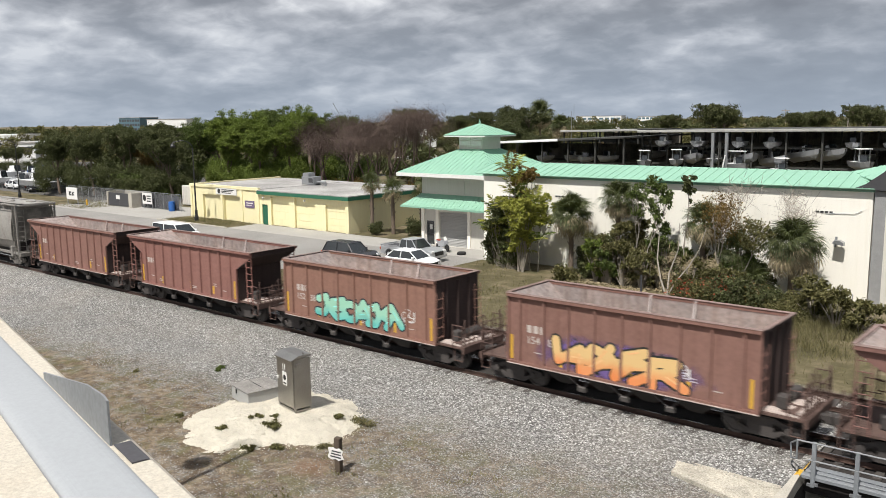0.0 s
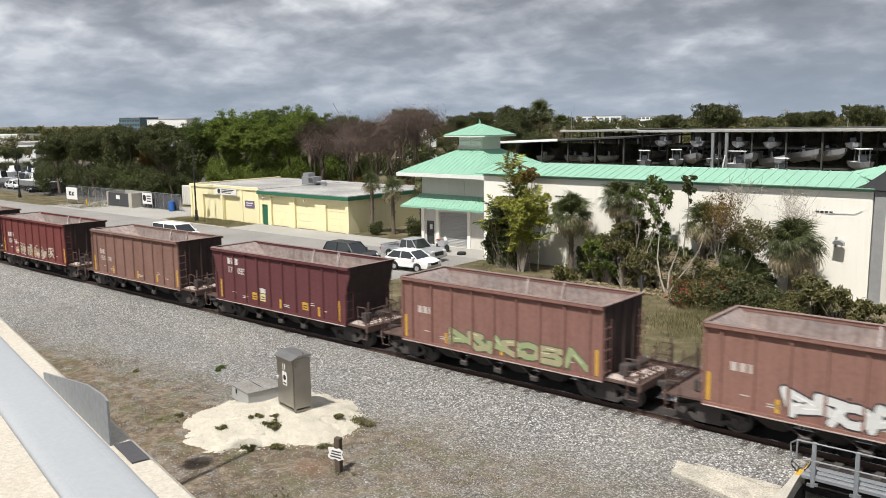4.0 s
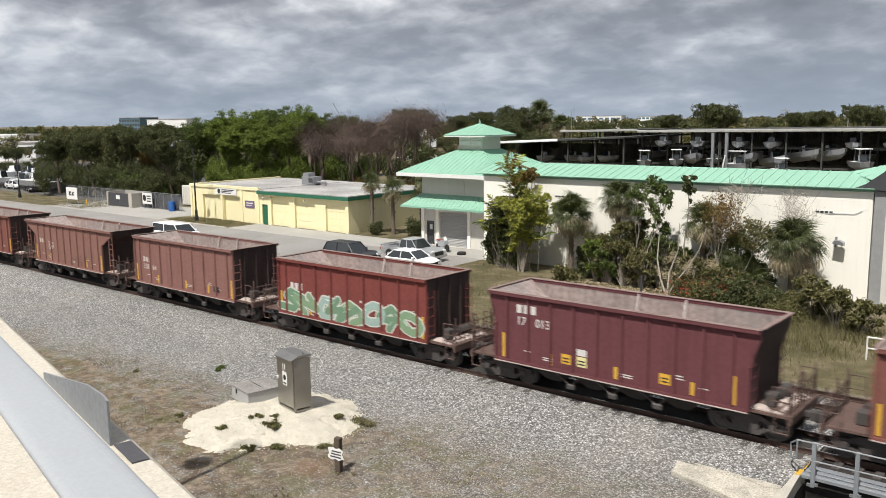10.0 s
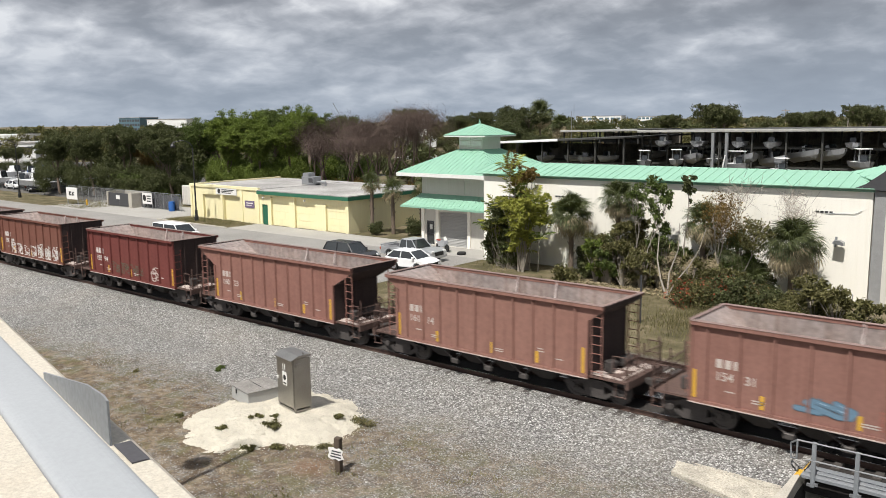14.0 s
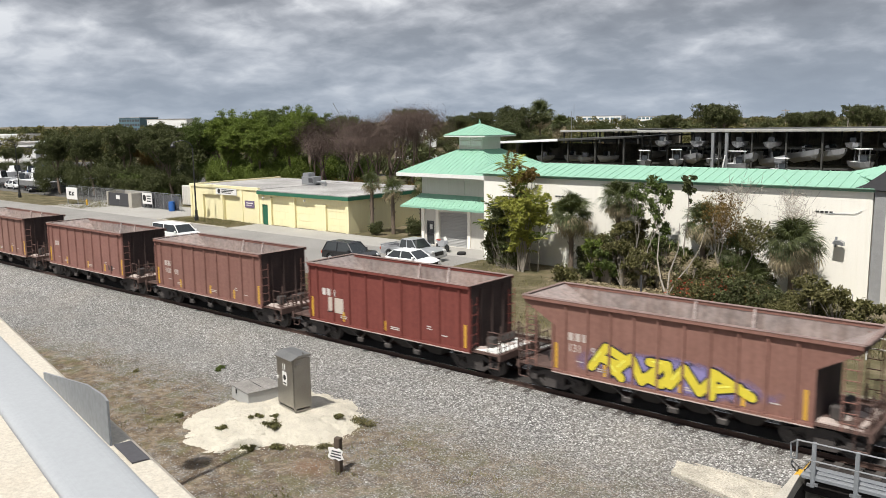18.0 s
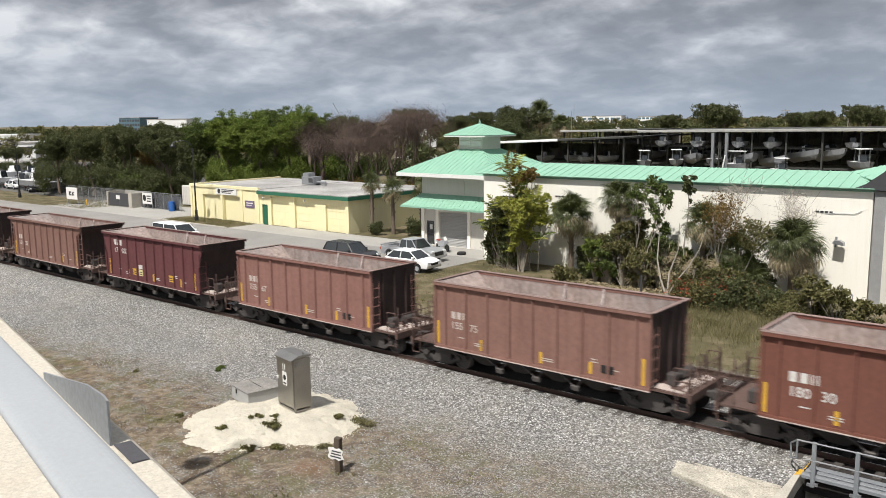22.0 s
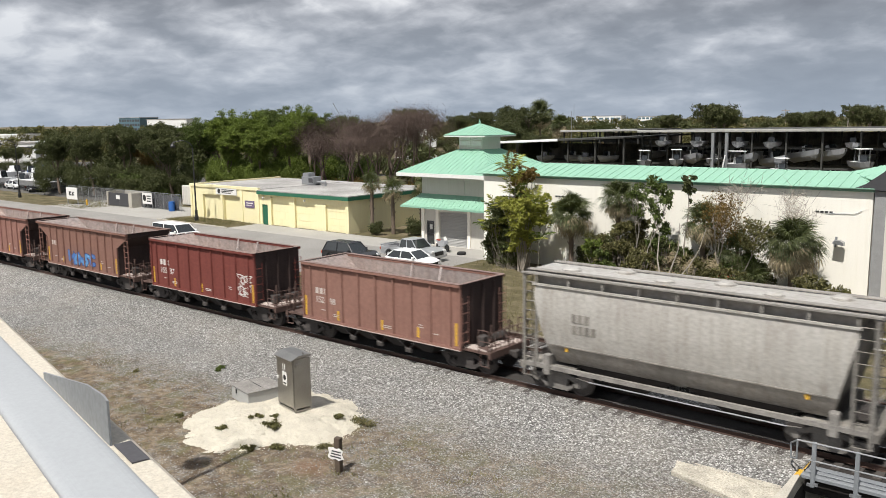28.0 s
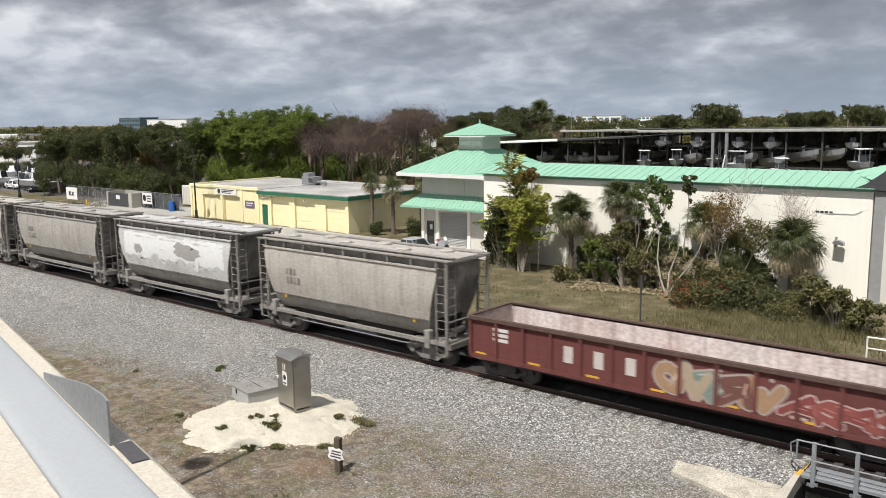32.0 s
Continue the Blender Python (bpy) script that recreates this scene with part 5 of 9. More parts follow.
def make_train():
    A = open_hopper(9.59, 9.59, 9, (TOP, FOOT), "weathered oxide-red open hopper car", False)
    B = open_hopper(11.7, 9.2, 10, (3.45, 2.75), "weathered oxide-red open hopper car with sloped ends", True)
    E = open_hopper(10.5, 9.3, 10, (3.5, 3.1), "weathered oxide-red open hopper car with end ladders", True)
    C = open_hopper(10.4, 9.85, 10, (3.35, 2.45), "maroon open hopper car with yellow labels", False)
    order = "BBAABAAACAAABBEABAACABAABEAAAAAABAAEC" + "AAACAAABBAA"
    kinds = {"A": A, "B": B, "C": C, "E": E}
    #  colours from the second visible car on, one letter a car
    shades = "LLLLLLRLMLLBLLLBLLRMBLBRLLLLLLLRLRBLM" + "LLBMLBTLLRL"
    # numerals that can be read, by place in the train
    numbers = {2: ("152", "58"), 3: ("154", "87"), 6: ("101", "36"), 7: ("153", "08"), 8: ("17", "035"), 12: ("131", "89"), 13: ("13", "120"), 15: ("180", "93"), 17: ("158", "64"), 18: ("18", "106"),
               19: ("17", "013"), 20: ("180", "78"), 21: ("132", "24"), 22: ("180", "89"), 23: ("155", "94"), 24: ("160", "23"), 25: ("161", "14"), 26: ("154", "31"), 30: ("108", "08"), 32: ("131", "91"), 33: ("151", "50"), 34: ("181", "09"),
               35: ("161", "22"), 36: ("17", "033"), 37: ("155", "67"), 38: ("155", "75"), 39: ("180", "30"), 40: ("17", "043"), 41: ("153", "32"), 42: ("180", "46"), 43: ("71", "65"), 44: ("15", "202"), 46: ("155", "37"), 47: ("152", "98")}
    rnd = random.Random(5)
    pal = {"L": LIGHT, "B": BROWN, "R": RED, "M": MAROON, "T": TAN}
    word = {"L": "faded pinkish-brown", "B": "dark brown", "R": "dark red", "M": "maroon", "T": "cream-painted"}
    for i, (kd, sh) in enumerate(zip(order, shades)):
        proto = kinds[kd]
        x = FIRST + (i - 2) * PITCH
        car = copy_thing(proto, pose(x, TRACK_Y, 0))
        c = pal[sh]
        j = rnd.uniform(0.9, 1.1) * {34: 0.62, 33: 0.88}.get(i, 1.0)
        tint(car, tuple(v * j * rnd.uniform(0.96, 1.04) for v in c))
        shape = {"A": "with flat dark ends", "B": "with sloped ends and ladders", "C": "with yellow labels", "E": "with end ladders"}[kd]
        tagged(car, f"{word[sh]} dusty open hopper car {shape}", "hopper car", "open hopper cars of the train")
        TRAIN.append((car, x))
        light = paint((0.50, 0.44, 0.40)) if sh == "L" else (paint((0.12, 0.09, 0.06)) if sh == "T" else M_WHITE)
        a, b = numbers.get(i, ("", ""))
        hf = 4.79 if kd == "A" else (4.6 if kd == "B" else 4.7)
        big = 0.44 if sh in "BRM" else 0.40
        markings(car, a, b, big, light, (-2.5, 0.3, 2.4) if sh == "L" else ((-2.6, 0.0) if sh in "RB" else (-2.5, 0.2, 3.0)), hf=hf, z=2.95 if sh == "M" else 2.25, gap=0.85 if sh == "M" else 0.95)
        if sh == "M":
            for px in (-1.95, -1.3, 1.9):
                lab = plate(car, px, px + 0.4, FOOT + 0.25, FOOT + 0.62, M_YELLOW if px != -1.3 else paint((0.68, 0.62, 0.3)), "yellow_label", label="yellow printed label")
                for q in range(2):
                    plate(lab, px + 0.06, px + 0.34, FOOT + 0.32 + 0.12 * q, FOOT + 0.37 + 0.12 * q, M_BLACK, "label_bar", y=-(HALF_W - 0.064) - 0.005)
            plate(car, -1.3, -0.9, FOOT + 0.66, FOOT + 0.9, M_WHITE, "white_label")
        if sh == "T":
            for o in car.children_recursive:
                if o.name.split(".")[0] in ("end_sheet", "end_rib", "end_platform", "end_sill", "grab_rail", "cross_rail", "rim_plate", "end_rim"):
                    o.material_slots[0].link = "OBJECT"
                    o.material_slots[0].material = M_PAINT
        graffiti(car, i)
    cars = [(-66.9, (0.37, 0.355, 0.33)), (583.2, (0.47, 0.455, 0.425)), (597.05, (0.50, 0.495, 0.485)), (610.75, (0.50, 0.475, 0.42)), (624.55, (0.43, 0.41, 0.38)), (638.35, (0.58, 0.58, 0.57)), (652.25, (0.47, 0.445, 0.405))]
    proto = covered_hopper()
    for n, (x, c) in enumerate(cars):
        car = proto if n == 0 else copy_thing(proto, pose(x, TRACK_Y, 0))
        car.matrix_basis = pose(x, TRACK_Y, 0)
        tint(car, c)
        tagged(car, "dusty grey covered hopper car with rounded sides and roof hatches", "covered hopper", "covered hopper cars of the train")
        TRAIN.append((car, x))
        white_patches(car, n)
    gon = gondola()
    tint(gon, (0.135, 0.046, 0.042))
    x = 659.5 + 8.2
    gon.matrix_basis = pose(x, TRACK_Y, 0)
    TRAIN.append((gon, x))
    gy = -1.424
    for i, ch in enumerate((-3.9, -2.65, -1.4)):
        plate(gon, ch + 0.05, ch + 0.43, 1.38, 2.0, paint((0.5, 0.45, 0.42)), "letter_block", y=gy, label="worn white company lettering as a block")
    spray(gon, -0.1, 3.6, 1.05, 2.2, 5, [(0.32, 0.20, 0.12), (0.36, 0.28, 0.20), (0.18, 0.22, 0.19), (0.14, 0.06, 0.05)], (0.36, 0.31, 0.28), 30, None, -1.428)
    spray(gon, 4.2, 7.4, 1.1, 1.9, 4, [(0.20, 0.05, 0.045), (0.24, 0.07, 0.06)], (0.46, 0.36, 0.34), 31, None, -1.428)
    for r in range(3):
        plate(gon, -7.05, -6.35, 2.05 - 0.2 * r, 2.18 - 0.2 * r, M_WHITE, "data_bar", y=gy)
    for bx in range(13):
        if bx % 2 == 0:
            plate(gon, -7.9 + bx * 1.25, -7.4 + bx * 1.25, 1.02, 1.1, M_YELLOW, "reflector_stripe", y=gy)
    for k in (A, B, E, C):
        for o in (*k.children_recursive, k):
            bpy.data.objects.remove(o)


def white_patches(car, n):
    """Fresher paint and old primer showing through the dust on some shells."""
    rnd = random.Random(40 + n)
    if n in (2, 3, 5):
        col = (0.70, 0.70, 0.69) if n != 3 else (0.62, 0.575, 0.47)
        v, f = [], []
        cols, drip, jag = 150, 0.0, 0.0
        for i in range(cols):
            u = i / (cols - 1)
            x = -5.0 + 10.0 * u
            if rnd.random() < 0.3:
                jag = rnd.choice((-0.12, 0.0, 0.05, 0.1, 0.22))
            drip = 0.6 * drip + 0.4 * jag + rnd.uniform(-0.03, 0.03)
            wave = 0.10 * math.sin(x * 2.1 + n) + 0.07 * math.sin(x * 5.3 + 2 * n)
            if n == 2:
                low = 2.02
                top = 2.45 + max(0.0, 1.5 * (0.18 - u) / 0.18) + max(0.0, 0.7 * (u - 0.82) / 0.18) + wave + drip * 1.2
                top = 2.04 if 0.66 < u < 0.74 else top
            elif n == 3:
                low, top = 2.0, 2.95 + 0.4 * max(0.0, 0.3 - u) / 0.3 + 0.25 * max(0.0, u - 0.5) + wave + drip * 1.4 - (0.35 if 0.4 < u < 0.5 else 0.0)
            else:
                low, top = 2.45 + wave + drip, 3.95 - abs(drip) * 0.6
            top = min(top, 4.0)
            for k in range(6):
                z = top + (low - top) * k / 5
                v.append((x * (0.985 if z > 2.4 else 0.9), -shell_w(z) - 0.006, z))
        for i in range(cols - 1):
            for k in range(5):
                f.append((i * 6 + k, i * 6 + k + 1, (i + 1) * 6 + k + 1, (i + 1) * 6 + k))
        part("lighter_paint_patch", raw_mesh("lighter_paint_patch", v, f, paint(col), True), None, car, "ragged patch of lighter old paint")
    if n == 5:
        for cx, cz, rx, rz2 in ((1.6, 3.2, 1.3, 0.42), (0.9, 3.45, 0.6, 0.25), (-3.4, 3.0, 0.5, 0.3)):
            ring = [(cx + rx * math.cos(t * 0.25) * rnd.uniform(0.7, 1.1), cz + rz2 * math.sin(t * 0.25) * rnd.uniform(0.6, 1.15)) for t in range(25)]
            vv = [(cx, -shell_w(cz) - 0.014, cz)] + [(px, -shell_w(pz) - 0.012, pz) for px, pz in ring]
            part("bare_patch", raw_mesh("bare_patch", vv, [(0, 1 + q, 1 + (q + 1) % 25) for q in range(25)], paint((0.33, 0.32, 0.30)), True), None, car, "flaked grey patch in the white paint")
    if n in (1, 4, 6):
        # dark printed marks, worn
        if n == 4:
            lettering(car, "35055", -3.95, 2.5, 0.46, M_GRIME, -shell_w(2.6) - 0.02, offset=0.008, label="worn dark stencilled numerals")
        for r in range(1 if n == 4 else 2):
            for q in range(3 + r):
                part("mark_bar", Shape().box(-3.9 + q * 0.26, -3.72 + q * 0.26, -shell_w(3.1 - r * 0.4) - 0.012, -shell_w(3.1 - r * 0.4) + 0.02, 2.95 - r * 0.42, 3.25 - r * 0.42), M_GRIME, car)
    for x in (-4.2, 4.2) if n in (1, 4, 6) else ():
        part("yellow_tick", Shape().box(x - 0.06, x + 0.06, -shell_w(1.9) - 0.012, -shell_w(1.9) + 0.02, 1.75, 2.1), M_YELLOW, car, "yellow reflector mark")


def shell_w(z):
    prof = [(0.95, 1.2), (1.18, 1.5), (1.36, 1.95), (1.48, 2.5), (1.52, 3.1), (1.50, 3.7), (1.42, 4.18)]
    for (w0, z0), (w1, z1) in zip(prof, prof[1:]):
        if z0 <= z <= z1:
            return w0 + (w1 - w0) * (z - z0) / (z1 - z0)
    return prof[0][0] if z < 1.2 else prof[-1][0]


def graffiti(car, i):
    f = FOOT
    if i == 2:
        spray(car, -2.35, 2.6, f + 0.1, f + 1.25, 6, [(0.10, 0.42, 0.38), (0.14, 0.5, 0.45), (0.12, 0.46, 0.42)], (0.02, 0.03, 0.04), 1, glow=(0.30, 0.56, 0.42))
        scribble(car, 2.9, 3.6, f + 0.5, f + 1.2, M_WHITE, 4)
    elif i == 3:
        spray(car, -2.6, 2.1, f + 0.08, f + 1.3, 5, [(0.70, 0.25, 0.09), (0.70, 0.28, 0.11), (0.66, 0.22, 0.07)], (0.02, 0.025, 0.02), 2, (0.17, 0.11, 0.30), glow=(0.66, 0.45, 0.2))
        scribble(car, 1.9, 2.5, f + 0.6, f + 1.1, M_WHITE, 5)
    elif i == 4:
        scribble(car, -3.2, -1.6, f + 0.2, f + 1.0, M_WHITE, 6, 9)
        scribble(car, 1.5, 3.6, f + 0.2, f + 0.9, M_WHITE, 7, 9)
    elif i == 6:
        soft_patch(car, 0.2, f + 0.4, 3.0, 0.42, (0.26, 0.17, 0.13), -(HALF_W - 0.0685))
        scribble(car, -2.9, 3.2, f + 0.05, f + 0.85, paint((0.5, 0.45, 0.36)), 8, 46)
    elif i == 9:
        spray(car, -2.3, 3.8, f + 0.05, f + 0.85, 7, [(0.30, 0.34, 0.18), (0.36, 0.33, 0.2)], (0.1, 0.12, 0.07), 9)
    elif i == 10:
        spray(car, -2.3, 1.0, f + 0.1, f + 1.0, 4, [(0.62, 0.62, 0.6)], (0.04, 0.04, 0.05), 10)
    elif i == 11:
        spray(car, -2.2, 2.6, f + 0.1, f + 1.5, 5, [(0.20, 0.19, 0.19), (0.26, 0.24, 0.23)], (0.55, 0.55, 0.55), 11)
        scribble(car, 2.6, 4.4, f + 0.1, f + 0.9, M_WHITE, 12, 10)
    elif i == 13:
        y = -(HALF_W - 0.068)
        soft_patch(car, 0.5, f + 0.72, 3.3, 0.95, (0.07, 0.33, 0.35), y - 0.001)
        for bx, bz, br in ((-3.0, 1.2, 0.22), (-3.1, 0.6, 0.3), (-2.7, 0.2, 0.35), (4.0, 0.3, 0.45)):
            soft_patch(car, bx, f + bz, br, br, (0.07, 0.31, 0.33), y - 0.0015)
        word = [[[(0.0, 1.0), (0.12, 0.05)], [(-0.12, 0.98), (0.5, 0.94), (0.86, 0.6), (0.72, 0.2), (-0.1, 0.02)]],
                [[(1.25, 0.98), (1.3, 0.06), (1.95, 0.04)], [(1.2, 0.98), (1.9, 0.94)], [(1.3, 0.52), (1.8, 0.5)]],
                [[(2.2, 0.98), (3.0, 0.0)], [(2.98, 0.96), (2.12, 0.0)]],
                [[(3.25, 0.98), (3.3, 0.0)], [(3.15, 0.97), (3.8, 0.88), (3.82, 0.58), (3.35, 0.46)], [(3.55, 0.44), (3.95, 0.0), (4.5, -0.02)]]]
        outline, fill = Shape(), Shape()
        for n, glyph in enumerate(word):
            for m, line in enumerate(glyph):
                pts = [(-2.05 + 1.02 * a + 0.05 * b, f + 0.2 + 0.98 * b) for a, b in line]
                stroke(outline, pts, 0.2, y - 0.006 - 0.001 * m)
                stroke(fill, pts, 0.14, y - 0.014 - 0.001 * m)
        part("graffiti_outline", outline, paint((0.015, 0.015, 0.015)), car, "black outline of a graffiti tag")
        part("graffiti_letters", fill, paint((0.85, 0.85, 0.85)), car, "white graffiti letters DEXR")
    elif i == 14:
        spray(car, -3.7, 2.4, f + 0.15, f + 1.35, 4, [(0.40, 0.39, 0.40), (0.46, 0.45, 0.46)], (0.05, 0.04, 0.05), 13, (0.42, 0.14, 0.17))
    elif i == 16:
        scribble(car, -2.6, -2.0, f + 0.8, f + 1.3, M_WHITE, 14, 7)
        scribble(car, 0.4, 2.6, f + 0.2, f + 0.7, paint((0.12, 0.06, 0.05)), 15, 14)
    elif i == 18:
        spray(car, -4.4, 4.4, f + 0.05, f + 1.2, 8, [(0.15, 0.25, 0.16), (0.20, 0.30, 0.18), (0.30, 0.40, 0.36)], (0.55, 0.56, 0.5), 16)
    elif i == 20:
        spray(car, -2.3, 0.9, f + 0.1, f + 1.0, 4, [(0.30, 0.42, 0.36), (0.55, 0.50, 0.22)], (0.12, 0.08, 0.06), 17)
    elif i == 22:
        scribble(car, -3.2, 4.3, f + 0.05, f + 0.75, M_WHITE, 18, 70)
        scribble(car, 0.6, 4.2, f + 0.05, f + 1.0, M_WHITE, 118, 24)
    elif i == 23:
        scribble(car, -2.1, 1.4, f + 0.2, f + 0.8, paint((0.10, 0.09, 0.06)), 19, 34)
        scribble(car, 2.3, 3.1, f + 0.1, f + 0.9, paint((0.55, 0.5, 0.46)), 119, 9)
    elif i == 26:
        spray(car, -1.2, 0.2, f + 0.3, f + 0.8, 2, [(0.13, 0.22, 0.30)], (0.1, 0.14, 0.18), 20)
        scribble(car, 0.9, 2.6, f + 0.2, f + 0.9, paint((0.3, 0.12, 0.09)), 21, 14)
    elif i == 32:
        spray(car, -2.7, 2.3, f + 0.1, f + 1.15, 5, [(0.66, 0.55, 0.05)], (0.02, 0.02, 0.03), 22, (0.25, 0.22, 0.45))
    elif i == 33:
        spray(car, -1.75, -0.9, f + 0.7, f + 1.1, 2, [(0.16, 0.03, 0.03)], (0.62, 0.6, 0.58), 23)
        scribble(car, -4.6, -3.9, f + 0.4, f + 1.1, M_WHITE, 24, 9)
    elif i == 45:
        spray(car, -1.6, 1.6, f + 0.15, f + 0.95, 5, [(0.06, 0.16, 0.42), (0.10, 0.26, 0.5)], (0.03, 0.05, 0.15), 25)
    elif i == 46:
        scribble(car, 3.2, 4.5, f + 0.3, f + 1.4, M_WHITE, 26, 14)
    elif i == 31:
        lab = plate(car, -3.55, -2.55, f + 0.42, f + 1.12, paint((0.52, 0.46, 0.40)), "number_panel", label="pale number panel with dark print")
        for q in range(4):
            plate(lab, -3.45 + 0.22 * q, -3.29 + 0.22 * q, f + 0.82, f + 1.04, M_BLACK, "initial_bar", y=-(HALF_W - 0.07))
        lettering(lab, "7185", -3.42, f + 0.5, 0.34, M_BLACK, -(HALF_W - 0.07), label="dark stencilled numerals")
        part("dust_drift", Shape().chamfer(4.95, 6.0, -1.22, 1.2, 1.066, 1.1, 0.02), M_WHITEP, car, "white rock dust on the end platform")
    elif i in (17, 27, 29, 37, 38):
        plate(car, 2.9, 3.4, f + 0.2, f + 0.5, M_BLACK, "service_plate", label="black stencilled service panel")
        plate(car, 2.95, 3.3, f + 0.3, f + 0.38, M_WHITE, "service_bar", y=-(HALF_W - 0.07))


make_train()

# ---- plants ----
def leaf_mesh(name, clumps, count, size, mat, seed, flat=0.0, shell=0.3):
    """Many small leaf blades scattered in and on soft clumps (x, y, z, radius, squash)."""
    rng = np.random.default_rng(seed)
    c = np.array([q[:4] for q in clumps], float)
    sq = np.array([q[4] if len(q) > 4 else 0.8 for q in clumps])
    w = c[:, 3] ** 2
    idx = rng.choice(len(c), count, p=w / w.sum())
    d = rng.normal(size=(count, 3))
    d /= np.linalg.norm(d, axis=1, keepdims=True)
    r = c[idx, 3] * (shell + (1 - shell) * rng.random(count)) * (0.7 + 0.6 * rng.random(count) ** 2)
    p = d * r[:, None]
    p[:, 2] *= sq[idx]
    p += c[idx, :3]
    a = rng.normal(size=(count, 3))
    a += d * 0.6
    a[:, 2] *= 1 - flat
    a /= np.linalg.norm(a, axis=1, keepdims=True)
    b = rng.normal(size=(count, 3))
    b -= (b * a).sum(1, keepdims=True) * a
    b /= np.linalg.norm(b, axis=1, keepdims=True)
    s = size * (0.6 + 0.8 * rng.random(count))[:, None]
    q = np.stack([p - a * s, p + b * s * 0.45, p + a * s, p - b * s * 0.45], 1).reshape(-1, 3)
    f = np.arange(count * 4).reshape(-1, 4)
    return raw_mesh(name, q.tolist(), f.tolist(), mat)


def limbs(shape, base, direction, length, radius, depth, rnd, tips, spread=0.75, n=6, up=-0.25):
    """A branching trunk: each limb bends, tapers and forks."""
    p, d = Vector(base), Vector(direction).normalized()
    seg = 3
    for i in range(seg):
        d = (d + Vector((rnd.uniform(-1, 1), rnd.uniform(-1, 1), rnd.uniform(-0.4, 0.7))) * 0.16).normalized()
        q = p + d * length / seg
        shape.tube(p, q, radius * (1 - 0.25 * i / seg), n, radius * (1 - 0.25 * (i + 1) / seg), caps=False)
        p = q
    if depth == 0:
        tips.append(p)
        return
    for i in range(rnd.choice((2, 3, 3))):
        e = (d + Vector((rnd.uniform(-1, 1), rnd.uniform(-1, 1), rnd.uniform(up, up + 0.85))) * spread).normalized()
        limbs(shape, p, e, length * rnd.uniform(0.62, 0.8), radius * 0.6, depth - 1, rnd, tips, spread, max(4, n - 1), up)


def tree(name, label, height, spread, leafmat, seed, leaves=3600, leaf=0.22, bark=M_BARK, depth=3, trunk=0.24, gap=0.85, clump=0.34, low=0, up=0.0):
    rnd = random.Random(seed)
    t = thing(name, label, "tree")
    s, tips = Shape(), []
    limbs(s, (0, 0, 0), (rnd.uniform(-0.1, 0.1), rnd.uniform(-0.1, 0.1), 1), height * 0.34, trunk, depth, rnd, tips, gap, 6, up)
    zmax = max(p.z for p in tips)
    rmax = max(math.hypot(p.x, p.y) for p in tips)
    fx, fz = spread / rmax, (height * 0.9) / zmax
    s.v = [(x * fx, y * fx, z * fz) for x, y, z in s.v]
    tips = [Vector((p.x * fx, p.y * fx, p.z * fz)) for p in tips]
    part("trunk", s, bark, t, smooth=True)
    if leafmat:
        cl = []
        for p in tips:
            big = spread * clump * rnd.uniform(0.6, 1.15)
            for q in range(4):
                cl.append((p.x + big * rnd.uniform(-0.8, 0.8), p.y + big * rnd.uniform(-0.8, 0.8), p.z + big * rnd.uniform(-0.75, 0.6), big * rnd.uniform(0.28, 0.62), rnd.uniform(0.5, 0.95)))
        cl += [(p.x * 0.55, p.y * 0.55, p.z * 0.8, spread * clump * rnd.uniform(0.8, 1.2), 0.9) for p in tips[::3]]
        for i in range(low):
            q = rnd.uniform(0, 6.28)
            cl.append((spread * 0.7 * math.cos(q), spread * 0.7 * math.sin(q), height * rnd.uniform(0.14, 0.42), spread * clump * rnd.uniform(0.7, 1.1), 0.9))
        part("crown", leaf_mesh("crown", cl, leaves, leaf, leafmat, seed), leafmat, t)
    return t


def place(proto, x, y, z=GZ, scale=1.0, rz=0.0, group="", label=""):
    o = copy_thing(proto, pose(x, y, z, 0, 0, rz))
    o.scale = (scale, scale, scale)
    if label:
        tagged(o, label)
    if group:
        tagged(o, group=group)
    return o


def drop_proto(*obs):
    for k in obs:
        for o in (*k.children_recursive, k):
            bpy.data.objects.remove(o)


def bare_tree(name, label, height, spread, seed, depth=5, mat=M_TWIG, trunk=0.16, up=0.1, twigs=5):
    rnd = random.Random(seed)
    t = thing(name, label, "tree")
    s, tips = Shape(), []
    limbs(s, (0, 0, 0), (0, 0, 1), height * 0.27, trunk, depth, rnd, tips, 0.7, 5, up)
    zmax = max(p.z for p in tips)
    rmax = max(math.hypot(p.x, p.y) for p in tips)
    fx, fz = spread / rmax, height / zmax
    s.v = [(x * fx, y * fx, z * fz) for x, y, z in s.v]
    part("trunk", s, mat, t)
    # fine outer twigs
    rng = np.random.default_rng(seed)
    v, f = [], []
    for p in tips:
        for k in range(twigs):
            a = Vector((p.x * fx, p.y * fx, p.z * fz)) + Vector(rng.normal(0, 0.25 if twigs < 10 else 0.75, 3))
            d = Vector((rng.normal(0, 0.6), rng.normal(0, 0.6), rng.normal(0.35, 0.5)))
            b = a + d * 0.8
            o = d.orthogonal().normalized() * 0.014
            n = len(v)
            v += [tuple(a - o), tuple(a + o), tuple(b)]
            f.append((n, n + 1, n + 2))
    tagged(part("twig_spray", raw_mesh("twig_spray", v, f, mat), mat, t), kind="stuff")
    return t


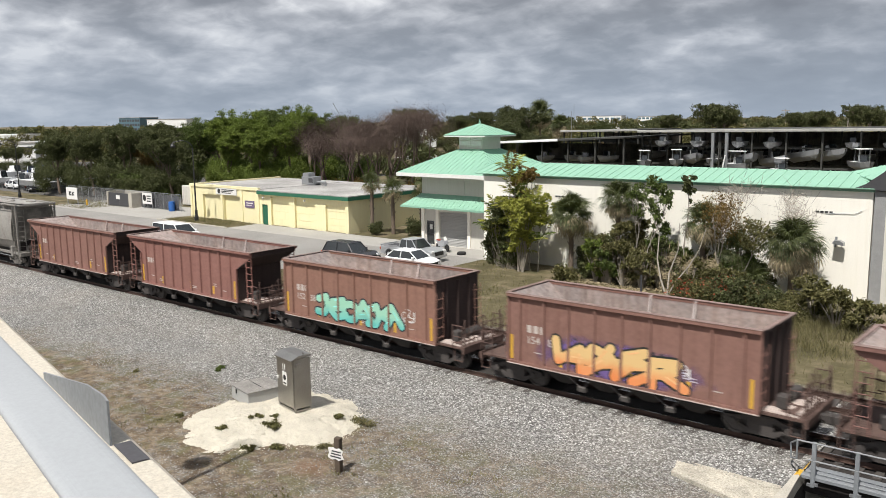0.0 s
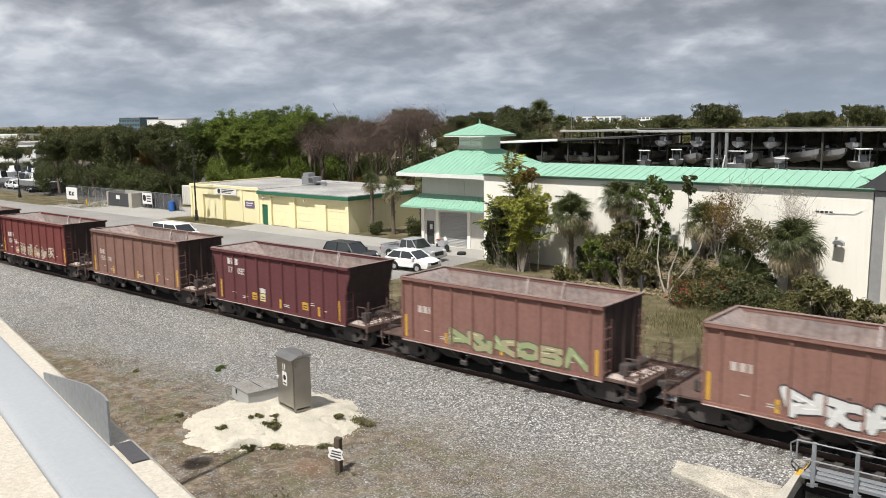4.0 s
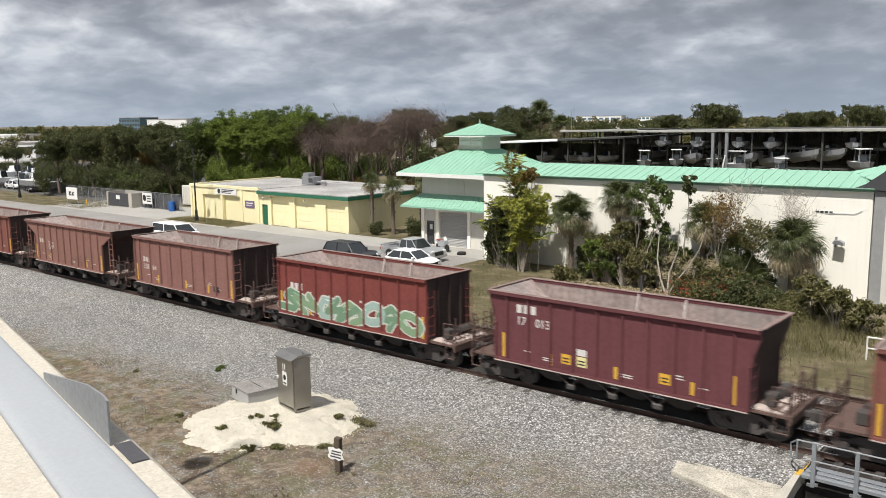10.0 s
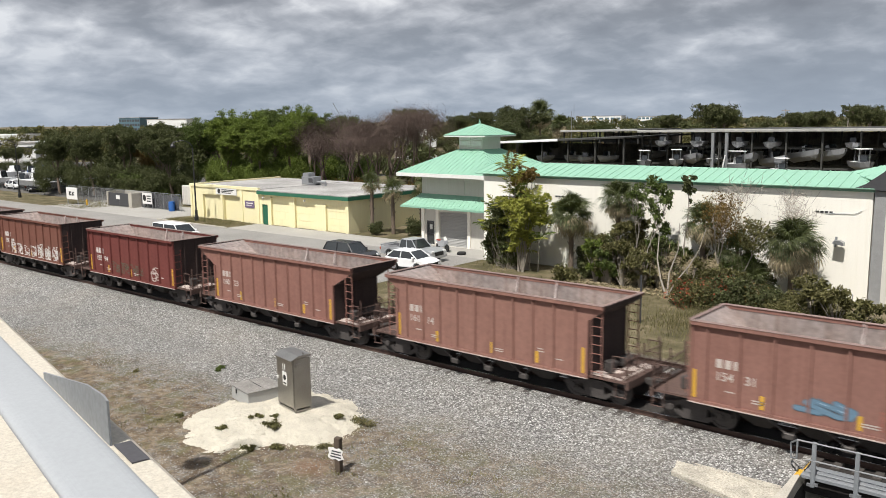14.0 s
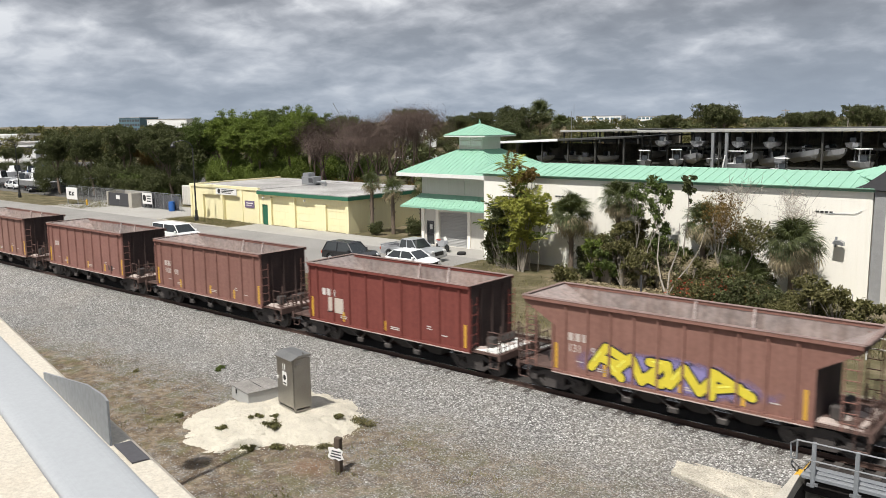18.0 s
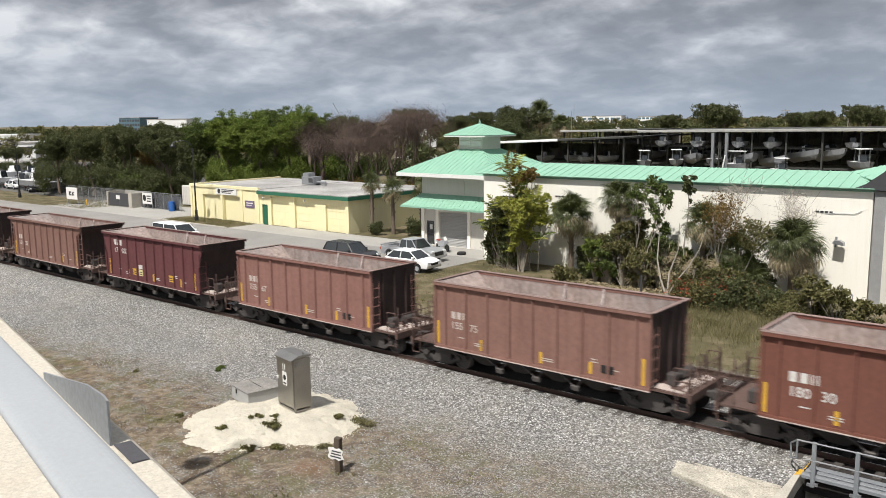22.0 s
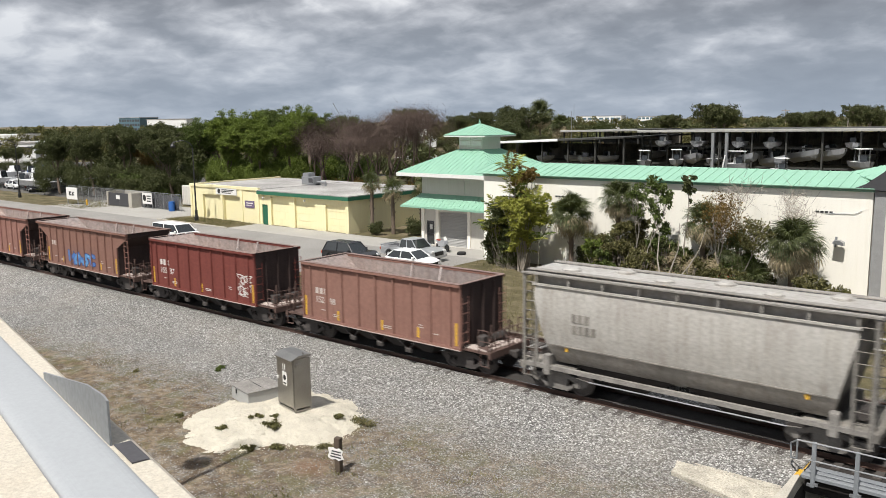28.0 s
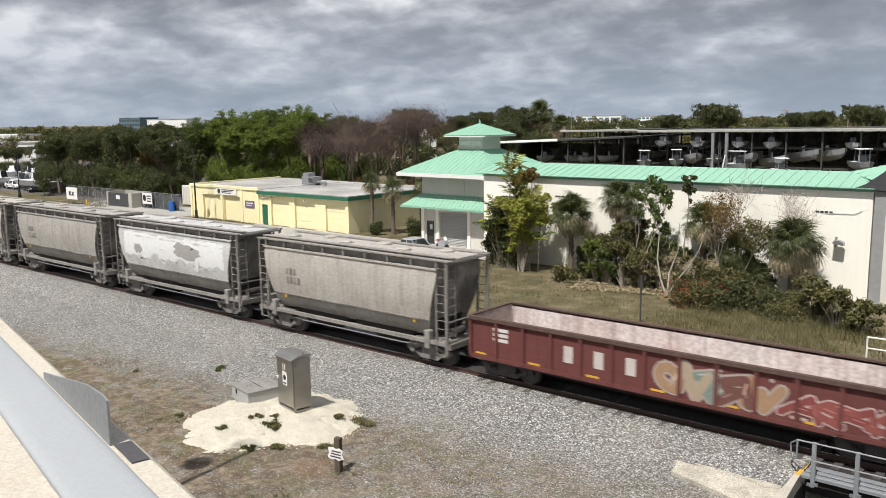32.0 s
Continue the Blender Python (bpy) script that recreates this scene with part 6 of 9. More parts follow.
def fan_frond(seed, reach, mat, droop=0.35):
    """A costapalmate fan leaf on its stalk, reaching along +x."""
    rnd = random.Random(seed)
    v, f = [], []
    stalk = reach * 0.55
    c = Vector((stalk, 0, stalk * 0.12))
    for w in (-0.02, 0.02):
        v += [(0, w, 0), (c.x, w, c.z)]
    f.append((0, 1, 3, 2))
    n = 30
    for i in range(n):
        a = radians(-135 + 270 * i / (n - 1)) + rnd.uniform(-0.05, 0.05)
        L = reach * 0.62 * (0.72 + 0.28 * math.cos(a * 0.6)) * rnd.uniform(0.9, 1.08)
        d = Vector((math.cos(a), math.sin(a), 0))
        s = Vector((-d.y, d.x, 0)) * L * 0.03
        m = c + d * L * 0.6 + Vector((0, 0, 0.03))
        e = c + d * L + Vector((0, 0, -droop * L * rnd.uniform(0.5, 1.2)))
        k = len(v)
        v += [tuple(c), tuple(m - s), tuple(e), tuple(m + s)]
        f.append((k, k + 1, k + 2, k + 3))
    return raw_mesh("frond", v, f, mat)


FRONDS = [fan_frond(i, 1.0, M_PALM) for i in range(3)]
DRY = [fan_frond(10 + i, 1.0, M_PALMDRY, 0.6) for i in range(2)]


def sabal(x, y, trunk_top, reach, seed, count=42, base=GZ, lean=0.0, skirt=10, group="palms by the warehouse wall", dry_boots=True):
    rnd = random.Random(seed)
    p = thing("palm_tree", "green fan palm with drooping dry lower fronds", "palm tree", (x, y, base), group=group)
    h = trunk_top - base
    s = Shape()
    pts = [(lean * (i / 6) ** 2, 0, h * i / 6) for i in range(7)]
    s.path(pts, 0.19, 8, 0.15)
    for i in range(16):
        z = h * (0.35 + 0.65 * i / 16)
        a = i * 2.4
        s.tube((lean * (z / h) ** 2 + 0.14 * math.cos(a), 0.14 * math.sin(a), z), (lean * (z / h) ** 2 + 0.3 * math.cos(a), 0.3 * math.sin(a), z + 0.22), 0.05, 4, 0.02)
    part("trunk", s, M_BARK, p, "rough palm trunk with old leaf stubs")
    for i in range(count + skirt):
        dry = i >= count
        el = rnd.uniform(-75, -35) if dry else 82 - 125 * (i / count) ** 1.0 + rnd.uniform(-20, 20)
        o = part("frond", rnd.choice(DRY if dry or (i > count * 0.86) else FRONDS), None, p)
        o.matrix_basis = pose(lean, 0, h, 0, -el, i * 137.5 + rnd.uniform(-15, 15)) @ pose(0, 0, 0, rnd.uniform(-35, 35)) @ Matrix.Diagonal((reach * rnd.uniform(0.85, 1.1),) * 3 + (1,))
    return p
broad = [tree("broadleaf_tree", "broad dark green tree", 11.0, 4.9, M_LEAF_DK, 11, 44000, 0.11, low=26, depth=4, clump=0.30, up=0.15), tree("broadleaf_tree", "broad green tree", 11.5, 4.8, M_LEAF, 12, 44000, 0.11, low=26, depth=4, clump=0.30, up=0.15), tree("broadleaf_tree", "tall green tree", 12.0, 4.4, M_LEAF, 13, 44000, 0.11, low=26, depth=4, clump=0.30, up=0.15)]
fresh = tree("broadleaf_tree", "tall fresh green tree", 12.0, 4.6, M_LEAF_LT, 16, 44000, 0.11, low=24, depth=4, clump=0.30, up=0.2)
brown_leaf = tree("broadleaf_tree", "tree with browning foliage", 9.5, 4.2, M_LEAF_BR, 14, 34000, 0.11, low=20, depth=4, clump=0.30, up=0.15)
bare = [bare_tree("bare_tree", "leafless brown tree", 11.5, 4.4, 21, twigs=44), bare_tree("bare_tree", "leafless brown tree", 12.0, 4.0, 22, twigs=44)]
rnd = random.Random(3)
for x, y, s in ((-128, 60, 0.85), (-121, 62, 0.88), (-114, 63, 0.93), (-108, 66, 0.98), (-135, 66, 0.85), (-126, 69, 0.92), (-117, 71, 0.96), (-146, 68, 0.8), (-103, 64, 0.8), (-186, 79, 0.55), (-178, 84, 0.6), (-194, 80, 0.5), (-200, 90, 0.6)):
    place(broad[0], x, y, GZ, s * rnd.uniform(0.93, 1.05), rnd.uniform(0, 360), "trees behind the yard", "dense dark green broadleaf tree")
for x, y, s in ((-108, 75, 0.95), (-102, 74, 1.0), (-96, 73, 0.98), (-118, 80, 1.0), (-112, 84, 1.05), (-104, 82, 1.08), (-97, 80, 1.1), (-91, 78, 1.0), (-125, 88, 1.0), (-94, 88, 1.05), (-88, 84, 1.0), (-90, 75, 0.95), (-93, 72, 0.85), (-99, 71, 0.8)):
    place(fresh if -104 < x < -87 and y < 81 else broad[1 + (int(x) % 2)], x, y, GZ, s * rnd.uniform(0.9, 1.08), rnd.uniform(0, 360), "trees behind the garage building", "full green broadleaf tree")
place(brown_leaf, -109, 64.5, GZ, 0.85, 30, "trees behind the yard", "broadleaf tree turning brown")
for x, y, s in ((-84, 75, 1.0), (-80, 76, 0.97), (-76, 75, 1.0), (-72, 76, 1.06), (-69, 77, 1.06), (-86, 82, 1.05), (-82, 83, 1.02), (-78, 82, 1.08), (-74, 84, 1.12), (-79, 71, 0.8), (-83, 71.5, 0.75), (-75.5, 71.5, 0.8), (-72, 72.5, 0.85)):
    place(bare[int(x) % 2], x, y, GZ, s * 0.86, rnd.uniform(0, 360), "leafless trees behind the garage building", "leafless brown tree with fine twigs")
for x, y, s in ((-66, 88, 0.9), (-62, 92, 0.8), (-70, 98, 0.95), (-58, 84, 0.65), (-75, 105, 1.15)):
    place(broad[0], x, y, GZ, s, rnd.uniform(0, 360), "trees beyond the warehouse", "dark green broadleaf tree")
drop_proto(*broad, fresh, brown_leaf, *bare)


def far_woods():
    """Distant crowns in belts up to the horizon; each belt is one joined object."""
    r_, f_ = STAND.to_3x3() @ Vector((1, 0, 0)), STAND.to_3x3() @ Vector((0, 0, -1))
    f_ = Vector((f_.x, f_.y, 0)).normalized()
    r_ = Vector((r_.x, r_.y, 0)).normalized()
    # paler olive leaves on every second belt stand in for distance haze
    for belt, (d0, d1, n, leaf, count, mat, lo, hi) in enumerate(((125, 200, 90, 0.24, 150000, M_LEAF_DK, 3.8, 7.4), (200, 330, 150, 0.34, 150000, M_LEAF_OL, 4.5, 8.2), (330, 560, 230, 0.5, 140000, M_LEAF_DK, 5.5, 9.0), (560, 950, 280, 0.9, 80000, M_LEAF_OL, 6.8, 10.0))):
        rng = random.Random(80 + belt)
        cl = []
        for i in range(n):
            d, w = rng.uniform(d0, d1), rng.uniform(-0.72, 0.72)
            p = f_ * d + r_ * d * w
            if p.y < 112 and -75 < p.x < 10:
                continue
            if p.y < 66 or (p.x < -133 and p.y < 90):
                continue
            h = rng.uniform(lo, hi) + (rng.uniform(1.0, 2.6) if rng.random() < 0.06 else 0)
            rad = rng.uniform(2.2, 4.6) * (1 + belt * 0.3)
            for q in range(11):
                a, u = rng.uniform(0, 6.28), rng.uniform(0.2, 1.05)
                cl.append((p.x + rad * u * math.cos(a), p.y + rad * u * math.sin(a), max(1.2, h - rad * (0.2 + 0.5 * u * u + rng.uniform(-0.1, 0.6))), rad * rng.uniform(0.2, 0.42), 0.75))
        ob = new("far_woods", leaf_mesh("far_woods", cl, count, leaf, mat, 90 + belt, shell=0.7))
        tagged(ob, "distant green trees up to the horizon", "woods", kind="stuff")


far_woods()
sabal(-29.7, 49.0, 3.55, 1.55, 31, 58, skirt=16)
sabal(-26.4, 49.5, 4.75, 1.35, 32, 46, skirt=10)
sabal(-20.4, 49.2, 3.6, 1.4, 33, 46, skirt=10)
sabal(-14.9, 48.8, 2.75, 1.75, 34, 60, skirt=16)
sabal(-18.2, 49.0, 2.1, 1.25, 35, 34)
sabal(-16.9, 48.4, 0.6, 1.3, 44, 26, skirt=4)

tall = tree("broadleaf_tree", "tall round-crowned distant tree", 14.0, 6.5, M_LEAF_DK, 15, 15000, 0.2, low=8, depth=4, clump=0.30, up=0.15)
for px, dist, s in ((0.333, 215, 1.02), (0.346, 225, 0.95), (0.505, 230, 0.98), (0.522, 238, 0.9), (0.45, 262, 0.88), (0.43, 255, 0.85), (0.272, 300, 0.84), (0.05, 300, 0.98), (0.018, 320, 0.9), (-0.035, 240, 1.02), (-0.02, 250, 0.9), (0.085, 330, 0.82)):
    f_ = STAND.to_3x3() @ Vector((0, 0, -1))
    r_ = STAND.to_3x3() @ Vector((1, 0, 0))
    p = Vector((f_.x, f_.y, 0)).normalized() * dist + Vector((r_.x, r_.y, 0)).normalized() * dist * px
    place(tall, p.x, p.y, GZ, s, px * 4000, "tall distant trees", "tall round-crowned dark green distant tree")
drop_proto(tall)

# ---- the footbridge under the camera ----
def footbridge():
    g = thing("footbridge", "cream concrete footbridge parapet with a satin metal handrail", "footbridge", (0, 0, 0), -12.24, kind="structure")
    part("deck", Shape().box(-9, 3, -1.6, 0.1, 8.25, 8.5), M_CONC, g, "concrete bridge deck")
    part("parapet", Shape().prism([(0.10, 8.25), (0.645, 8.25), (0.645, 9.36), (0.63, 9.372), (0.115, 9.372), (0.10, 9.36)], -9, 3, "x"), M_PARAPET, g, "cream-coated concrete parapet, rain-streaked")
    for u in (-7.5, 1.5):
        part("pier", Shape().chamfer(u - 0.4, u + 0.4, -1.2, -0.4, GZ - 0.2, 8.25, 0.05), M_CONC, g)
    part("handrail", Shape().prism([(0.2795 + 0.0505 * math.copysign(abs(math.cos(a)) ** 0.45, math.cos(a)), 9.727 + 0.011 * math.copysign(abs(math.sin(a)) ** 0.7, math.sin(a))) for a in (2 * math.pi * i / 32 for i in range(32))], -9, 3, "x"), M_ALU, g, "wide flat satin grey handrail", smooth=False)
    for u in (-3.6, -0.3, 2.4):
        part("rail_post", Shape().tube((u, 0.2795, 9.372), (u, 0.2795, 9.718), 0.022, 10), M_ALU, g)
    part("guard_plate", Shape().prism([(-2.95, 9.372), (-2.203, 9.372), (-2.205, 9.497), (-2.24, 9.503), (-2.40, 9.492), (-2.95, 9.396)], 0.574, 0.580, "y"), M_DULLSTEEL, g, "bent galvanised guard plate")
    # thin dark slab added where a dark patch lies beside the guard plate
    part("rubber_pad", Shape().chamfer(-2.198, -2.046, 0.582, 0.627, 9.3725, 9.377, 0.001), M_DARKPATCH, g, "thin dark patch on the parapet")
    part("drain_slot", Shape().prism([(-2.14, 0.455), (-1.95, 0.478), (-1.93, 0.462), (-2.13, 0.445)], 9.373, 9.3745, "z"), M_BLACK, g)


footbridge()


# ---- foreground ground things ----
def mound_height(x, y):
    dx, dy = x + 23.6, y - 18.3
    a = math.atan2(dy, dx)
    r = math.hypot(dx, dy) / (3.05 + 0.28 * math.sin(3 * a + 0.7) + 0.2 * math.sin(5 * a + 2) + 0.45 * noise.noise(Vector((x * 1.9, y * 1.9, 5))) + 0.2 * noise.noise(Vector((x * 6, y * 6, 7))))
    if r >= 1.12:
        return None
    b = 0.5 * max(0.0, 1 - r * r) ** 0.8 - 0.25 * max(0.0, r - 1)
    return GZ + 0.006 + min(b, 0.42) + 0.13 * noise.noise(Vector((x * 1.6, y * 1.6, 0))) * max(0.0, 1 - r) + 0.04 * noise.noise(Vector((x * 7, y * 7, 3))) * max(0.0, 1 - r)


def mound():
    v, f, idx = [], [], {}
    n = 130
    for i in range(n):
        for j in range(n):
            x, y = -27.4 + 7.6 * i / (n - 1), 14.5 + 7.6 * j / (n - 1)
            z = mound_height(x, y)
            if z is not None:
                idx[i, j] = len(v)
                v.append((x, y, z))
    for (i, j) in list(idx):
        q = [(i, j), (i + 1, j), (i + 1, j + 1), (i, j + 1)]
        if all(k in idx for k in q):
            f.append(tuple(idx[k] for k in q))
    ob = new("limestone_mound", raw_mesh("limestone_mound", v, f, M_LIME, True))
    tagged(ob, "low mound of white crushed limestone", "mound", kind="structure")


mound()


def cabinet():
    z = -0.19
    c = thing("signal_cabinet", "upright stainless steel equipment cabinet on legs", "cabinet", (-23.0, 18.75, z), -10)
    w, d, h = 0.60, 0.36, 2.06
    part("body", Shape().chamfer(-w, w, -d + 0.03, d, 0.16, h - 0.06, 0.012), M_STEEL, c, "brushed steel casing")
    door = part("door", Shape().chamfer(-w + 0.03, w - 0.03, -d, -d + 0.026, 0.2, h - 0.14, 0.008), M_STEEL, c, "brushed steel door")
    part("door_handle", Shape().chamfer(-w + 0.07, -w + 0.16, -d - 0.05, -d - 0.002, 1.12, 1.22, 0.01), M_WHITEP, door)
    s = part("warning_sign", Shape().box(-0.16, 0.14, -d - 0.008, -d - 0.002, 0.95, 1.45), M_WHITEP, door, "white warning sticker")
    part("warning_symbol", Shape().lathe([(0.10, 0), (0.10, 0.004), (0.07, 0.005)], 16, (-0.01, -d - 0.0135, 1.24), "y"), M_BLACK, s)
    part("warning_bar", Shape().box(-0.12, 0.10, -d - 0.012, -d - 0.009, 1.0, 1.06), M_BLACK, s)
    part("number_strip", Shape().box(-0.13, -0.08, -d - 0.006, -d - 0.002, 1.52, 1.74), M_WHITEP, door, "pale numeral strip")
    part("number_strip", Shape().box(0.0, 0.05, -d - 0.006, -d - 0.002, 1.52, 1.74), M_WHITEP, door, "pale numeral strip")
    part("hood", Shape().prism([(-d - 0.08, h - 0.13), (-d - 0.08, h - 0.08), (-0.12, h + 0.06), (d + 0.02, h + 0.06), (d + 0.02, h - 0.0), (-d + 0.03, h - 0.05), (-d - 0.06, h - 0.13)], -w - 0.03, w + 0.03, "x"), M_STEEL, c, "sloped rain hood")
    part("lifting_eye", Shape().lathe([(0.05, -0.01), (0.05, 0.01)], 10, (w - 0.05, 0.1, h + 0.1), "y"), M_STEEL, c)
    for x in (-w + 0.05, w - 0.05):
        for y in (-d + 0.08, d - 0.05):
            part("leg", Shape().box(x - 0.035, x + 0.035, y - 0.035, y + 0.035, -0.12, 0.16), M_STEEL, c)
    part("base_rail", Shape().box(-w, w, -d + 0.05, -d + 0.1, 0.04, 0.11).box(w - 0.06, w, -d + 0.1, d, 0.04, 0.11), M_STEEL, c)
    part("latch", Shape().chamfer(w + 0.002, w + 0.05, -0.25, -0.05, h - 0.35, h - 0.22, 0.01), M_STEEL, c)
    for z2 in (0.45, 1.2, 1.75):
        part("hinge", Shape().tube((w - 0.02, -d - 0.012, z2), (w - 0.02, -d - 0.012, z2 + 0.1), 0.014, 6), M_STEEL, door)
    b = thing("ground_box", "low galvanised steel pull box with a hinged lid", "utility box", (-25.2, 18.75, -0.3), -12)
    part("body", Shape().chamfer(-0.72, 0.72, -0.72, 0.72, 0.0, 0.52, 0.015), M_SHUTTER, b)
    lid = part("lid", Shape().chamfer(-0.76, 0.76, -0.76, 0.0, 0.522, 0.55, 0.008), M_HFRAME, b, "hinged steel lid leaf")
    part("lid", Shape().chamfer(-0.76, 0.76, 0.012, 0.76, 0.522, 0.55, 0.008), M_HFRAME, b, "hinged steel lid leaf")
    part("hasp", Shape().chamfer(-0.3, -0.24, -0.76, -0.722, 0.3, 0.46, 0.006), M_BLACK, b)
    part("lid_handle", Shape().tube((-0.3, -0.02, 0.57), (0.35, -0.02, 0.57), 0.012, 6), M_BLACK, lid)


cabinet()


def marker_post():
    p = thing("marker_post", "short weathered timber post with a bent white sign plate", "marker post", (-18.3, 16.55, GZ), 8)
    part("post", Shape().chamfer(-0.11, 0.11, -0.09, 0.09, -0.1, 1.12, 0.02), M_WOOD, p, "dark weathered timber")
    s = part("sign_plate", Shape().prism([(-0.3, 0.45), (-0.33, 0.52), (-0.27, 0.6), (-0.31, 0.78), (-0.1, 0.82), (0.0, 0.78), (0.12, 0.83), (0.27, 0.76), (0.24, 0.62), (0.3, 0.5), (0.1, 0.42), (-0.02, 0.46), (-0.15, 0.41)], -0.125, -0.11, "y"), M_WHITEP, p, "bent white metal plate with dark lettering")
    for i in range(3):
        part("lettering_bar", Shape().box(-0.22 + 0.03 * i, 0.2, -0.130, -0.126, 0.5 + i * 0.09, 0.545 + i * 0.09), M_DARK, s)


marker_post()

# concrete slab by the channel and its abutment
slab = thing("abutment", "pale weathered concrete slab and wing wall at the channel", "abutment", (0, 0, 0), kind="structure")
part("slab", Shape().prism([(-10.3, 24.02), (-10.36, 23.6), (-10.2, 23.1), (-10.14, 22.7), (-9.5, 22.5), (-8.8, 22.3), (-7.6, 21.9), (-7.06, 22.2), (-7.1, 24.12), (-7.5, 24.28), (-8.0, 24.2), (-8.4, 24.25), (-8.75, 24.12), (-9.2, 24.16), (-9.55, 24.06), (-9.9, 24.12)], GZ - 0.3, -0.47, "z"), M_SLAB, slab, "chipped concrete slab")
part("rough_crust", Shape().prism([(-10.0, 23.7), (-9.4, 23.5), (-8.3, 23.55), (-7.5, 23.3), (-7.16, 23.5), (-7.2, 24.0), (-8.0, 24.05), (-9.0, 23.98), (-9.7, 23.95)], -0.48, -0.445, "z"), M_SLAB, slab, "rough mortar crust")
part("wing_wall", Shape().prism([(-7.09, 25.35), (-7.0, 23.95), (-6.95, 22.27), (-6.9, 20.0), (-6.53, 20.0), (-6.67, 22.46), (-6.83, 24.05), (-6.89, 25.43)], -0.62, -0.22, "z"), M_CONC, slab, "concrete wing wall")
# near-black lower wall: the darkness below the deck is put into its colour
part("wall_face", Shape().prism([(-7.03, 25.3), (-6.93, 22.3), (-6.88, 20.05), (-6.57, 20.05), (-6.71, 22.5), (-6.92, 25.35)], -3.0, -0.621, "z"), M_UNDER, slab, "channel wall below the deck, dark shade put into its colour")
part("yellow_edge", Shape().prism([(-7.07, 25.33), (-7.0, 24.36), (-6.99, 24.15), (-6.89, 24.25), (-6.845, 24.15), (-6.875, 24.94), (-6.895, 25.4)], -0.225, -0.214, "z"), M_YELLOW, slab, "worn yellow edge paint")

# steel walkway over the channel
wk = thing("walkway", "galvanised steel walkway with post-and-rail handrail", "walkway", (0, 0, 0))
part("deck_frame", Shape().box(-6.8, 5.3, 24.16, 24.2, -0.25, -0.16).box(-6.8, 5.3, 24.98, 25.02, -0.25, -0.16).box(-6.8, -6.75, 24.19, 24.99, -0.25, -0.2), M_DULLSTEEL, wk)
for i in range(3):
    y = 24.21 + i * 0.262
    part("deck_plank", Shape().chamfer(-6.82 + 0.03 * i, 5.3, y, y + 0.215, -0.2, -0.15, 0.01), M_DULLSTEEL, wk, "ribbed grey steel plank")
for i in range(10):
    x = -6.46 + i * 1.15
    q = part("rail_post", Shape().chamfer(x - 0.06, x + 0.06, 24.08, 24.155, -0.45, 0.92, 0.01), M_DULLSTEEL, wk)
    part("bolt_plate", Shape().box(x - 0.15, x - 0.05, 24.05, 24.12, -0.42, -0.34), M_GALV, q)
    part("bolt_plate", Shape().box(x + 0.05, x + 0.15, 24.05, 24.12, -0.38, -0.30), M_GALV, q)
for z in (0.89, 0.36):
    part("hand_rail", Shape().tube((-6.93 if z > 0.5 else -6.62, 24.1, z), (5.3, 24.1, z + 0.04), 0.026, 8), M_GALV, wk)
part("end_loop", Shape().path([(-6.93, 24.1, 0.89), (-7.26, 24.6, 0.56), (-7.24, 24.62, 0.1), (-6.95, 24.15, 0.3), (-6.93, 24.1, 0.89)], 0.028, 7), M_DULLSTEEL, wk)

# tall lamp beside the bridge; its shadow lies across the soil before the mound
lm = thing("tall_street_lamp", "tall dark street lamp with a curved arm beside the footbridge", "street lamp", (-20.2, 4.4, GZ))
part("pole", Shape().tube((0, 0, 0), (0, 0, 20.4), 0.13, 10, 0.08), M_BLACK, lm)
part("arm", Shape().path([(0, 0, 19.6), (-0.25, 0, 20.5), (-0.6, 0, 20.1), (-0.75, 0, 18.8), (-0.8, 0, 17.3)], 0.05, 7, 0.04), M_BLACK, lm)
part("lantern", Shape().lathe([(0.08, 0.6), (0.3, 0.4), (0.5, 0.0), (0.42, -0.2), (0.1, -0.28)], 14, (-0.8, 0, 16.8)), M_BLACK, lm)

# second track beyond, mostly hidden by the train
t2 = thing("second_track", "second railway track with rusty rails behind the first", "railway track", (0, TRACK_Y + 4.6, 0), kind="structure")
for side in (-1, 1):
    part("rail", Shape().prism([(side * 0.755 + a, b - 0.05) for a, b in RAILPROF], -820, 820, "x"), M_RAIL, t2)
ties2 = Shape()
for i in range(-230, 90):
    ties2.box(i * 0.56 - 0.13, i * 0.56 + 0.13, -1.36, 1.36, -0.34, -0.221)
tagged(part("ties_of_second_track", ties2, M_TIE, t2), kind="stuff")
b2 = Shape()
for xa, xb in ((-820, HOLE[0]), (HOLE[1], 820)):
    b2.prism([(TRACK_Y + 3.402, GZ + 0.006), (TRACK_Y + 3.403, -0.26), (TRACK_Y + 6.4, -0.26), (TRACK_Y + 7.2, GZ + 0.006)], xa, xb, "x")
solid("ballast_2", b2, M_GROUND, "bed of crushed grey limestone ballast under the second track", "ballast", kind="structure")
solid("rail_bridge_deck_2", Shape().box(HOLE[0] - 0.3, HOLE[1] + 0.3, TRACK_Y + 2.7, TRACK_Y + 6.3, -0.9, -0.28), M_UNDER, "dark steel deck of the second short rail bridge", "bridge deck", kind="structure")
gr = thing("bridge_railing", "short white pipe railing by the channel", "railing", (-8.6, 39.3, GZ))
for x in (0.0, 1.4, 2.8, 4.2):
    part("post", Shape().tube((x, 0, 0), (x, 0, 1.05), 0.04, 7), M_WHITEP, gr)
part("top_rail", Shape().tube((0, 0, 1.05), (4.2, 0, 1.05), 0.04, 7), M_WHITEP, gr)
part("mid_rail", Shape().tube((0, 0, 0.55), (4.2, 0, 0.55), 0.035, 7), M_WHITEP, gr)
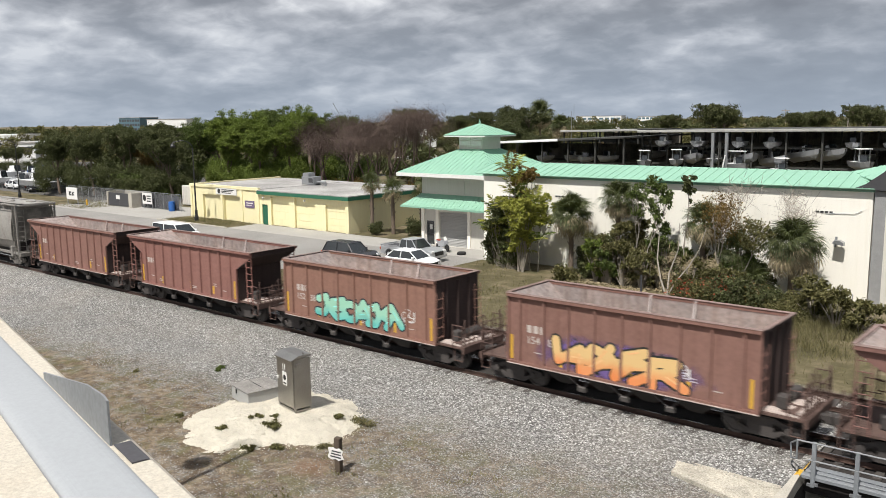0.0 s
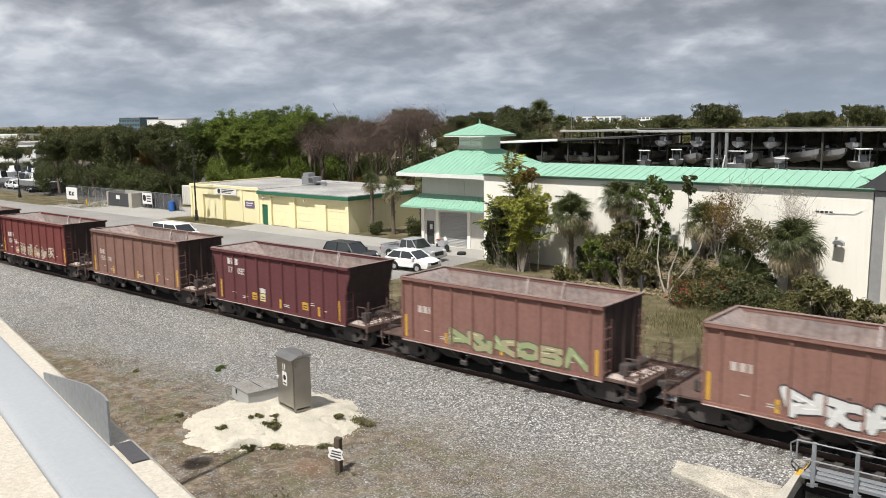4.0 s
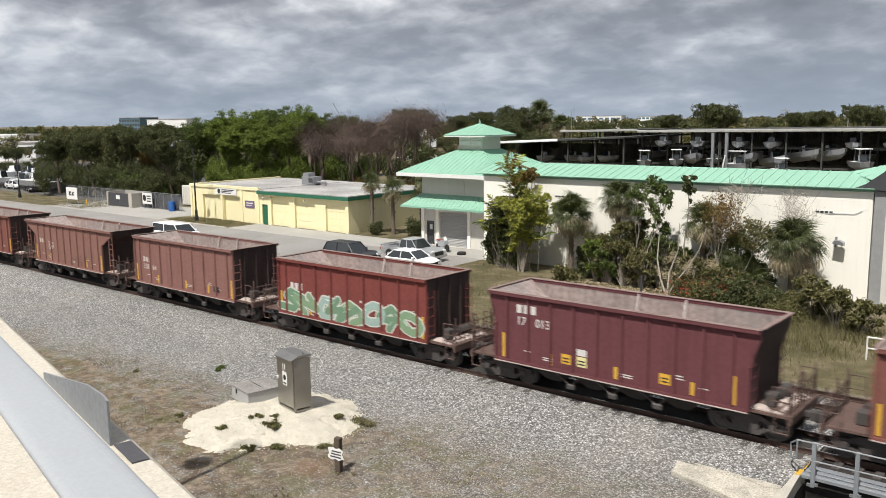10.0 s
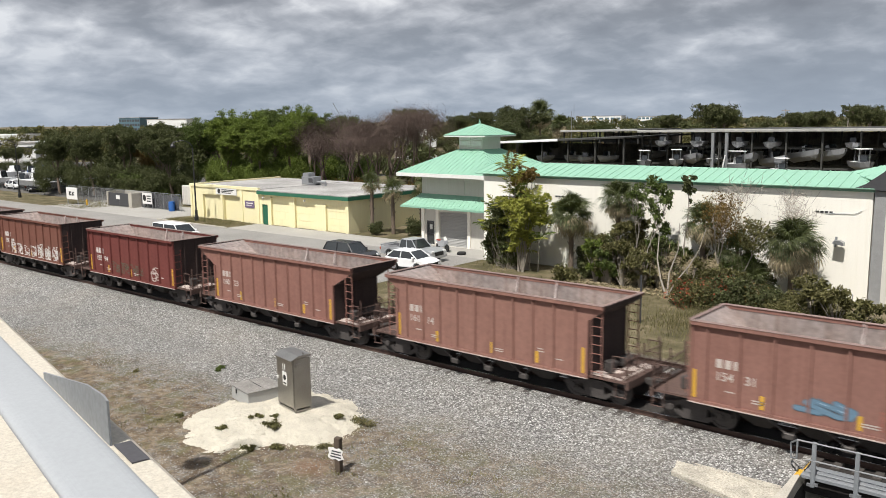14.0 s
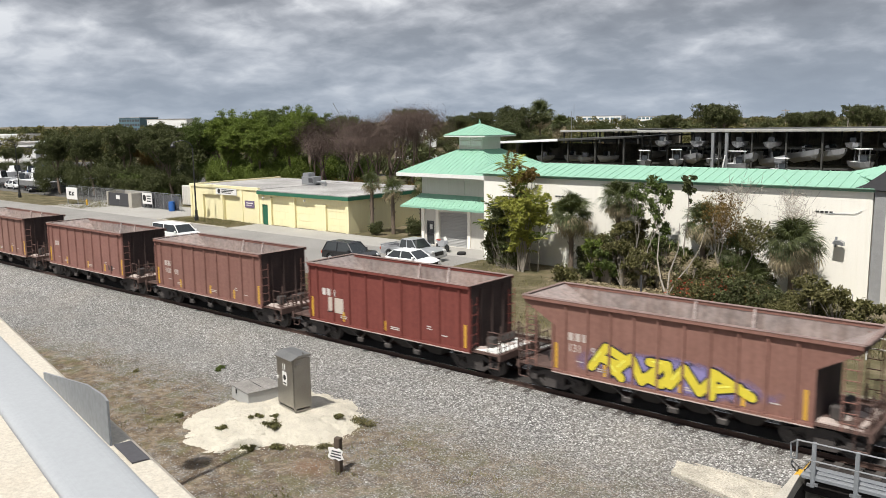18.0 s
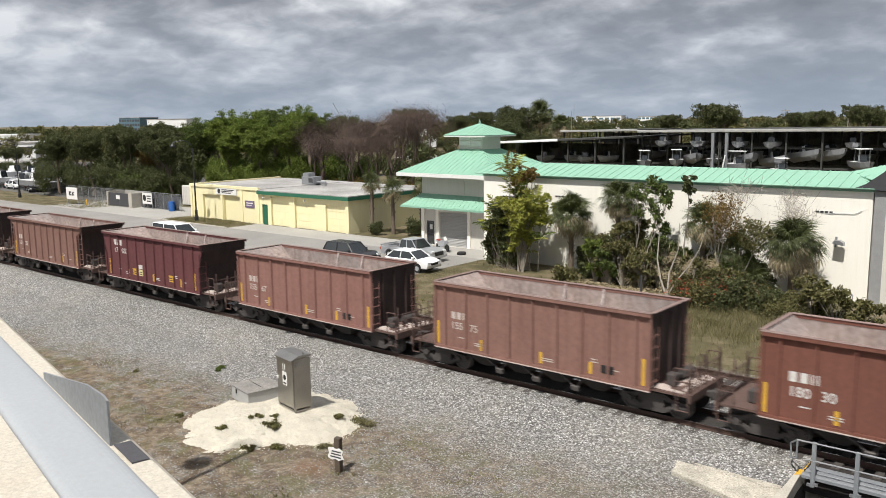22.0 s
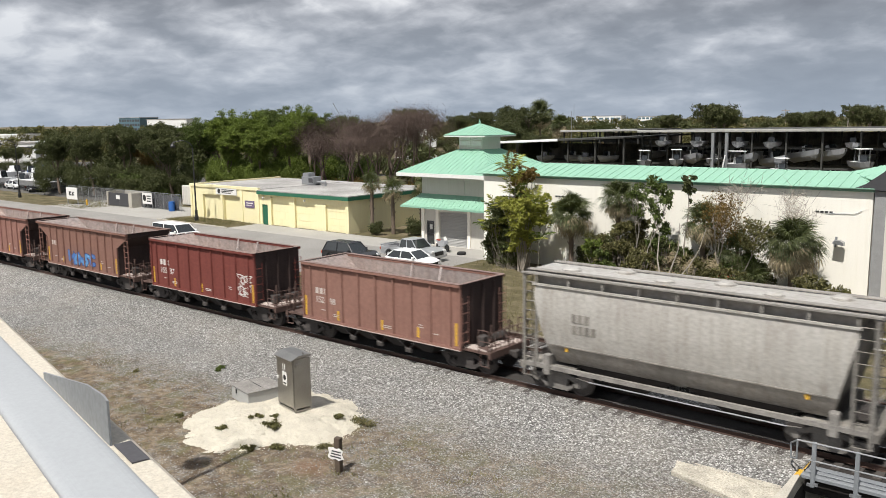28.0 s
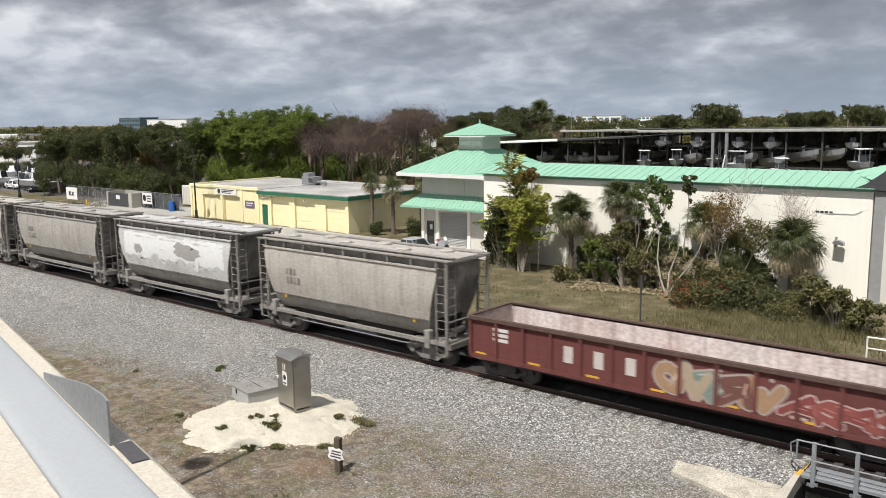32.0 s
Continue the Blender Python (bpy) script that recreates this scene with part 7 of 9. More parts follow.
solid("slim_post", Shape().tube((0, 0, 0), (0, 0, 2.6), 0.05, 7), M_DARK, "slim dark steel post in the rough grass", "post", (-19.6, 39.4, GZ))


# loose stones on the gravel
def stones(name, x0, x1, y0, y1, count, seed, lo, hi, mat, zf, label):
    rng = np.random.default_rng(seed)
    cube = np.array([(1, 0, 0), (-1, 0, 0), (0, 1, 0), (0, -1, 0), (0, 0, 1), (0, 0, -1)], float)
    face = np.array([(0, 2, 4), (2, 1, 4), (1, 3, 4), (3, 0, 4), (2, 0, 5), (1, 2, 5), (3, 1, 5), (0, 3, 5)])
    px, py = rng.uniform(x0, x1, count), rng.uniform(y0, y1, count)
    s = rng.uniform(lo, hi, count) ** 1.0
    v, f = [], []
    for k in range(count):
        z = zf(px[k], py[k])
        if z is None:
            continue
        j = cube * rng.uniform(0.6, 1.25, (6, 1)) * s[k]
        a = rng.uniform(0, 6.28)
        c, q = math.cos(a), math.sin(a)
        j = j @ np.array([[c, q, 0], [-q, c, 0], [0, 0, 0.75]])
        n = len(v)
        v += [(px[k] + w[0], py[k] + w[1], z + w[2] + s[k] * 0.3) for w in j]
        f += [tuple(int(i) + n for i in t) for t in face]
    tagged(new(name, raw_mesh(name, v, f, mat)), label, "stones", kind="stuff")


def bed_z(x, y):
    if HOLE[0] - 0.4 < x:
        return None
    m = mound_height(x, y)
    if m is not None:
        return None
    d = abs(y - TRACK_Y)
    return GZ if d > 3.6 else (-0.172 if d < 1.8 else -0.172 - 0.423 * (d - 1.8) / 1.8)


stones("loose_ballast", -50, -7, 17.5, 25.7, 34000, 2, 0.016, 0.036, M_STONE, bed_z, "loose angular limestone ballast stones")
stones("scattered_stones", -34, -7, 11.0, 19.0, 15000, 3, 0.01, 0.03, M_STONE, bed_z, "scattered pale stones on soil")
stones("mound_chips", -27, -20, 15, 22, 6000, 4, 0.012, 0.035, M_LIME, lambda x, y: mound_height(x, y), "white limestone chips on the mound")


# ---- weeds and grass ----
def blades(name, spots, per, hgt, mat, seed, label, category="weeds", spread=0.25, kind="stuff"):
    rng = np.random.default_rng(seed)
    v, f = [], []
    for (x, y, z, k) in spots:
        for i in range(int(per * k)):
            a, r = rng.uniform(0, 6.28), abs(rng.normal(0, spread)) * k
            bx, by = x + r * math.cos(a), y + r * math.sin(a)
            h = hgt * k * rng.uniform(0.4, 1.2)
            ln = rng.normal(0, 0.45, 2) * h
            w = 0.007 + 0.009 * rng.random()
            t = rng.uniform(0, 3.14)
            n = len(v)
            v += [(bx - w * math.cos(t), by - w * math.sin(t), z), (bx + w * math.cos(t), by + w * math.sin(t), z), (bx + ln[0], by + ln[1], z + h)]
            f.append((n, n + 1, n + 2))
    return tagged(new(name, raw_mesh(name, v, f, mat)), label, category, kind=kind)


rnd = random.Random(17)


def on_mound(x, y):
    z = mound_height(x, y)
    return (x, y, GZ if z is None else z - 0.01)


for i, (x, y, k, m) in enumerate(((-22.35, 17.2, 1.0, M_LEAF_DK), (-23.2, 17.15, 0.55, M_LEAF_DK), (-20.55, 19.75, 1.3, M_GRASS), (-21.2, 19.3, 0.8, M_LEAF_DK), (-22.0, 15.9, 0.7, M_LEAF_DK), (-23.6, 16.0, 0.6, M_LEAF_DK), (-30.35, 20.65, 0.8, M_LEAF), (-33.1, 18.2, 0.5, M_GRASS), (-26.6, 16.3, 0.5, M_LEAF_DK), (-21.3, 16.6, 0.8, M_LEAF_DK), (-19.9, 17.6, 0.8, M_GRASS), (-22.9, 17.75, 0.5, M_LEAF_DK))):
    rd = random.Random(70 + i)
    tuft = [(rd.uniform(-0.3, 0.3) * k, rd.uniform(-0.3, 0.3) * k, 0.09 * k, rd.uniform(0.12, 0.26) * k, 0.55) for q in range(5)]
    solid("weed_tuft", leaf_mesh("weed_tuft", tuft, int(900 * k), 0.035, M_LEAF_OL if m is M_LEAF_DK else m, 50 + i), m, "small ragged green weed tuft", "weed", on_mound(x, y))
spots = []
for i in range(240):
    x, y = rnd.uniform(-33, -12), rnd.uniform(12.5, 19.5)
    if noise.noise(Vector((x * 0.5, y * 0.5, 9))) > 0.05 and mound_height(x, y) is None:
        spots.append((x, y, GZ, rnd.uniform(0.25, 0.7)))
blades("dry_grass", spots, 70, 0.2, M_GRASS, 6, "thin dry grass on brown soil", "grass", 0.5)
spots = [(rnd.uniform(-60, -9), rnd.uniform(35, 50.5), GZ, rnd.uniform(0.6, 1.6)) for i in range(560)]
spots = [s for s in spots if not (s[1] > 46 and s[0] > -34) if not (s[0] < -38 and s[1] > 37.5)]
blades("rough_grass", spots, 34, 0.17, M_GRASS, 7, "rough olive and straw grass beyond the line", "grass", 0.7)
spots = [(-11 + rnd.uniform(-8, 3), 42 + rnd.uniform(-3, 3), GZ, rnd.uniform(0.8, 1.8)) for i in range(120)]
blades("tall_weeds", spots, 45, 0.4, M_GRASS, 8, "tall green weeds on the bank", "weeds", 0.6)
blades("verge_grass", [(rnd.uniform(-84, -71.8), rnd.uniform(50.6, 54.2), GZ, rnd.uniform(0.5, 1.1)) for i in range(150)] + [(rnd.uniform(-112, -103), rnd.uniform(51, 57), GZ + 0.02, rnd.uniform(0.5, 1.0)) for i in range(90)], 45, 0.28, M_GRASS, 9, "dry verge grass by the road", "grass", 0.6)


# ---- planting by the warehouse wall ----
def bush(x, y, r, h, mat, seed, label, leaves=5200, leaf=0.085, z=GZ, extra=None, name="shrub", loose=False, group="shrubs by the warehouse wall"):
    rd = random.Random(seed)
    b = thing(name, label, "shrub", (x, y, z), group=group)
    s = Shape()
    cl = []
    for i in range(16 if loose else 9):
        a = i * 2.4
        q = Vector((math.cos(a) * r * rd.uniform(0.2, 0.75), math.sin(a) * r * rd.uniform(0.2, 0.75), h * rd.uniform(0.35, 0.8)))
        s.path([(0.08 * math.cos(a), 0.08 * math.sin(a), 0), tuple(q * 0.5 + Vector((0, 0, 0.05))), tuple(q)], 0.035, 5, 0.01)
        if loose:
            q.z = h * rd.uniform(0.2, 0.95)
            cl.append((q.x, q.y, q.z, r * rd.uniform(0.18, 0.36), 0.9))
            s.path([tuple(q * 0.7), tuple(q + Vector((rd.uniform(-0.2, 0.2), 0, 0.35)))], 0.02, 4, 0.006)
            continue
        cl.append((q.x, q.y, q.z, r * rd.uniform(0.35, 0.6), 0.8))
        cl.append((q.x * 1.1, q.y * 1.1, q.z * 0.45, r * rd.uniform(0.3, 0.5), 0.9))
    part("woody_stem", s, M_PALEBARK if loose else M_BARK, b)
    part("foliage", leaf_mesh("foliage", cl, leaves, leaf, mat, seed), mat, b)
    if extra:
        part("red_foliage", leaf_mesh("red_foliage", [q for q in cl if q[0] < -0.1 * r and q[2] < 0.8 * h] or cl, leaves // 14, leaf * 0.9, extra, seed + 1, shell=0.95), extra, b, "rust-red leaf tips")
    return b


def slim_tree(x, y, h, spread, leafmat, seed, leaves, leaf, label, lean=0.0, bark=M_PALEBARK, z=GZ, trunk=0.07, depth=3, clump=0.3, low=0):
    t = tree("slim_tree", label, h, spread, leafmat, seed, int(leaves * 2.3), leaf, bark, depth, trunk, 0.6, clump, 0, 0.4)
    t.matrix_basis = pose(x, y, z, 0, lean, seed * 40)
    tagged(t, group="self-sown trees by the warehouse wall")
    return t


slim_tree(-35.6, 49.8, 5.2, 1.7, M_LEAF_DK, 62, 3200, 0.10, "green tree close to the wall", trunk=0.14, bark=M_BARK, clump=0.42)
slim_tree(-34.3, 49.9, 7.8, 1.2, M_LEAF_BR, 63, 1500, 0.10, "thin tree with brownish leaves", trunk=0.12, clump=0.4)
slim_tree(-33.4, 48.0, 5.6, 1.8, M_LEAF_YG, 73, 2200, 0.11, "open tree with bright yellow-green leaves", trunk=0.09, clump=0.3, depth=4)
slim_tree(-32.3, 48.8, 5.9, 1.5, M_LEAF_YG, 74, 1300, 0.11, "open tree with bright yellow-green leaves", trunk=0.07, clump=0.3, depth=4)
slim_tree(-23.6, 48.0, 7.7, 1.7, M_LEAF, 64, 900, 0.10, "thin pale-stemmed tree with sparse leaves", trunk=0.08, clump=0.2, depth=4)
slim_tree(-24.6, 48.6, 7.3, 1.3, M_LEAF, 69, 600, 0.10, "thin pale-stemmed tree with sparse leaves", trunk=0.07, clump=0.22, depth=4)
slim_tree(-24.9, 49.3, 4.4, 1.5, M_LEAF_OL, 66, 1700, 0.10, "bushy young olive-green wall tree", trunk=0.06, clump=0.35, bark=M_PALEBARK, depth=4)
ut = thing("umbrella_tree", "slender tree with a drooping dark leaf tuft", "tree", (-21.3, 48.9, GZ), group="self-sown trees by the warehouse wall")
part("trunk", Shape().path([(0, 0, 0), (-0.2, 0, 2.6), (0.05, 0, 5.0), (-0.02, 0, 7.2)], 0.06, 6, 0.03), M_PALEBARK, ut)
part("foliage", leaf_mesh("foliage", [(-0.25, 0, 7.0, 0.2, 0.7), (0.25, 0.1, 7.05, 0.22, 0.7), (0.0, 0, 6.75, 0.3, 0.8), (0.05, 0, 6.2, 0.2, 1.3), (0.35, 0, 6.3, 0.16, 1.2), (0.1, 0.1, 5.6, 0.12, 1.3), (-0.1, 0, 6.4, 0.3, 1.0)], 560, 0.13, M_LEAF_DK, 67), M_LEAF_DK, ut)
slim_tree(-18.7, 48.6, 6.6, 1.9, M_LEAF_BR, 68, 1100, 0.07, "almost leafless pale-stemmed tree", trunk=0.08, depth=4, clump=0.5)
slim_tree(-17.4, 48.4, 5.0, 1.6, M_LEAF_OL, 75, 900, 0.08, "almost leafless pale-stemmed tree", trunk=0.06, depth=4, clump=0.4)
bt = bare_tree("bare_tree", "leafless pale twiggy tree", 6.6, 1.7, 71, 4, M_PALEBARK, 0.05, 0.5)
bt.matrix_basis = pose(-18.2, 49.3, GZ)
bt = bare_tree("bare_tree", "leafless pale twiggy tree", 6.0, 1.9, 72, 4, M_PALEBARK, 0.045, 0.4)
bt.matrix_basis = pose(-14.9, 49.6, GZ)
# leaning pale double trunk
dt = thing("forked_trunk", "pale forked tree trunk with thin leaning stems", "tree", (-21.3, 46.2, GZ))
part("stem", Shape().path([(0, 0, 0), (-0.5, 0.2, 1.0), (-0.9, 0.5, 2.2), (-1.0, 0.9, 3.6), (-1.5, 1.0, 4.6)], 0.065, 6, 0.02), M_PALEBARK, dt)
part("stem", Shape().path([(0.05, 0, 0), (0.4, 0.2, 0.9), (1.1, 0.5, 1.9), (1.6, 0.8, 2.9), (1.9, 1.0, 4.2)], 0.055, 6, 0.02), M_PALEBARK, dt)
part("stem", Shape().path([(0.0, 0.05, 0), (-0.1, 0.5, 1.4), (0.25, 0.9, 2.8), (0.2, 1.1, 4.4)], 0.06, 6, 0.02), M_PALEBARK, dt)
bush(-36.6, 50.0, 1.2, 2.6, M_LEAF_DK, 81, "dark green shrub against the wall", 4400)
bush(-34.6, 48.9, 1.5, 2.8, M_LEAF_DK, 82, "dark green shrub under a tree", 5200)
bush(-27.9, 49.3, 1.2, 2.0, M_LEAF_DK, 83, "dark green shrub under palms", 4000)
bush(-29.0, 46.9, 1.0, 1.1, M_LEAF_OL, 84, "low olive grassy shrub", 1800, 0.1)
for bx, by, br, bh, sd, nl, mt in ((-26.6, 48.0, 1.2, 2.6, 85, 2600, M_LEAF_OL), (-25.0, 47.6, 1.3, 3.0, 98, 2800, M_LEAF_OL), (-23.6, 47.4, 1.3, 2.7, 86, 2600, M_LEAF_OL), (-22.2, 48.4, 1.2, 3.4, 87, 2600, M_LEAF_DK), (-20.6, 47.6, 1.2, 2.4, 99, 2200, M_LEAF_OL), (-18.9, 47.8, 1.3, 2.2, 100, 2400, M_LEAF_OL), (-17.4, 47.4, 1.2, 2.0, 104, 1300, M_LEAF_OL)):
    bush(bx, by, br, bh, mt, sd, "open tangle of olive leaves and thin dry stems", nl, 0.1, loose=True)
for bx, by, br, bh, sd, nl in ((-18.9, 44.6, 1.4, 1.7, 88, 4600), (-17.2, 45.0, 1.6, 1.9, 89, 5200), (-15.4, 45.6, 1.2, 1.4, 105, 3400)):
    bush(bx, by, br, bh, M_LEAF_DK if sd > 88 else M_LEAF_OL, sd, "low dark olive shrub with scattered rust-red leaves", nl, 0.075, extra=M_RED if sd < 90 else M_LEAF_BR)
for bx, by, br, bh, sd, nl in ((-14.2, 45.0, 1.2, 0.9, 90, 2600), (-13.6, 44.4, 1.2, 1.0, 106, 2600), (-14.0, 46.4, 1.0, 1.1, 107, 2200)):
    bush(bx, by, br, bh, M_LEAF_OL, sd, "low weedy shrub on the bank", nl, 0.08)
bush(-12.5, 45.0, 1.2, 2.4, M_LEAF_OL, 91, "tall leafy green shrub by the standpipe", 2600, 0.12, loose=True)
bush(-11.2, 44.2, 1.3, 2.1, M_LEAF_OL, 92, "leafy green shrub on the bank", 2600, 0.12, loose=True)
bush(-9.9, 43.6, 1.2, 1.7, M_LEAF_OL, 93, "leafy green shrub on the bank", 2400, 0.12, loose=True)
# dense dark growth close against the wall
for i in range(13):
    bx = -29.0 + i * 0.98
    bush(bx, 50.0 - 0.5 * (i % 3), 1.0 + 0.12 * (i % 3), 2.4 + 0.5 * ((i * 7) % 4), (M_LEAF_DK, M_LEAF_OL, M_LEAF_DK, M_LEAF)[i % 4], 140 + i, "dense wild shrub in the shade of the palms", 4200, 0.09)
for bx, by, br, bh, sd, mt in ((-27.2, 48.0, 1.2, 3.1, 160, M_LEAF_LT), (-26.0, 47.6, 1.1, 2.6, 161, M_LEAF), (-23.0, 48.6, 1.1, 4.3, 162, M_LEAF), (-35.2, 48.6, 1.7, 4.6, 163, M_LEAF_DK), (-33.0, 47.9, 1.3, 4.8, 164, M_LEAF_YG), (-36.4, 49.4, 1.5, 3.6, 165, M_LEAF_DK)):
    bush(bx, by, br, bh, mt, sd, "open leafy self-sown shrub by the wall", 4200, 0.1, loose=True)
# pale litter of leaves and stems on the shaded soil
lt = leaf_mesh("leaf_litter", [(rnd.uniform(-6, 5), rnd.uniform(-1.6, 1.4), 0.03, rnd.uniform(0.5, 1.1), 0.04) for i in range(34)], 2600, 0.11, M_PALMDRY, 201, flat=0.9, shell=0.1)
solid("leaf_litter", lt, M_PALMDRY, "pale dry litter of leaves and stems on the soil", "leaf litter", (-24.0, 46.6, GZ + 0.06), kind="stuff")
# dry litter of dead fronds
dd = thing("dead_fronds", "heap of hanging dead palm fronds", "palm litter", (-22.6, 48.2, GZ))
for i in range(26):
    o = part("dead_frond", DRY[i % 2], None, dd)
    o.matrix_basis = pose(rnd.uniform(-2.6, 2.2), rnd.uniform(-0.6, 0.6), rnd.uniform(0.9, 2.6), 0, rnd.uniform(50, 85), rnd.uniform(0, 360)) @ Matrix.Diagonal((1.3, 1.3, 1.3, 1))
hang = thing("hanging_fronds", "curtain of hanging dead palm fronds by the wall", "palm litter", (-20.4, 48.4, GZ))
for i in range(34):
    o = part("dead_frond", DRY[i % 2], None, hang)
    o.matrix_basis = pose(rnd.uniform(-2.4, 2.6), rnd.uniform(-0.5, 0.6), rnd.uniform(0.9, 3.0), 0, rnd.uniform(58, 88), rnd.uniform(0, 360)) @ Matrix.Diagonal((1.4, 1.4, 1.4, 1))


def pinnate_frond(seed, mat):
    """A feathery leaf arching along +x, one metre long."""
    rd = random.Random(seed)
    v, f = [], []
    n = 16
    for i in range(n):
        u = i / (n - 1)
        p = Vector((u, 0, 0.28 * u - 0.5 * u * u))
        q = Vector((u + 0.07, 0, 0.28 * (u + 0.07) - 0.5 * (u + 0.07) ** 2))
        k = len(v)
        v += [(p.x, -0.006, p.z), (p.x, 0.006, p.z), (q.x, 0.006, q.z), (q.x, -0.006, q.z)]
        f.append((k, k + 1, k + 2, k + 3))
        L = 0.34 * (0.5 + math.sin(math.pi * min(0.95, u * 0.85 + 0.1)) * 0.6)
        for s2 in (-1, 1):
            e = p + Vector((L * 0.45, s2 * L, -L * rd.uniform(0.2, 0.7)))
            m = (p + e) * 0.5
            k = len(v)
            v += [tuple(p), (m.x + 0.03, m.y, m.z + 0.01), tuple(e), (m.x - 0.03, m.y, m.z + 0.01)]
            f.append((k, k + 1, k + 2, k + 3))
    return raw_mesh("frond", v, f, mat)


FEATHER = [pinnate_frond(1, M_LEAF_YG), pinnate_frond(2, M_LEAF_YG), pinnate_frond(3, M_LEAF)]
FEATHER_BR = pinnate_frond(4, M_LEAF_BR)
for x, y, h, n, sd in ((-34.5, 48.4, 8.3, 7, 1), (-33.2, 48.6, 5.6, 5, 2), (-35.7, 48.8, 4.6, 4, 3)):
    rd = random.Random(sd)
    p = thing("feather_palm", "clumping feather palm with yellow-green arching fronds", "palm tree", (x, y, GZ), group="feather palms by the warehouse wall")
    for k in range(n):
        hk = h * (1 - 0.13 * k)
        ax, ay = rd.uniform(-1.0, 1.0) * (0.2 + 0.15 * k), rd.uniform(-0.5, 0.5)
        part("stem", Shape().path([(0.1 * k - 0.2, 0.05 * k, 0), (ax * 0.4, ay * 0.3, hk * 0.5), (ax, ay, hk * 0.9)], 0.06, 6, 0.03), M_PALEBARK, p)
        for j in range(8):
            o = part("frond", FEATHER_BR if sd == 1 and k < 2 and j % 2 else rd.choice(FEATHER), None, p)
            sc = rd.uniform(1.0, 1.7)
            o.matrix_basis = pose(ax, ay, hk * 0.9 - rd.uniform(0, 0.3), 0, -rd.uniform(0, 75), j * 45 + rd.uniform(-20, 20)) @ Matrix.Diagonal((sc, sc, sc, 1))
# palms by the garage gable
for x, y, top, reach, sd in ((-54.2, 57.0, 3.6, 1.3, 36), (-52.0, 58.6, 3.0, 1.2, 37), (-56.0, 56.0, 4.3, 1.1, 38), (-50.6, 57.6, 4.4, 1.1, 39)):
    sabal(x, y, top, reach, sd, 22, skirt=4, group="palms by the garage gable")
bush(-55.2, 55.6, 0.8, 1.4, M_LEAF_DK, 95, "small shrub against the gable wall", 2400, group="shrubs by the garage gable")
bush(-51.8, 57.6, 1.2, 1.8, M_LEAF_DK, 96, "shrub between the buildings", 3200, group="shrubs by the garage gable")


for i in range(2):
    bush(-110 + i * 3.9, 60.4 + 0.7 * (i % 3), 2.2, 3.4 + 0.5 * (i % 2), M_LEAF_DK, 120 + i, "dense dark shrub beneath the yard trees", 6000, 0.11, group="shrubs beneath the yard trees")
ub = [bush(0, 0, 2.6, 3.6, M_LEAF_DK, 101, "dense dark undergrowth shrub", 9000, 0.12), bush(0, 0, 2.6, 3.2, M_LEAF, 102, "dense green undergrowth shrub", 9000, 0.12), bush(0, 0, 2.4, 3.0, M_LEAF_BR, 103, "brownish undergrowth shrub", 7000, 0.11)]
for i in range(46):
    x = -141 + i * 1.75 + rnd.uniform(-0.8, 0.8)
    y = (62.5 if x < -104 else 71.5) + rnd.uniform(0, 5)
    w = 0 if x < -112 else (1 if x < -92 else 2)
    if x < -113:
        continue
    if rnd.random() < 0.25:
        w = 0
    place(ub[w], x, y, GZ, rnd.uniform(0.75, 1.25), rnd.uniform(0, 360), "undergrowth behind the yard", "dense shrubby undergrowth beneath the trees")
for i in range(16):
    place(ub[i % 2], rnd.uniform(-72, -52), rnd.uniform(74, 96), GZ, rnd.uniform(0.8, 1.5), rnd.uniform(0, 360), "undergrowth beyond the warehouse", "dense shrubby undergrowth beneath the trees")
drop_proto(*ub)

# ---- vehicles ----
def wheel(parent, x, y, r, s):
    w = part("wheel", Shape().lathe([(r * 0.6, -0.1), (r * 0.96, -0.1), (r, -0.06), (r, 0.06), (r * 0.96, 0.1), (r * 0.6, 0.1)], 16, (x, y, r), "y"), M_TYRE, parent, "black tyre")
    part("rim", Shape().lathe([(r * 0.2, -0.02), (r * 0.58, 0.0), (r * 0.58, 0.03), (r * 0.15, 0.05)] if s > 0 else [(r * 0.15, -0.05), (r * 0.58, -0.03), (r * 0.58, 0.0), (r * 0.2, 0.02)], 12, (x, y + s * 0.09, r), "y"), M_CARS, w)


def loft(low, high, z0, z1):
    """A tapered cabin between two rectangles (x0, x1, half width)."""
    a, b, w = low
    c, d, q = high
    return Shape().add([(a, -w, z0), (b, -w, z0), (b, w, z0), (a, w, z0), (c, -q, z1), (d, -q, z1), (d, q, z1), (c, q, z1)], [(3, 2, 1, 0), (4, 5, 6, 7), (0, 1, 5, 4), (1, 2, 6, 5), (2, 3, 7, 6), (3, 0, 4, 7)])


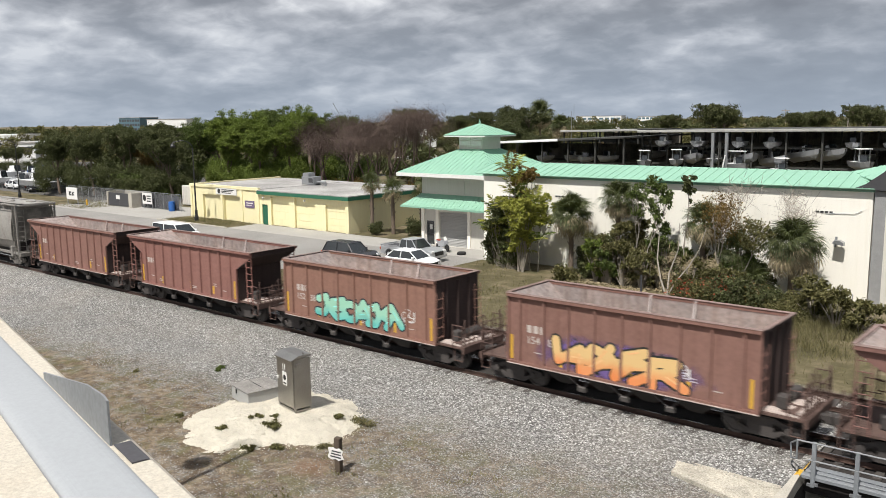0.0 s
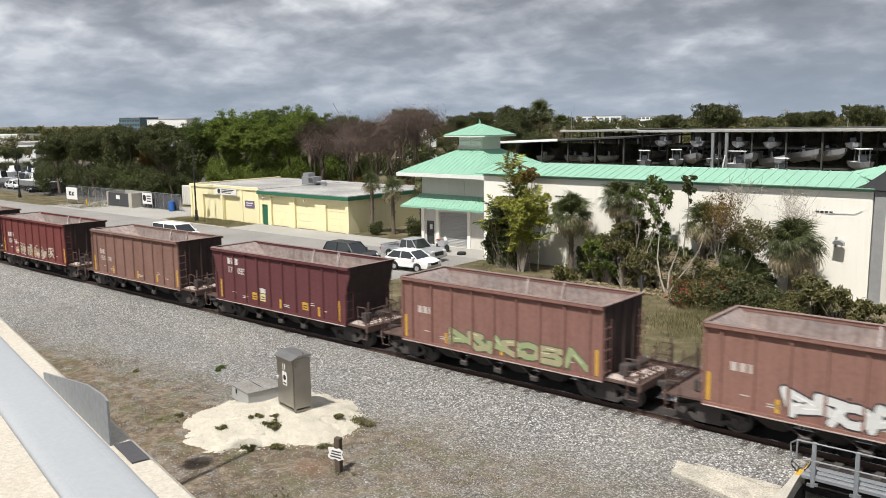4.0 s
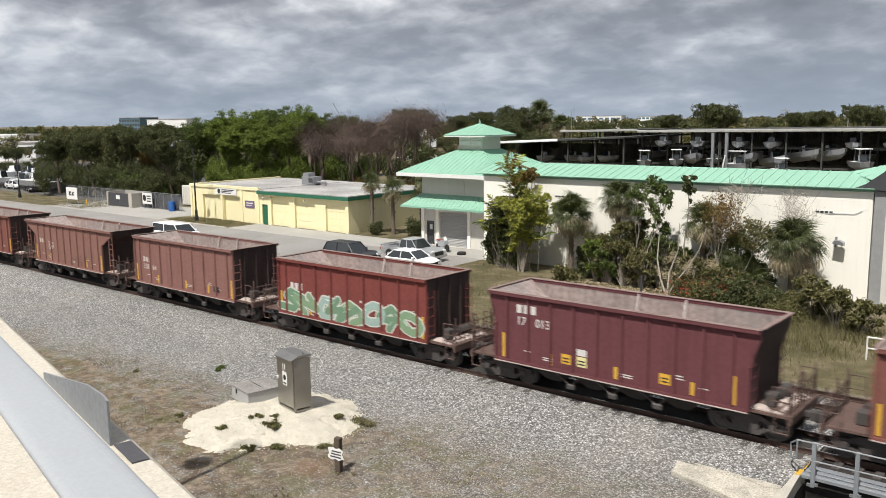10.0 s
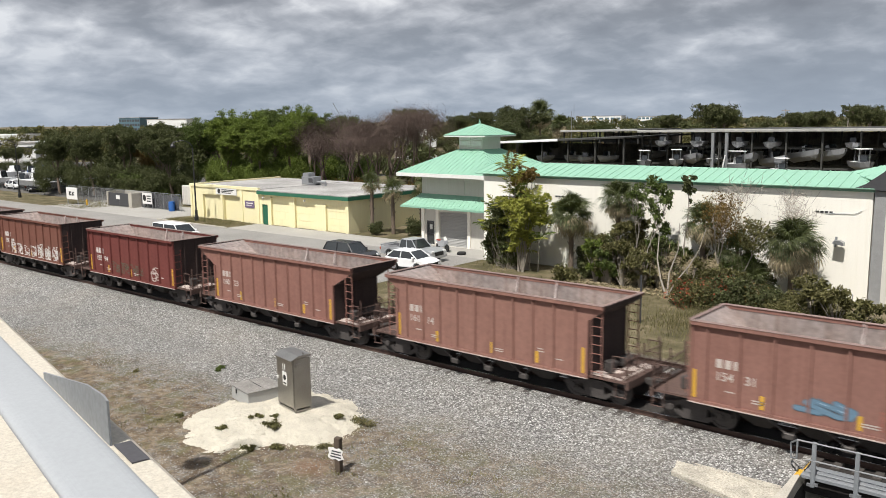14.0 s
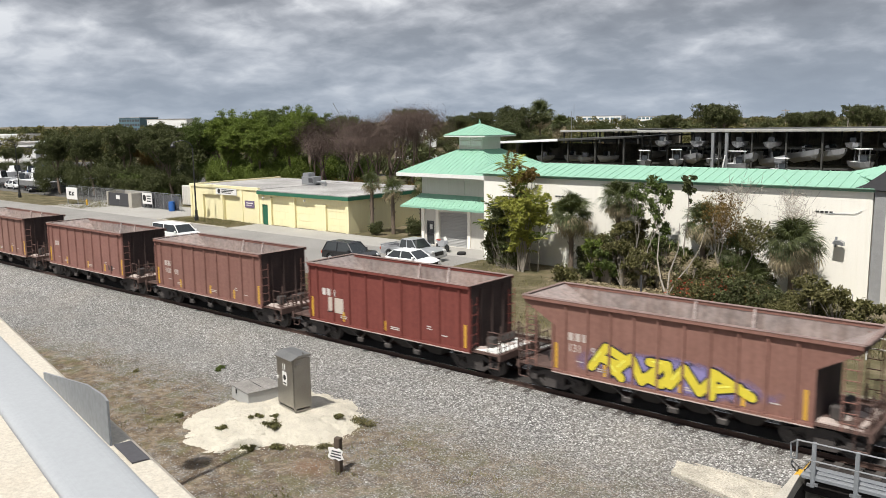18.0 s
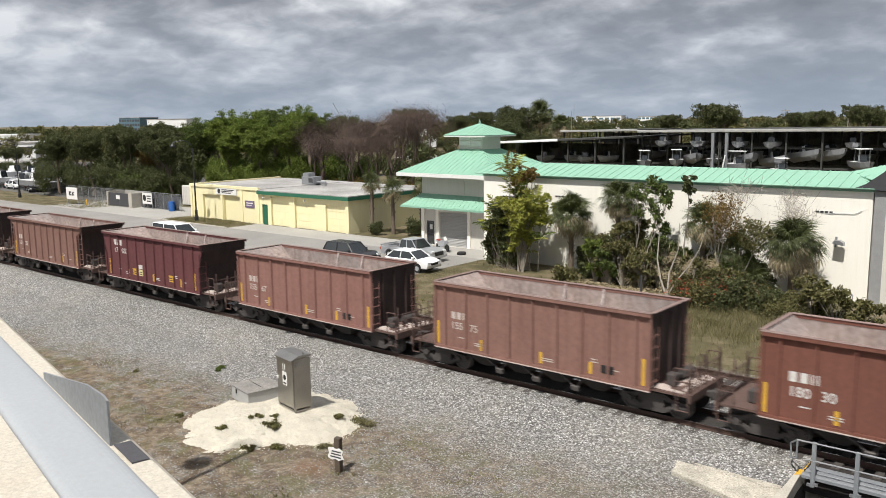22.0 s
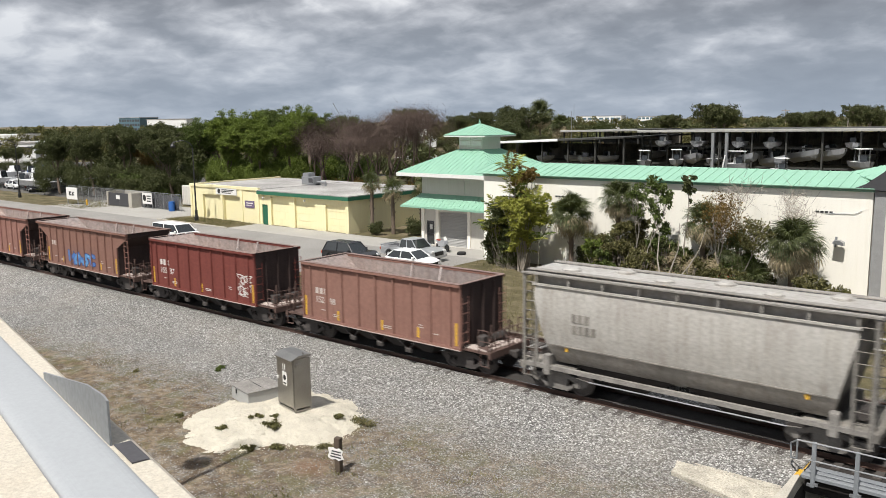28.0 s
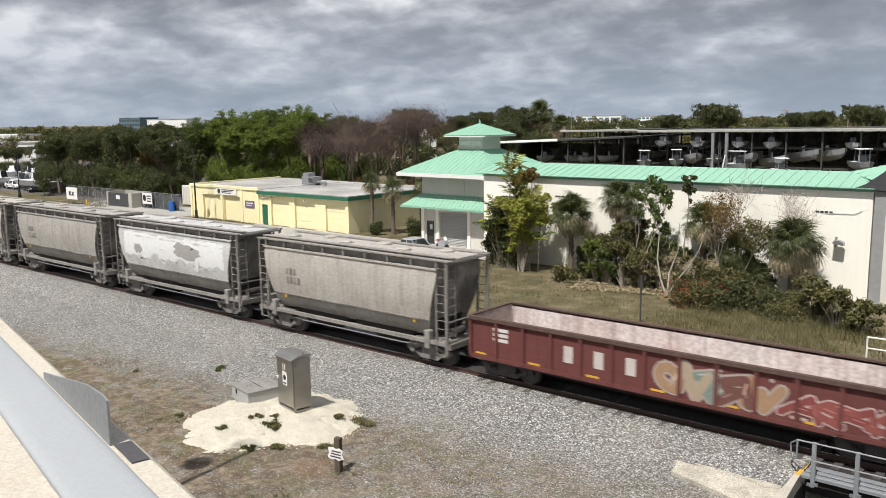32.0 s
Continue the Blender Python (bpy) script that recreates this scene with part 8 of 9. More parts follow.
def vehicle(name, label, category, loc, rz, mat, L, W, belt, roof, hood, cabin, bed=None, r=0.34):
    """cabin: (rear foot, front foot, rear top, front top) along x; hood: height at the nose."""
    v = thing(name, label, category, loc, rz, "parked vehicles")
    h = L / 2
    w = W / 2
    out = [(-h, 0.38), (-h + 0.05, belt - 0.05), (-h + 0.15, belt), (cabin[1], belt), (h - 0.5, hood), (h - 0.08, hood - 0.18), (h, 0.55), (h - 0.05, 0.32)]
    arch = []
    for cx in (h - 0.95, -h + 0.95):
        arch += [(cx + (r + 0.06) * math.cos(a), max(0.3, r + (r + 0.06) * math.sin(a))) for a in (math.pi * i / 6 for i in range(7))]
    s = Shape().prism(out + arch, -w, w, "y")
    bm_mesh = s.mesh("body", mat)
    body = part("body", bm_mesh, mat, v, "painted lower body")
    bv = body.modifiers.new("edge", "BEVEL")
    bv.width, bv.segments, bv.limit_method = 0.05, 2, "ANGLE"
    if bed:
        part("cargo_bed", Shape().box(bed[0], bed[1], -w + 0.12, w - 0.12, belt + 0.001, belt + 0.006), M_DARK, v, "dark open cargo bed")
        for s2 in (-1, 1):
            part("bed_side", Shape().box(bed[0], bed[1], min(s2 * (w - 0.04), s2 * w), max(s2 * (w - 0.04), s2 * w), belt + 0.002, belt + 0.12), mat, v)
        part("tailgate", Shape().box(-h + 0.06, -h + 0.16, -w, w, belt + 0.002, belt + 0.12), mat, v)
    part("window_glass", loft((cabin[0], cabin[1], w - 0.06), (cabin[2], cabin[3], w - 0.22), belt - 0.01, roof - 0.05), M_GLASSD, v, "dark tinted glass")
    part("roof_panel", loft((cabin[2] - 0.06, cabin[3] + 0.06, w - 0.2), (cabin[2] + 0.06, cabin[3] - 0.08, w - 0.28), roof - 0.055, roof), mat, v)
    for f0, f1 in ((cabin[0], cabin[2]), ((cabin[0] + cabin[1]) / 2 - 0.1, (cabin[2] + cabin[3]) / 2), (cabin[1], cabin[3])):
        for s2 in (-1, 1):
            part("pillar", Shape().tube((f0, s2 * (w - 0.055), belt), (f1, s2 * (w - 0.215), roof - 0.03), 0.04, 5), mat, v)
    for cx in (h - 0.95, -h + 0.95):
        for s2 in (-1, 1):
            wheel(v, cx, s2 * (w - 0.1), r, s2)
    for s2 in (-1, 1):
        part("headlight", Shape().chamfer(h - 0.2, h - 0.03, s2 * (w - 0.25) - 0.16, s2 * (w - 0.25) + 0.16, hood - 0.28, hood - 0.12, 0.02), M_FARWALL, v)
        part("taillight", Shape().chamfer(-h - 0.02, -h + 0.08, s2 * (w - 0.04) - 0.09, s2 * (w - 0.04) + 0.09, belt - 0.3, belt - 0.1, 0.02), M_RED, v)
        part("mirror", Shape().chamfer(cabin[1] - 0.35, cabin[1] - 0.18, s2 * (w + 0.08) - 0.08, s2 * (w + 0.08) + 0.08, belt + 0.02, belt + 0.16, 0.02), mat, v)
    part("grille", Shape().box(h - 0.07, h - 0.0, -w + 0.45, w - 0.45, 0.55, hood - 0.2), M_BLACK, v)
    return v


RZ = GZ + 0.022
vehicle("pickup_truck", "silver crew-cab pickup truck parked on the concrete road", "pickup truck", (-42.9, 47.3, RZ), 1, M_CARS, 5.3, 1.88, 1.0, 1.68, 1.05, (-0.7, 1.1, -0.55, 0.5), (-2.35, -0.75), 0.36)
vehicle("hatchback_car", "white hatchback car parked on the concrete road", "car", (-39.9, 43.9, RZ), 4, M_CARW, 4.0, 1.72, 0.95, 1.48, 0.9, (-1.8, 1.0, -1.25, 0.25), None, 0.31)
vehicle("suv_car", "black estate car parked on the concrete road", "car", (-45.7, 43.3, RZ), 2, M_CARB, 4.6, 1.8, 1.0, 1.62, 1.0, (-2.15, 0.95, -1.85, 0.35), None, 0.36)
vehicle("white_van", "white panel van parked on the concrete road", "van", (-66.9, 41.7, RZ), 0, M_CARW, 5.4, 1.95, 1.05, 1.72, 1.0, (-2.7, 1.7, -2.6, 0.9), None, 0.36)
mc = thing("motorcycle", "parked grey motorcycle with a red seat", "motorcycle", (-43.6, 51.7, GZ + 0.03), -20)
for x in (-0.7, 0.7):
    part("tyre", Shape().lathe([(0.2, -0.06), (0.31, -0.06), (0.33, 0.0), (0.31, 0.06), (0.2, 0.06)], 14, (x, 0, 0.33), "y"), M_TYRE, mc)
part("fairing", Shape().prism([(-0.6, 0.6), (-0.9, 0.85), (-0.2, 0.8), (0.2, 1.05), (0.55, 0.95), (0.6, 0.55), (0.1, 0.35), (-0.4, 0.4)], -0.17, 0.17, "y"), M_HULL, mc)
part("seat", Shape().chamfer(-0.85, -0.1, -0.14, 0.14, 0.82, 0.93, 0.03), paint((0.30, 0.06, 0.04)), mc, "dull red seat")
part("screen", Shape().prism([(0.2, 1.05), (0.35, 1.25), (0.55, 0.95)], -0.12, 0.12, "y"), M_WHITEP, mc)
part("handlebar", Shape().tube((0.35, -0.35, 1.05), (0.35, 0.35, 1.05), 0.02, 6), M_BLACK, mc)
sp = thing("spare_tyre", "loose black tyre lying by the drive", "tyre", (-41.2, 51.2, GZ + 0.03), 0)
part("tyre", Shape().lathe([(0.2, 0.02), (0.34, 0.0), (0.38, 0.1), (0.34, 0.22), (0.2, 0.2)], 16), M_TYRE, sp)


# ---- street lamps, yard fence and its things ----
def street_lamp(x, y, h):
    l = thing("street_lamp", "black steel street lamp with a curved arm and bell lantern", "street lamp", (x, y, GZ), 56, group="street lamps")
    part("pole", Shape().tube((0, 0, 0), (0, 0, h - 1.0), 0.1, 10, 0.06), M_BLACK, l)
    part("pole_base", Shape().lathe([(0.24, 0), (0.24, 0.5), (0.16, 0.7), (0.15, 1.2), (0.11, 1.3)], 10), M_BLACK, l)
    pts = [(-1.05 + 1.05 * math.cos(a), 0, h - 1.0 + 0.95 * math.sin(a)) for a in (math.pi * 0.62 * i / 8 for i in range(9))]
    pts += [(-1.9, 0, h - 0.22), (-2.05, 0, h - 0.3)]
    part("arm", Shape().path(pts, 0.05, 7, 0.04), M_BLACK, l)
    part("lantern", Shape().lathe([(0.05, 0.0), (0.1, -0.1), (0.26, -0.32), (0.28, -0.4), (0.2, -0.5)], 12, (-2.05, 0, h - 0.28)), M_BLACK, l)
    part("scroll", Shape().path([(-0.1, 0, h - 0.9), (-0.5, 0, h - 1.0), (-0.8, 0, h - 0.8), (-0.75, 0, h - 0.55)], 0.025, 5), M_BLACK, l)


solid("far_yard", Shape().box(-230, -113, 58, 120, GZ - 0.1, GZ + 0.015), M_ASPH, "worn grey asphalt boat yard behind the trees", "paving", kind="structure")
street_lamp(-79.3, 52.0, 8.9)
street_lamp(-128.0, 53.9, 8.6)
fence = thing("chain_link_fence", "grey chain-link fence with windbreak fabric", "fence", (0, 56.6, GZ))
for i in range(16):
    x = -118 + i * 1.9
    part("fence_post", Shape().tube((x, 0, 0), (x, 0, 2.1), 0.04, 6), M_GALV, fence)
part("top_rail", Shape().tube((-118, 0, 2.08), (-89.5, 0, 2.08), 0.025, 6), M_GALV, fence)
wires = Shape()
for i in range(190):
    x = -118 + i * 0.15
    wires.add([(x, 0.0, 0.05), (x + 0.02, 0, 0.05), (x + 1.02, 0, 2.05), (x + 1.0, 0, 2.05)], [(0, 1, 2, 3)])
    wires.add([(x + 1.0, 0.004, 0.05), (x + 1.02, 0.004, 0.05), (x + 0.02, 0.004, 2.05), (x, 0.004, 2.05)], [(0, 1, 2, 3)])
tagged(part("wire_mesh", wires, M_GALV, fence, "diamond wire mesh"), kind="stuff")
part("windbreak", Shape().box(-99.0, -90.0, 0.05, 0.07, 0.1, 1.9), M_DARK, fence, "dark windbreak fabric")
enc = thing("bin_enclosure", "grey concrete block bin enclosure with dark gates", "enclosure", (-102.0, 55.5, GZ))
part("side_wall", Shape().box(-2.9, -2.6, -0.2, 2.6, 0, 1.9), M_CONC, enc)
part("side_wall", Shape().box(2.6, 3.4, -0.2, 2.6, 0, 1.9), M_CONC, enc)
part("back_wall", Shape().box(-2.6, 2.6, 2.3, 2.6, 0, 1.9), M_CONC, enc)
for x in (-2.55, 0.03):
    gt = part("gate", Shape().chamfer(x, x + 2.5, -0.1, -0.04, 0.12, 1.8, 0.02), M_DARK, enc, "dark sheeted gate leaf")
part("gate_notice", Shape().box(-0.6, 0.3, -0.13, -0.105, 1.0, 1.5), M_WHITEP, enc, "white notice")


def board(x, y, w, h, z, label, rz=0.0, bars=3):
    s = thing("notice_board", label, "sign", (x, y, GZ), rz)
    part("panel", Shape().chamfer(-w / 2, w / 2, -0.03, 0.03, z, z + h, 0.01), M_WHITEP, s, "white sign panel")
    for px in (-w / 2 + 0.1, w / 2 - 0.1):
        part("sign_post", Shape().box(px - 0.05, px + 0.05, 0.032, 0.12, 0, z + h), M_GALV, s)
    return s


s = board(-110.6, 53.4, 3.0, 1.6, 0.7, "white freestanding sign board with a dark emblem")
part("emblem", Shape().prism([(-0.7, 1.2), (-0.7, 1.75), (-0.1, 1.75), (-0.1, 1.55), (-0.45, 1.55), (-0.45, 1.4), (-0.1, 1.4), (-0.1, 1.2)], -0.045, -0.034, "y"), M_BLACK, s)
part("emblem", Shape().prism([(0.1, 1.2), (0.1, 1.75), (0.3, 1.75), (0.3, 1.55), (0.6, 1.75), (0.75, 1.7), (0.45, 1.48), (0.75, 1.2), (0.55, 1.2), (0.3, 1.4), (0.3, 1.2)], -0.045, -0.034, "y"), M_BLACK, s)
s = board(-96.4, 56.2, 2.2, 1.4, 0.6, "white banner with black print on the fence")
part("emblem", Shape().lathe([(0.4, 0), (0.4, 0.01)], 14, (-0.6, -0.045, 1.35), "y"), M_BLACK, s)
for i in range(3):
    part("lettering_bar", Shape().box(-0.05, 0.9, -0.045, -0.034, 0.9 + i * 0.32, 1.05 + i * 0.32), M_BLACK, s)
br = thing("barrel", "blue plastic barrel in the yard", "barrel", (-90.9, 56.2, GZ + 0.02))
part("drum", Shape().lathe([(0.36, 0), (0.38, 0.1), (0.38, 0.35), (0.40, 0.4), (0.38, 0.45), (0.38, 0.8), (0.40, 0.85), (0.38, 0.9), (0.36, 1.15)], 14), M_BLUE, br)
part("barrel_lid", Shape().lathe([(0.37, 1.152), (0.37, 1.19)], 14), M_BLUE, br)
hy = thing("fire_hydrant", "yellow fire hydrant on the verge", "hydrant", (-107.4, 53.8, GZ + 0.02))
part("barrel", Shape().lathe([(0.16, 0), (0.16, 0.06), (0.11, 0.08), (0.11, 0.55), (0.15, 0.58), (0.13, 0.68), (0.05, 0.78)], 10), M_YELLOW, hy)
part("outlet", Shape().tube((-0.2, 0, 0.42), (0.2, 0, 0.42), 0.06, 8), M_YELLOW, hy)
ct = thing("storage_container", "pale grey storage container behind the fence", "container", (-93.5, 62.5, GZ))
part("shell", Shape().chamfer(-3.0, 3.0, -1.2, 1.2, 0.1, 2.6, 0.03), M_WHITEWALL, ct)
for i in range(14):
    part("corrugation", Shape().box(-2.85 + i * 0.42, -2.65 + i * 0.42, -1.235, -1.202, 0.2, 2.5), M_WHITEWALL, ct)
part("skid", Shape().box(-2.9, 2.9, -1.0, 1.0, 0, 0.1), M_DARK, ct)


# ---- boat yard beyond the warehouse ----
def shed(name, x0, x1, y0, y1, zl, zr, label, fascia, bays, edge=None):
    s = thing(name, label, "boat shed", (0, 0, 0))
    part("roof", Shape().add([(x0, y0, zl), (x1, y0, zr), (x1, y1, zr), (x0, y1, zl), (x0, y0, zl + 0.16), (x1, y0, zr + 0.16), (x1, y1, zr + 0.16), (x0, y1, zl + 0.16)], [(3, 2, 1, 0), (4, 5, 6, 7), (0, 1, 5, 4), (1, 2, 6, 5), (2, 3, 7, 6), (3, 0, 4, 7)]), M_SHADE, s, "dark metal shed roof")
    k = (zr - zl) / (x1 - x0)
    fx0, fx1 = fascia
    part("fascia", Shape().add([(fx0, y0 - 0.1, zl + k * (fx0 - x0) - 0.04), (fx1, y0 - 0.1, zl + k * (fx1 - x0) - 0.04), (fx1, y0 - 0.1, zl + k * (fx1 - x0) + 0.17), (fx0, y0 - 0.1, zl + k * (fx0 - x0) + 0.17), (fx0, y0 - 0.02, zl + k * (fx0 - x0) - 0.04), (fx1, y0 - 0.02, zl + k * (fx1 - x0) - 0.04), (fx1, y0 - 0.02, zl + k * (fx1 - x0) + 0.22), (fx0, y0 - 0.02, zl + k * (fx0 - x0) + 0.22)], [(0, 1, 2, 3), (7, 6, 5, 4), (0, 4, 5, 1), (1, 5, 6, 2), (2, 6, 7, 3), (3, 7, 4, 0)]), edge or M_FASCIA, s, "pale grey roof edge")
    # back wall added to close the open shed with darkness
    part("back_wall", Shape().box(x0, x1, y1 - 0.3, y1, GZ, min(zl, zr) - 0.35), M_BACKWALL, s, "added dark back wall holding the shed's shade")
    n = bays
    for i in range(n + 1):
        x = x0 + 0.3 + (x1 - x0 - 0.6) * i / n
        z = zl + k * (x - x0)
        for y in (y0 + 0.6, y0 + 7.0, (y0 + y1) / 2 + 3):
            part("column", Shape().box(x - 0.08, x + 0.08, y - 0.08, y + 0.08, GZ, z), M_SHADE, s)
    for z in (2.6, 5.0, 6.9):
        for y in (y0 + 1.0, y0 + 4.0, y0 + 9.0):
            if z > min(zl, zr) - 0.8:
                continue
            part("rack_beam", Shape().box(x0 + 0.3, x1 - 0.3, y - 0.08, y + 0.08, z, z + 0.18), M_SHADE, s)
    return s


shed("boat_shed", -33.4, -3.0, 82.5, 100.0, 8.62, 8.78, "open boat storage shed with a long flat roof and dark racks", (-33.4, -3.0), 9)
shed("boat_shed", -42.9, -33.45, 84.5, 100.0, 8.52, 8.58, "short open boat shed with a pale roof edge", (-42.9, -33.45), 3)
shed("boat_shed", -63.5, -42.2, 80.0, 98.0, 7.12, 7.95, "lower open boat shed with a dark sloping roof", (-63.5, -50.4), 6, M_FARWALL)
shed("boat_shed", -62.0, -50.2, 99.0, 112.0, 8.25, 8.4, "distant open boat shed with a brown roof", (-61.9, -50.3), 4)
M_DECKB = surface("boat_deck_white", (0.72, 0.72, 0.72), 0.4, var=0.1)


def boat_proto():
    b = thing("boat", "small white motor boat on a storage rack", "boat")
    secs = [(-3.2, 1.15, 0.0), (-1.5, 1.25, 0.0), (0.3, 1.25, 0.0), (1.8, 1.0, 0.08), (2.8, 0.55, 0.25), (3.4, 0.06, 0.55)]
    v, f = [], []
    for x, w, k in secs:
        top = 1.25 + k * 0.4
        u = 0.82 - k * 0.7
        v += [(x, -w, top), (x - k * 0.7, -w * u, 0.55 + k * 0.4), (x - k * 1.5, 0, k * 0.8), (x - k * 0.7, w * u, 0.55 + k * 0.4), (x, w, top)]
    for i in range(len(secs) - 1):
        for j in range(4):
            f.append((i * 5 + j, i * 5 + j + 1, i * 5 + j + 6, i * 5 + j + 5))
    f += [(0, 1, 2, 3, 4)]
    part("hull", Shape().add(v, f), M_HULL, b, "pale gelcoat hull", smooth=False)
    part("deck", Shape().add([(x, s * w * 0.96, 1.24 + k * 0.4) for x, w, k in secs for s in (-1, 1)], [(2 * i, 2 * i + 2, 2 * i + 3, 2 * i + 1) for i in range(len(secs) - 1)]), M_DECKB, b)
    part("console", Shape().chamfer(-0.8, 0.2, -0.4, 0.4, 1.26, 2.1, 0.06), M_DECKB, b)
    part("windscreen", Shape().prism([(0.2, 1.9), (0.45, 1.3), (0.55, 1.3), (0.3, 2.2)], -0.45, 0.45, "y"), M_GLASSD, b)
    part("outboard_motor", Shape().chamfer(-3.75, -3.25, -0.2, 0.2, 0.9, 1.75, 0.06), M_DARK, b)
    return b


bp = boat_proto()
ht_boat = copy_thing(bp, pose(0, 0, 0))
part("hardtop", Shape().chamfer(-1.5, 0.9, -0.95, 0.95, 2.95, 3.06, 0.03), M_DECKB, ht_boat, "flat white hardtop")
for sx in (-1.2, 0.6):
    for sy in (-0.7, 0.7):
        part("top_post", Shape().tube((sx, sy, 1.25), (sx, sy * 0.95, 2.96), 0.035, 5), M_GALV, ht_boat)
for x, y, z, rz, q in ((-41.6, 83.6, 4.7, -60, 0.62), (-37.9, 83.6, 4.9, -65, 0.6), (-30.7, 82.0, 4.6, -50, 0.7), (-26.4, 81.8, 4.3, -60, 0.6), (-19.3, 81.8, 5.1, -60, 0.66), (-16.2, 82.0, 5.0, -60, 0.6)  ):
    o = copy_thing(ht_boat, pose(x, y, z, 0, 0, rz))
    o.scale = (q, q, q)
    tagged(o, "white hardtop motor boat at the front of the rack", group="boats on storage racks")
for x, y, z, rz in ((-40.0, 84.6, 6.95, -80), (-36.0, 84.6, 6.95, -84), (-31.2, 83.4, 6.95, -80), (-28.0, 83.4, 6.95, -85), (-20.6, 83.4, 6.95, -78), (-17.4, 83.4, 6.95, -82), (-14.0, 83.4, 6.95, -80), (-48.0, 82.0, 5.2, -80), (-53.5, 82.0, 5.2, -80), (-58.0, 82.0, 5.2, -80), (-33.8, 83.4, 5.2, -80)):
    o = copy_thing(bp, pose(x, y, z, 0, 0, rz))
    o.scale = (0.55, 0.55, 0.5)
    tagged(o, "small motor boat on the upper rack", group="boats on storage racks")
for x, y, z, rz in ((-28.4, 91.0, 5.18, -70), (-31.0, 91.4, 5.18, -95), (-35.6, 91.4, 5.18, -90), (-38.6, 91.3, 5.18, -88), (-17.2, 91.4, 5.18, -90), (-13.5, 91.4, 5.18, -92), (-9.8, 91.4, 5.18, -88),
                    (-26.0, 91.4, 2.78, -90), (-22.5, 91.4, 2.78, -90), (-18.4, 91.4, 2.78, -90), (-30.0, 91.4, 2.78, -90), (-34.0, 91.4, 2.78, -90), (-38.0, 91.4, 2.78, -90), (-14.0, 91.4, 2.78, -90), (-47, 84, 5.18, -90), (-51, 84, 5.18, -90), (-56, 84, 2.78, -90), (-60, 84, 2.78, -90)):
    o = copy_thing(bp, pose(x + rnd.uniform(-0.6, 0.6), y, z, 0, 0, rz + rnd.uniform(-6, 6)))
    q = rnd.uniform(0.5, 0.8)
    o.scale = (q, q, q)
    tagged(o, group="boats on storage racks")
for i in range(20):
    x, z = -46 + (i % 10) * 3.4 + rnd.uniform(-0.5, 0.5), (2.78, 5.18)[i // 10]
    o = copy_thing(bp, pose(x, 95.2 + rnd.uniform(-0.6, 0.6), z, 0, 0, -90 + rnd.uniform(-12, 12)))
    q = rnd.uniform(0.55, 0.85)
    o.scale = (q, q, q)
    tagged(o, "motor boat stored deep in the dim shed", group="boats on storage racks")
for x, rz, z in ((-24.9, -48, 5.75), (-22.7, -46, 5.85), (-27.9, -50, 5.1), (-30.6, -60, 5.3), (-36.4, -60, 5.2)):
    o = copy_thing(bp, pose(x, 84.6, z, 0, -6, rz))
    o.scale = (0.74, 0.74, 0.7)
    tagged(o, "large white-decked motor boat on a high rack", group="boats on storage racks")
for i in range(18):
    # boats stored in the open yard
    x, y = -168 + (i % 9) * 4.4 + rnd.uniform(-1, 1), 61.5 + (i // 9) * 7 + rnd.uniform(-1.5, 1.5)
    if x > -128 and y < 64:
        continue
    o = copy_thing(bp, pose(x, y, GZ + 0.35, 0, 0, rnd.uniform(-70, 20)))
    q = rnd.uniform(0.8, 1.3)
    o.scale = (q, q, q)
    tagged(o, "white motor boat stored on blocks in the yard", group="boats in the yard")
    solid("boat_stand", Shape().box(-1.6, -1.3, -0.5, 0.5, 0, 0.75).box(-1.4, 0.8, -0.1, 0.1, 0, 0.3).box(0.5, 0.8, -0.5, 0.5, 0, 0.75), M_GALV, "low steel boat stand in the yard", "boat stand", (x, y, GZ), 0, group="boat stands in the yard")
drop_proto(bp, ht_boat)
for x, z in ((-33.3, 8.5), (-31.9, 8.5)):
    solid("lattice_mast", Shape().box(-0.14, 0.14, -0.14, 0.14, GZ, z), M_GALV, "pale galvanised steel mast before the boat shed", "mast", (x, 82.0, 0))
solid("leaning_pole", Shape().tube((0, 0, GZ), (1.2, 0, 6.3), 0.08, 6), M_FARWALL, "pale leaning pole by the boat shed", "pole", (-33.1, 81.7, 0))

# ---- far buildings, masts and parked things ----
R3 = STAND.to_3x3()


def along(px, dist):
    """A ground place at that share of the view's half width, so far ahead."""
    r_, f_ = R3 @ Vector((1, 0, 0)), R3 @ Vector((0, 0, -1))
    f_ = Vector((f_.x, f_.y, 0)).normalized()
    r_ = Vector((r_.x, r_.y, 0)).normalized()
    return f_ * dist + r_ * dist * px


def far_block(name, label, px, dist, w, d, h, mat, rows, glass=M_FARBLUE, rz=12.0, base=0.0, cols=8):
    p = along(px, dist)
    b = thing(name, label, "building", (p.x, p.y, GZ), rz, "distant buildings")
    part("wall", Shape().box(-w / 2, w / 2, -d / 2, d / 2, 0, h), mat, b)
    part("roof", Shape().box(-w / 2 - 0.2, w / 2 + 0.2, -d / 2 - 0.2, d / 2 + 0.2, h + 0.004, h + 0.4), M_ROOFGREY if rows else M_FARWALL, b)
    for r in range(rows):
        z = base + 1.0 + r * 3.2
        for c in range(cols):
            x = -w / 2 + w * (c + 0.15) / cols
            part("window", Shape().box(x, x + w * 0.7 / cols, -d / 2 - 0.06, -d / 2 - 0.004, z, z + 1.7), glass, b)
    return b


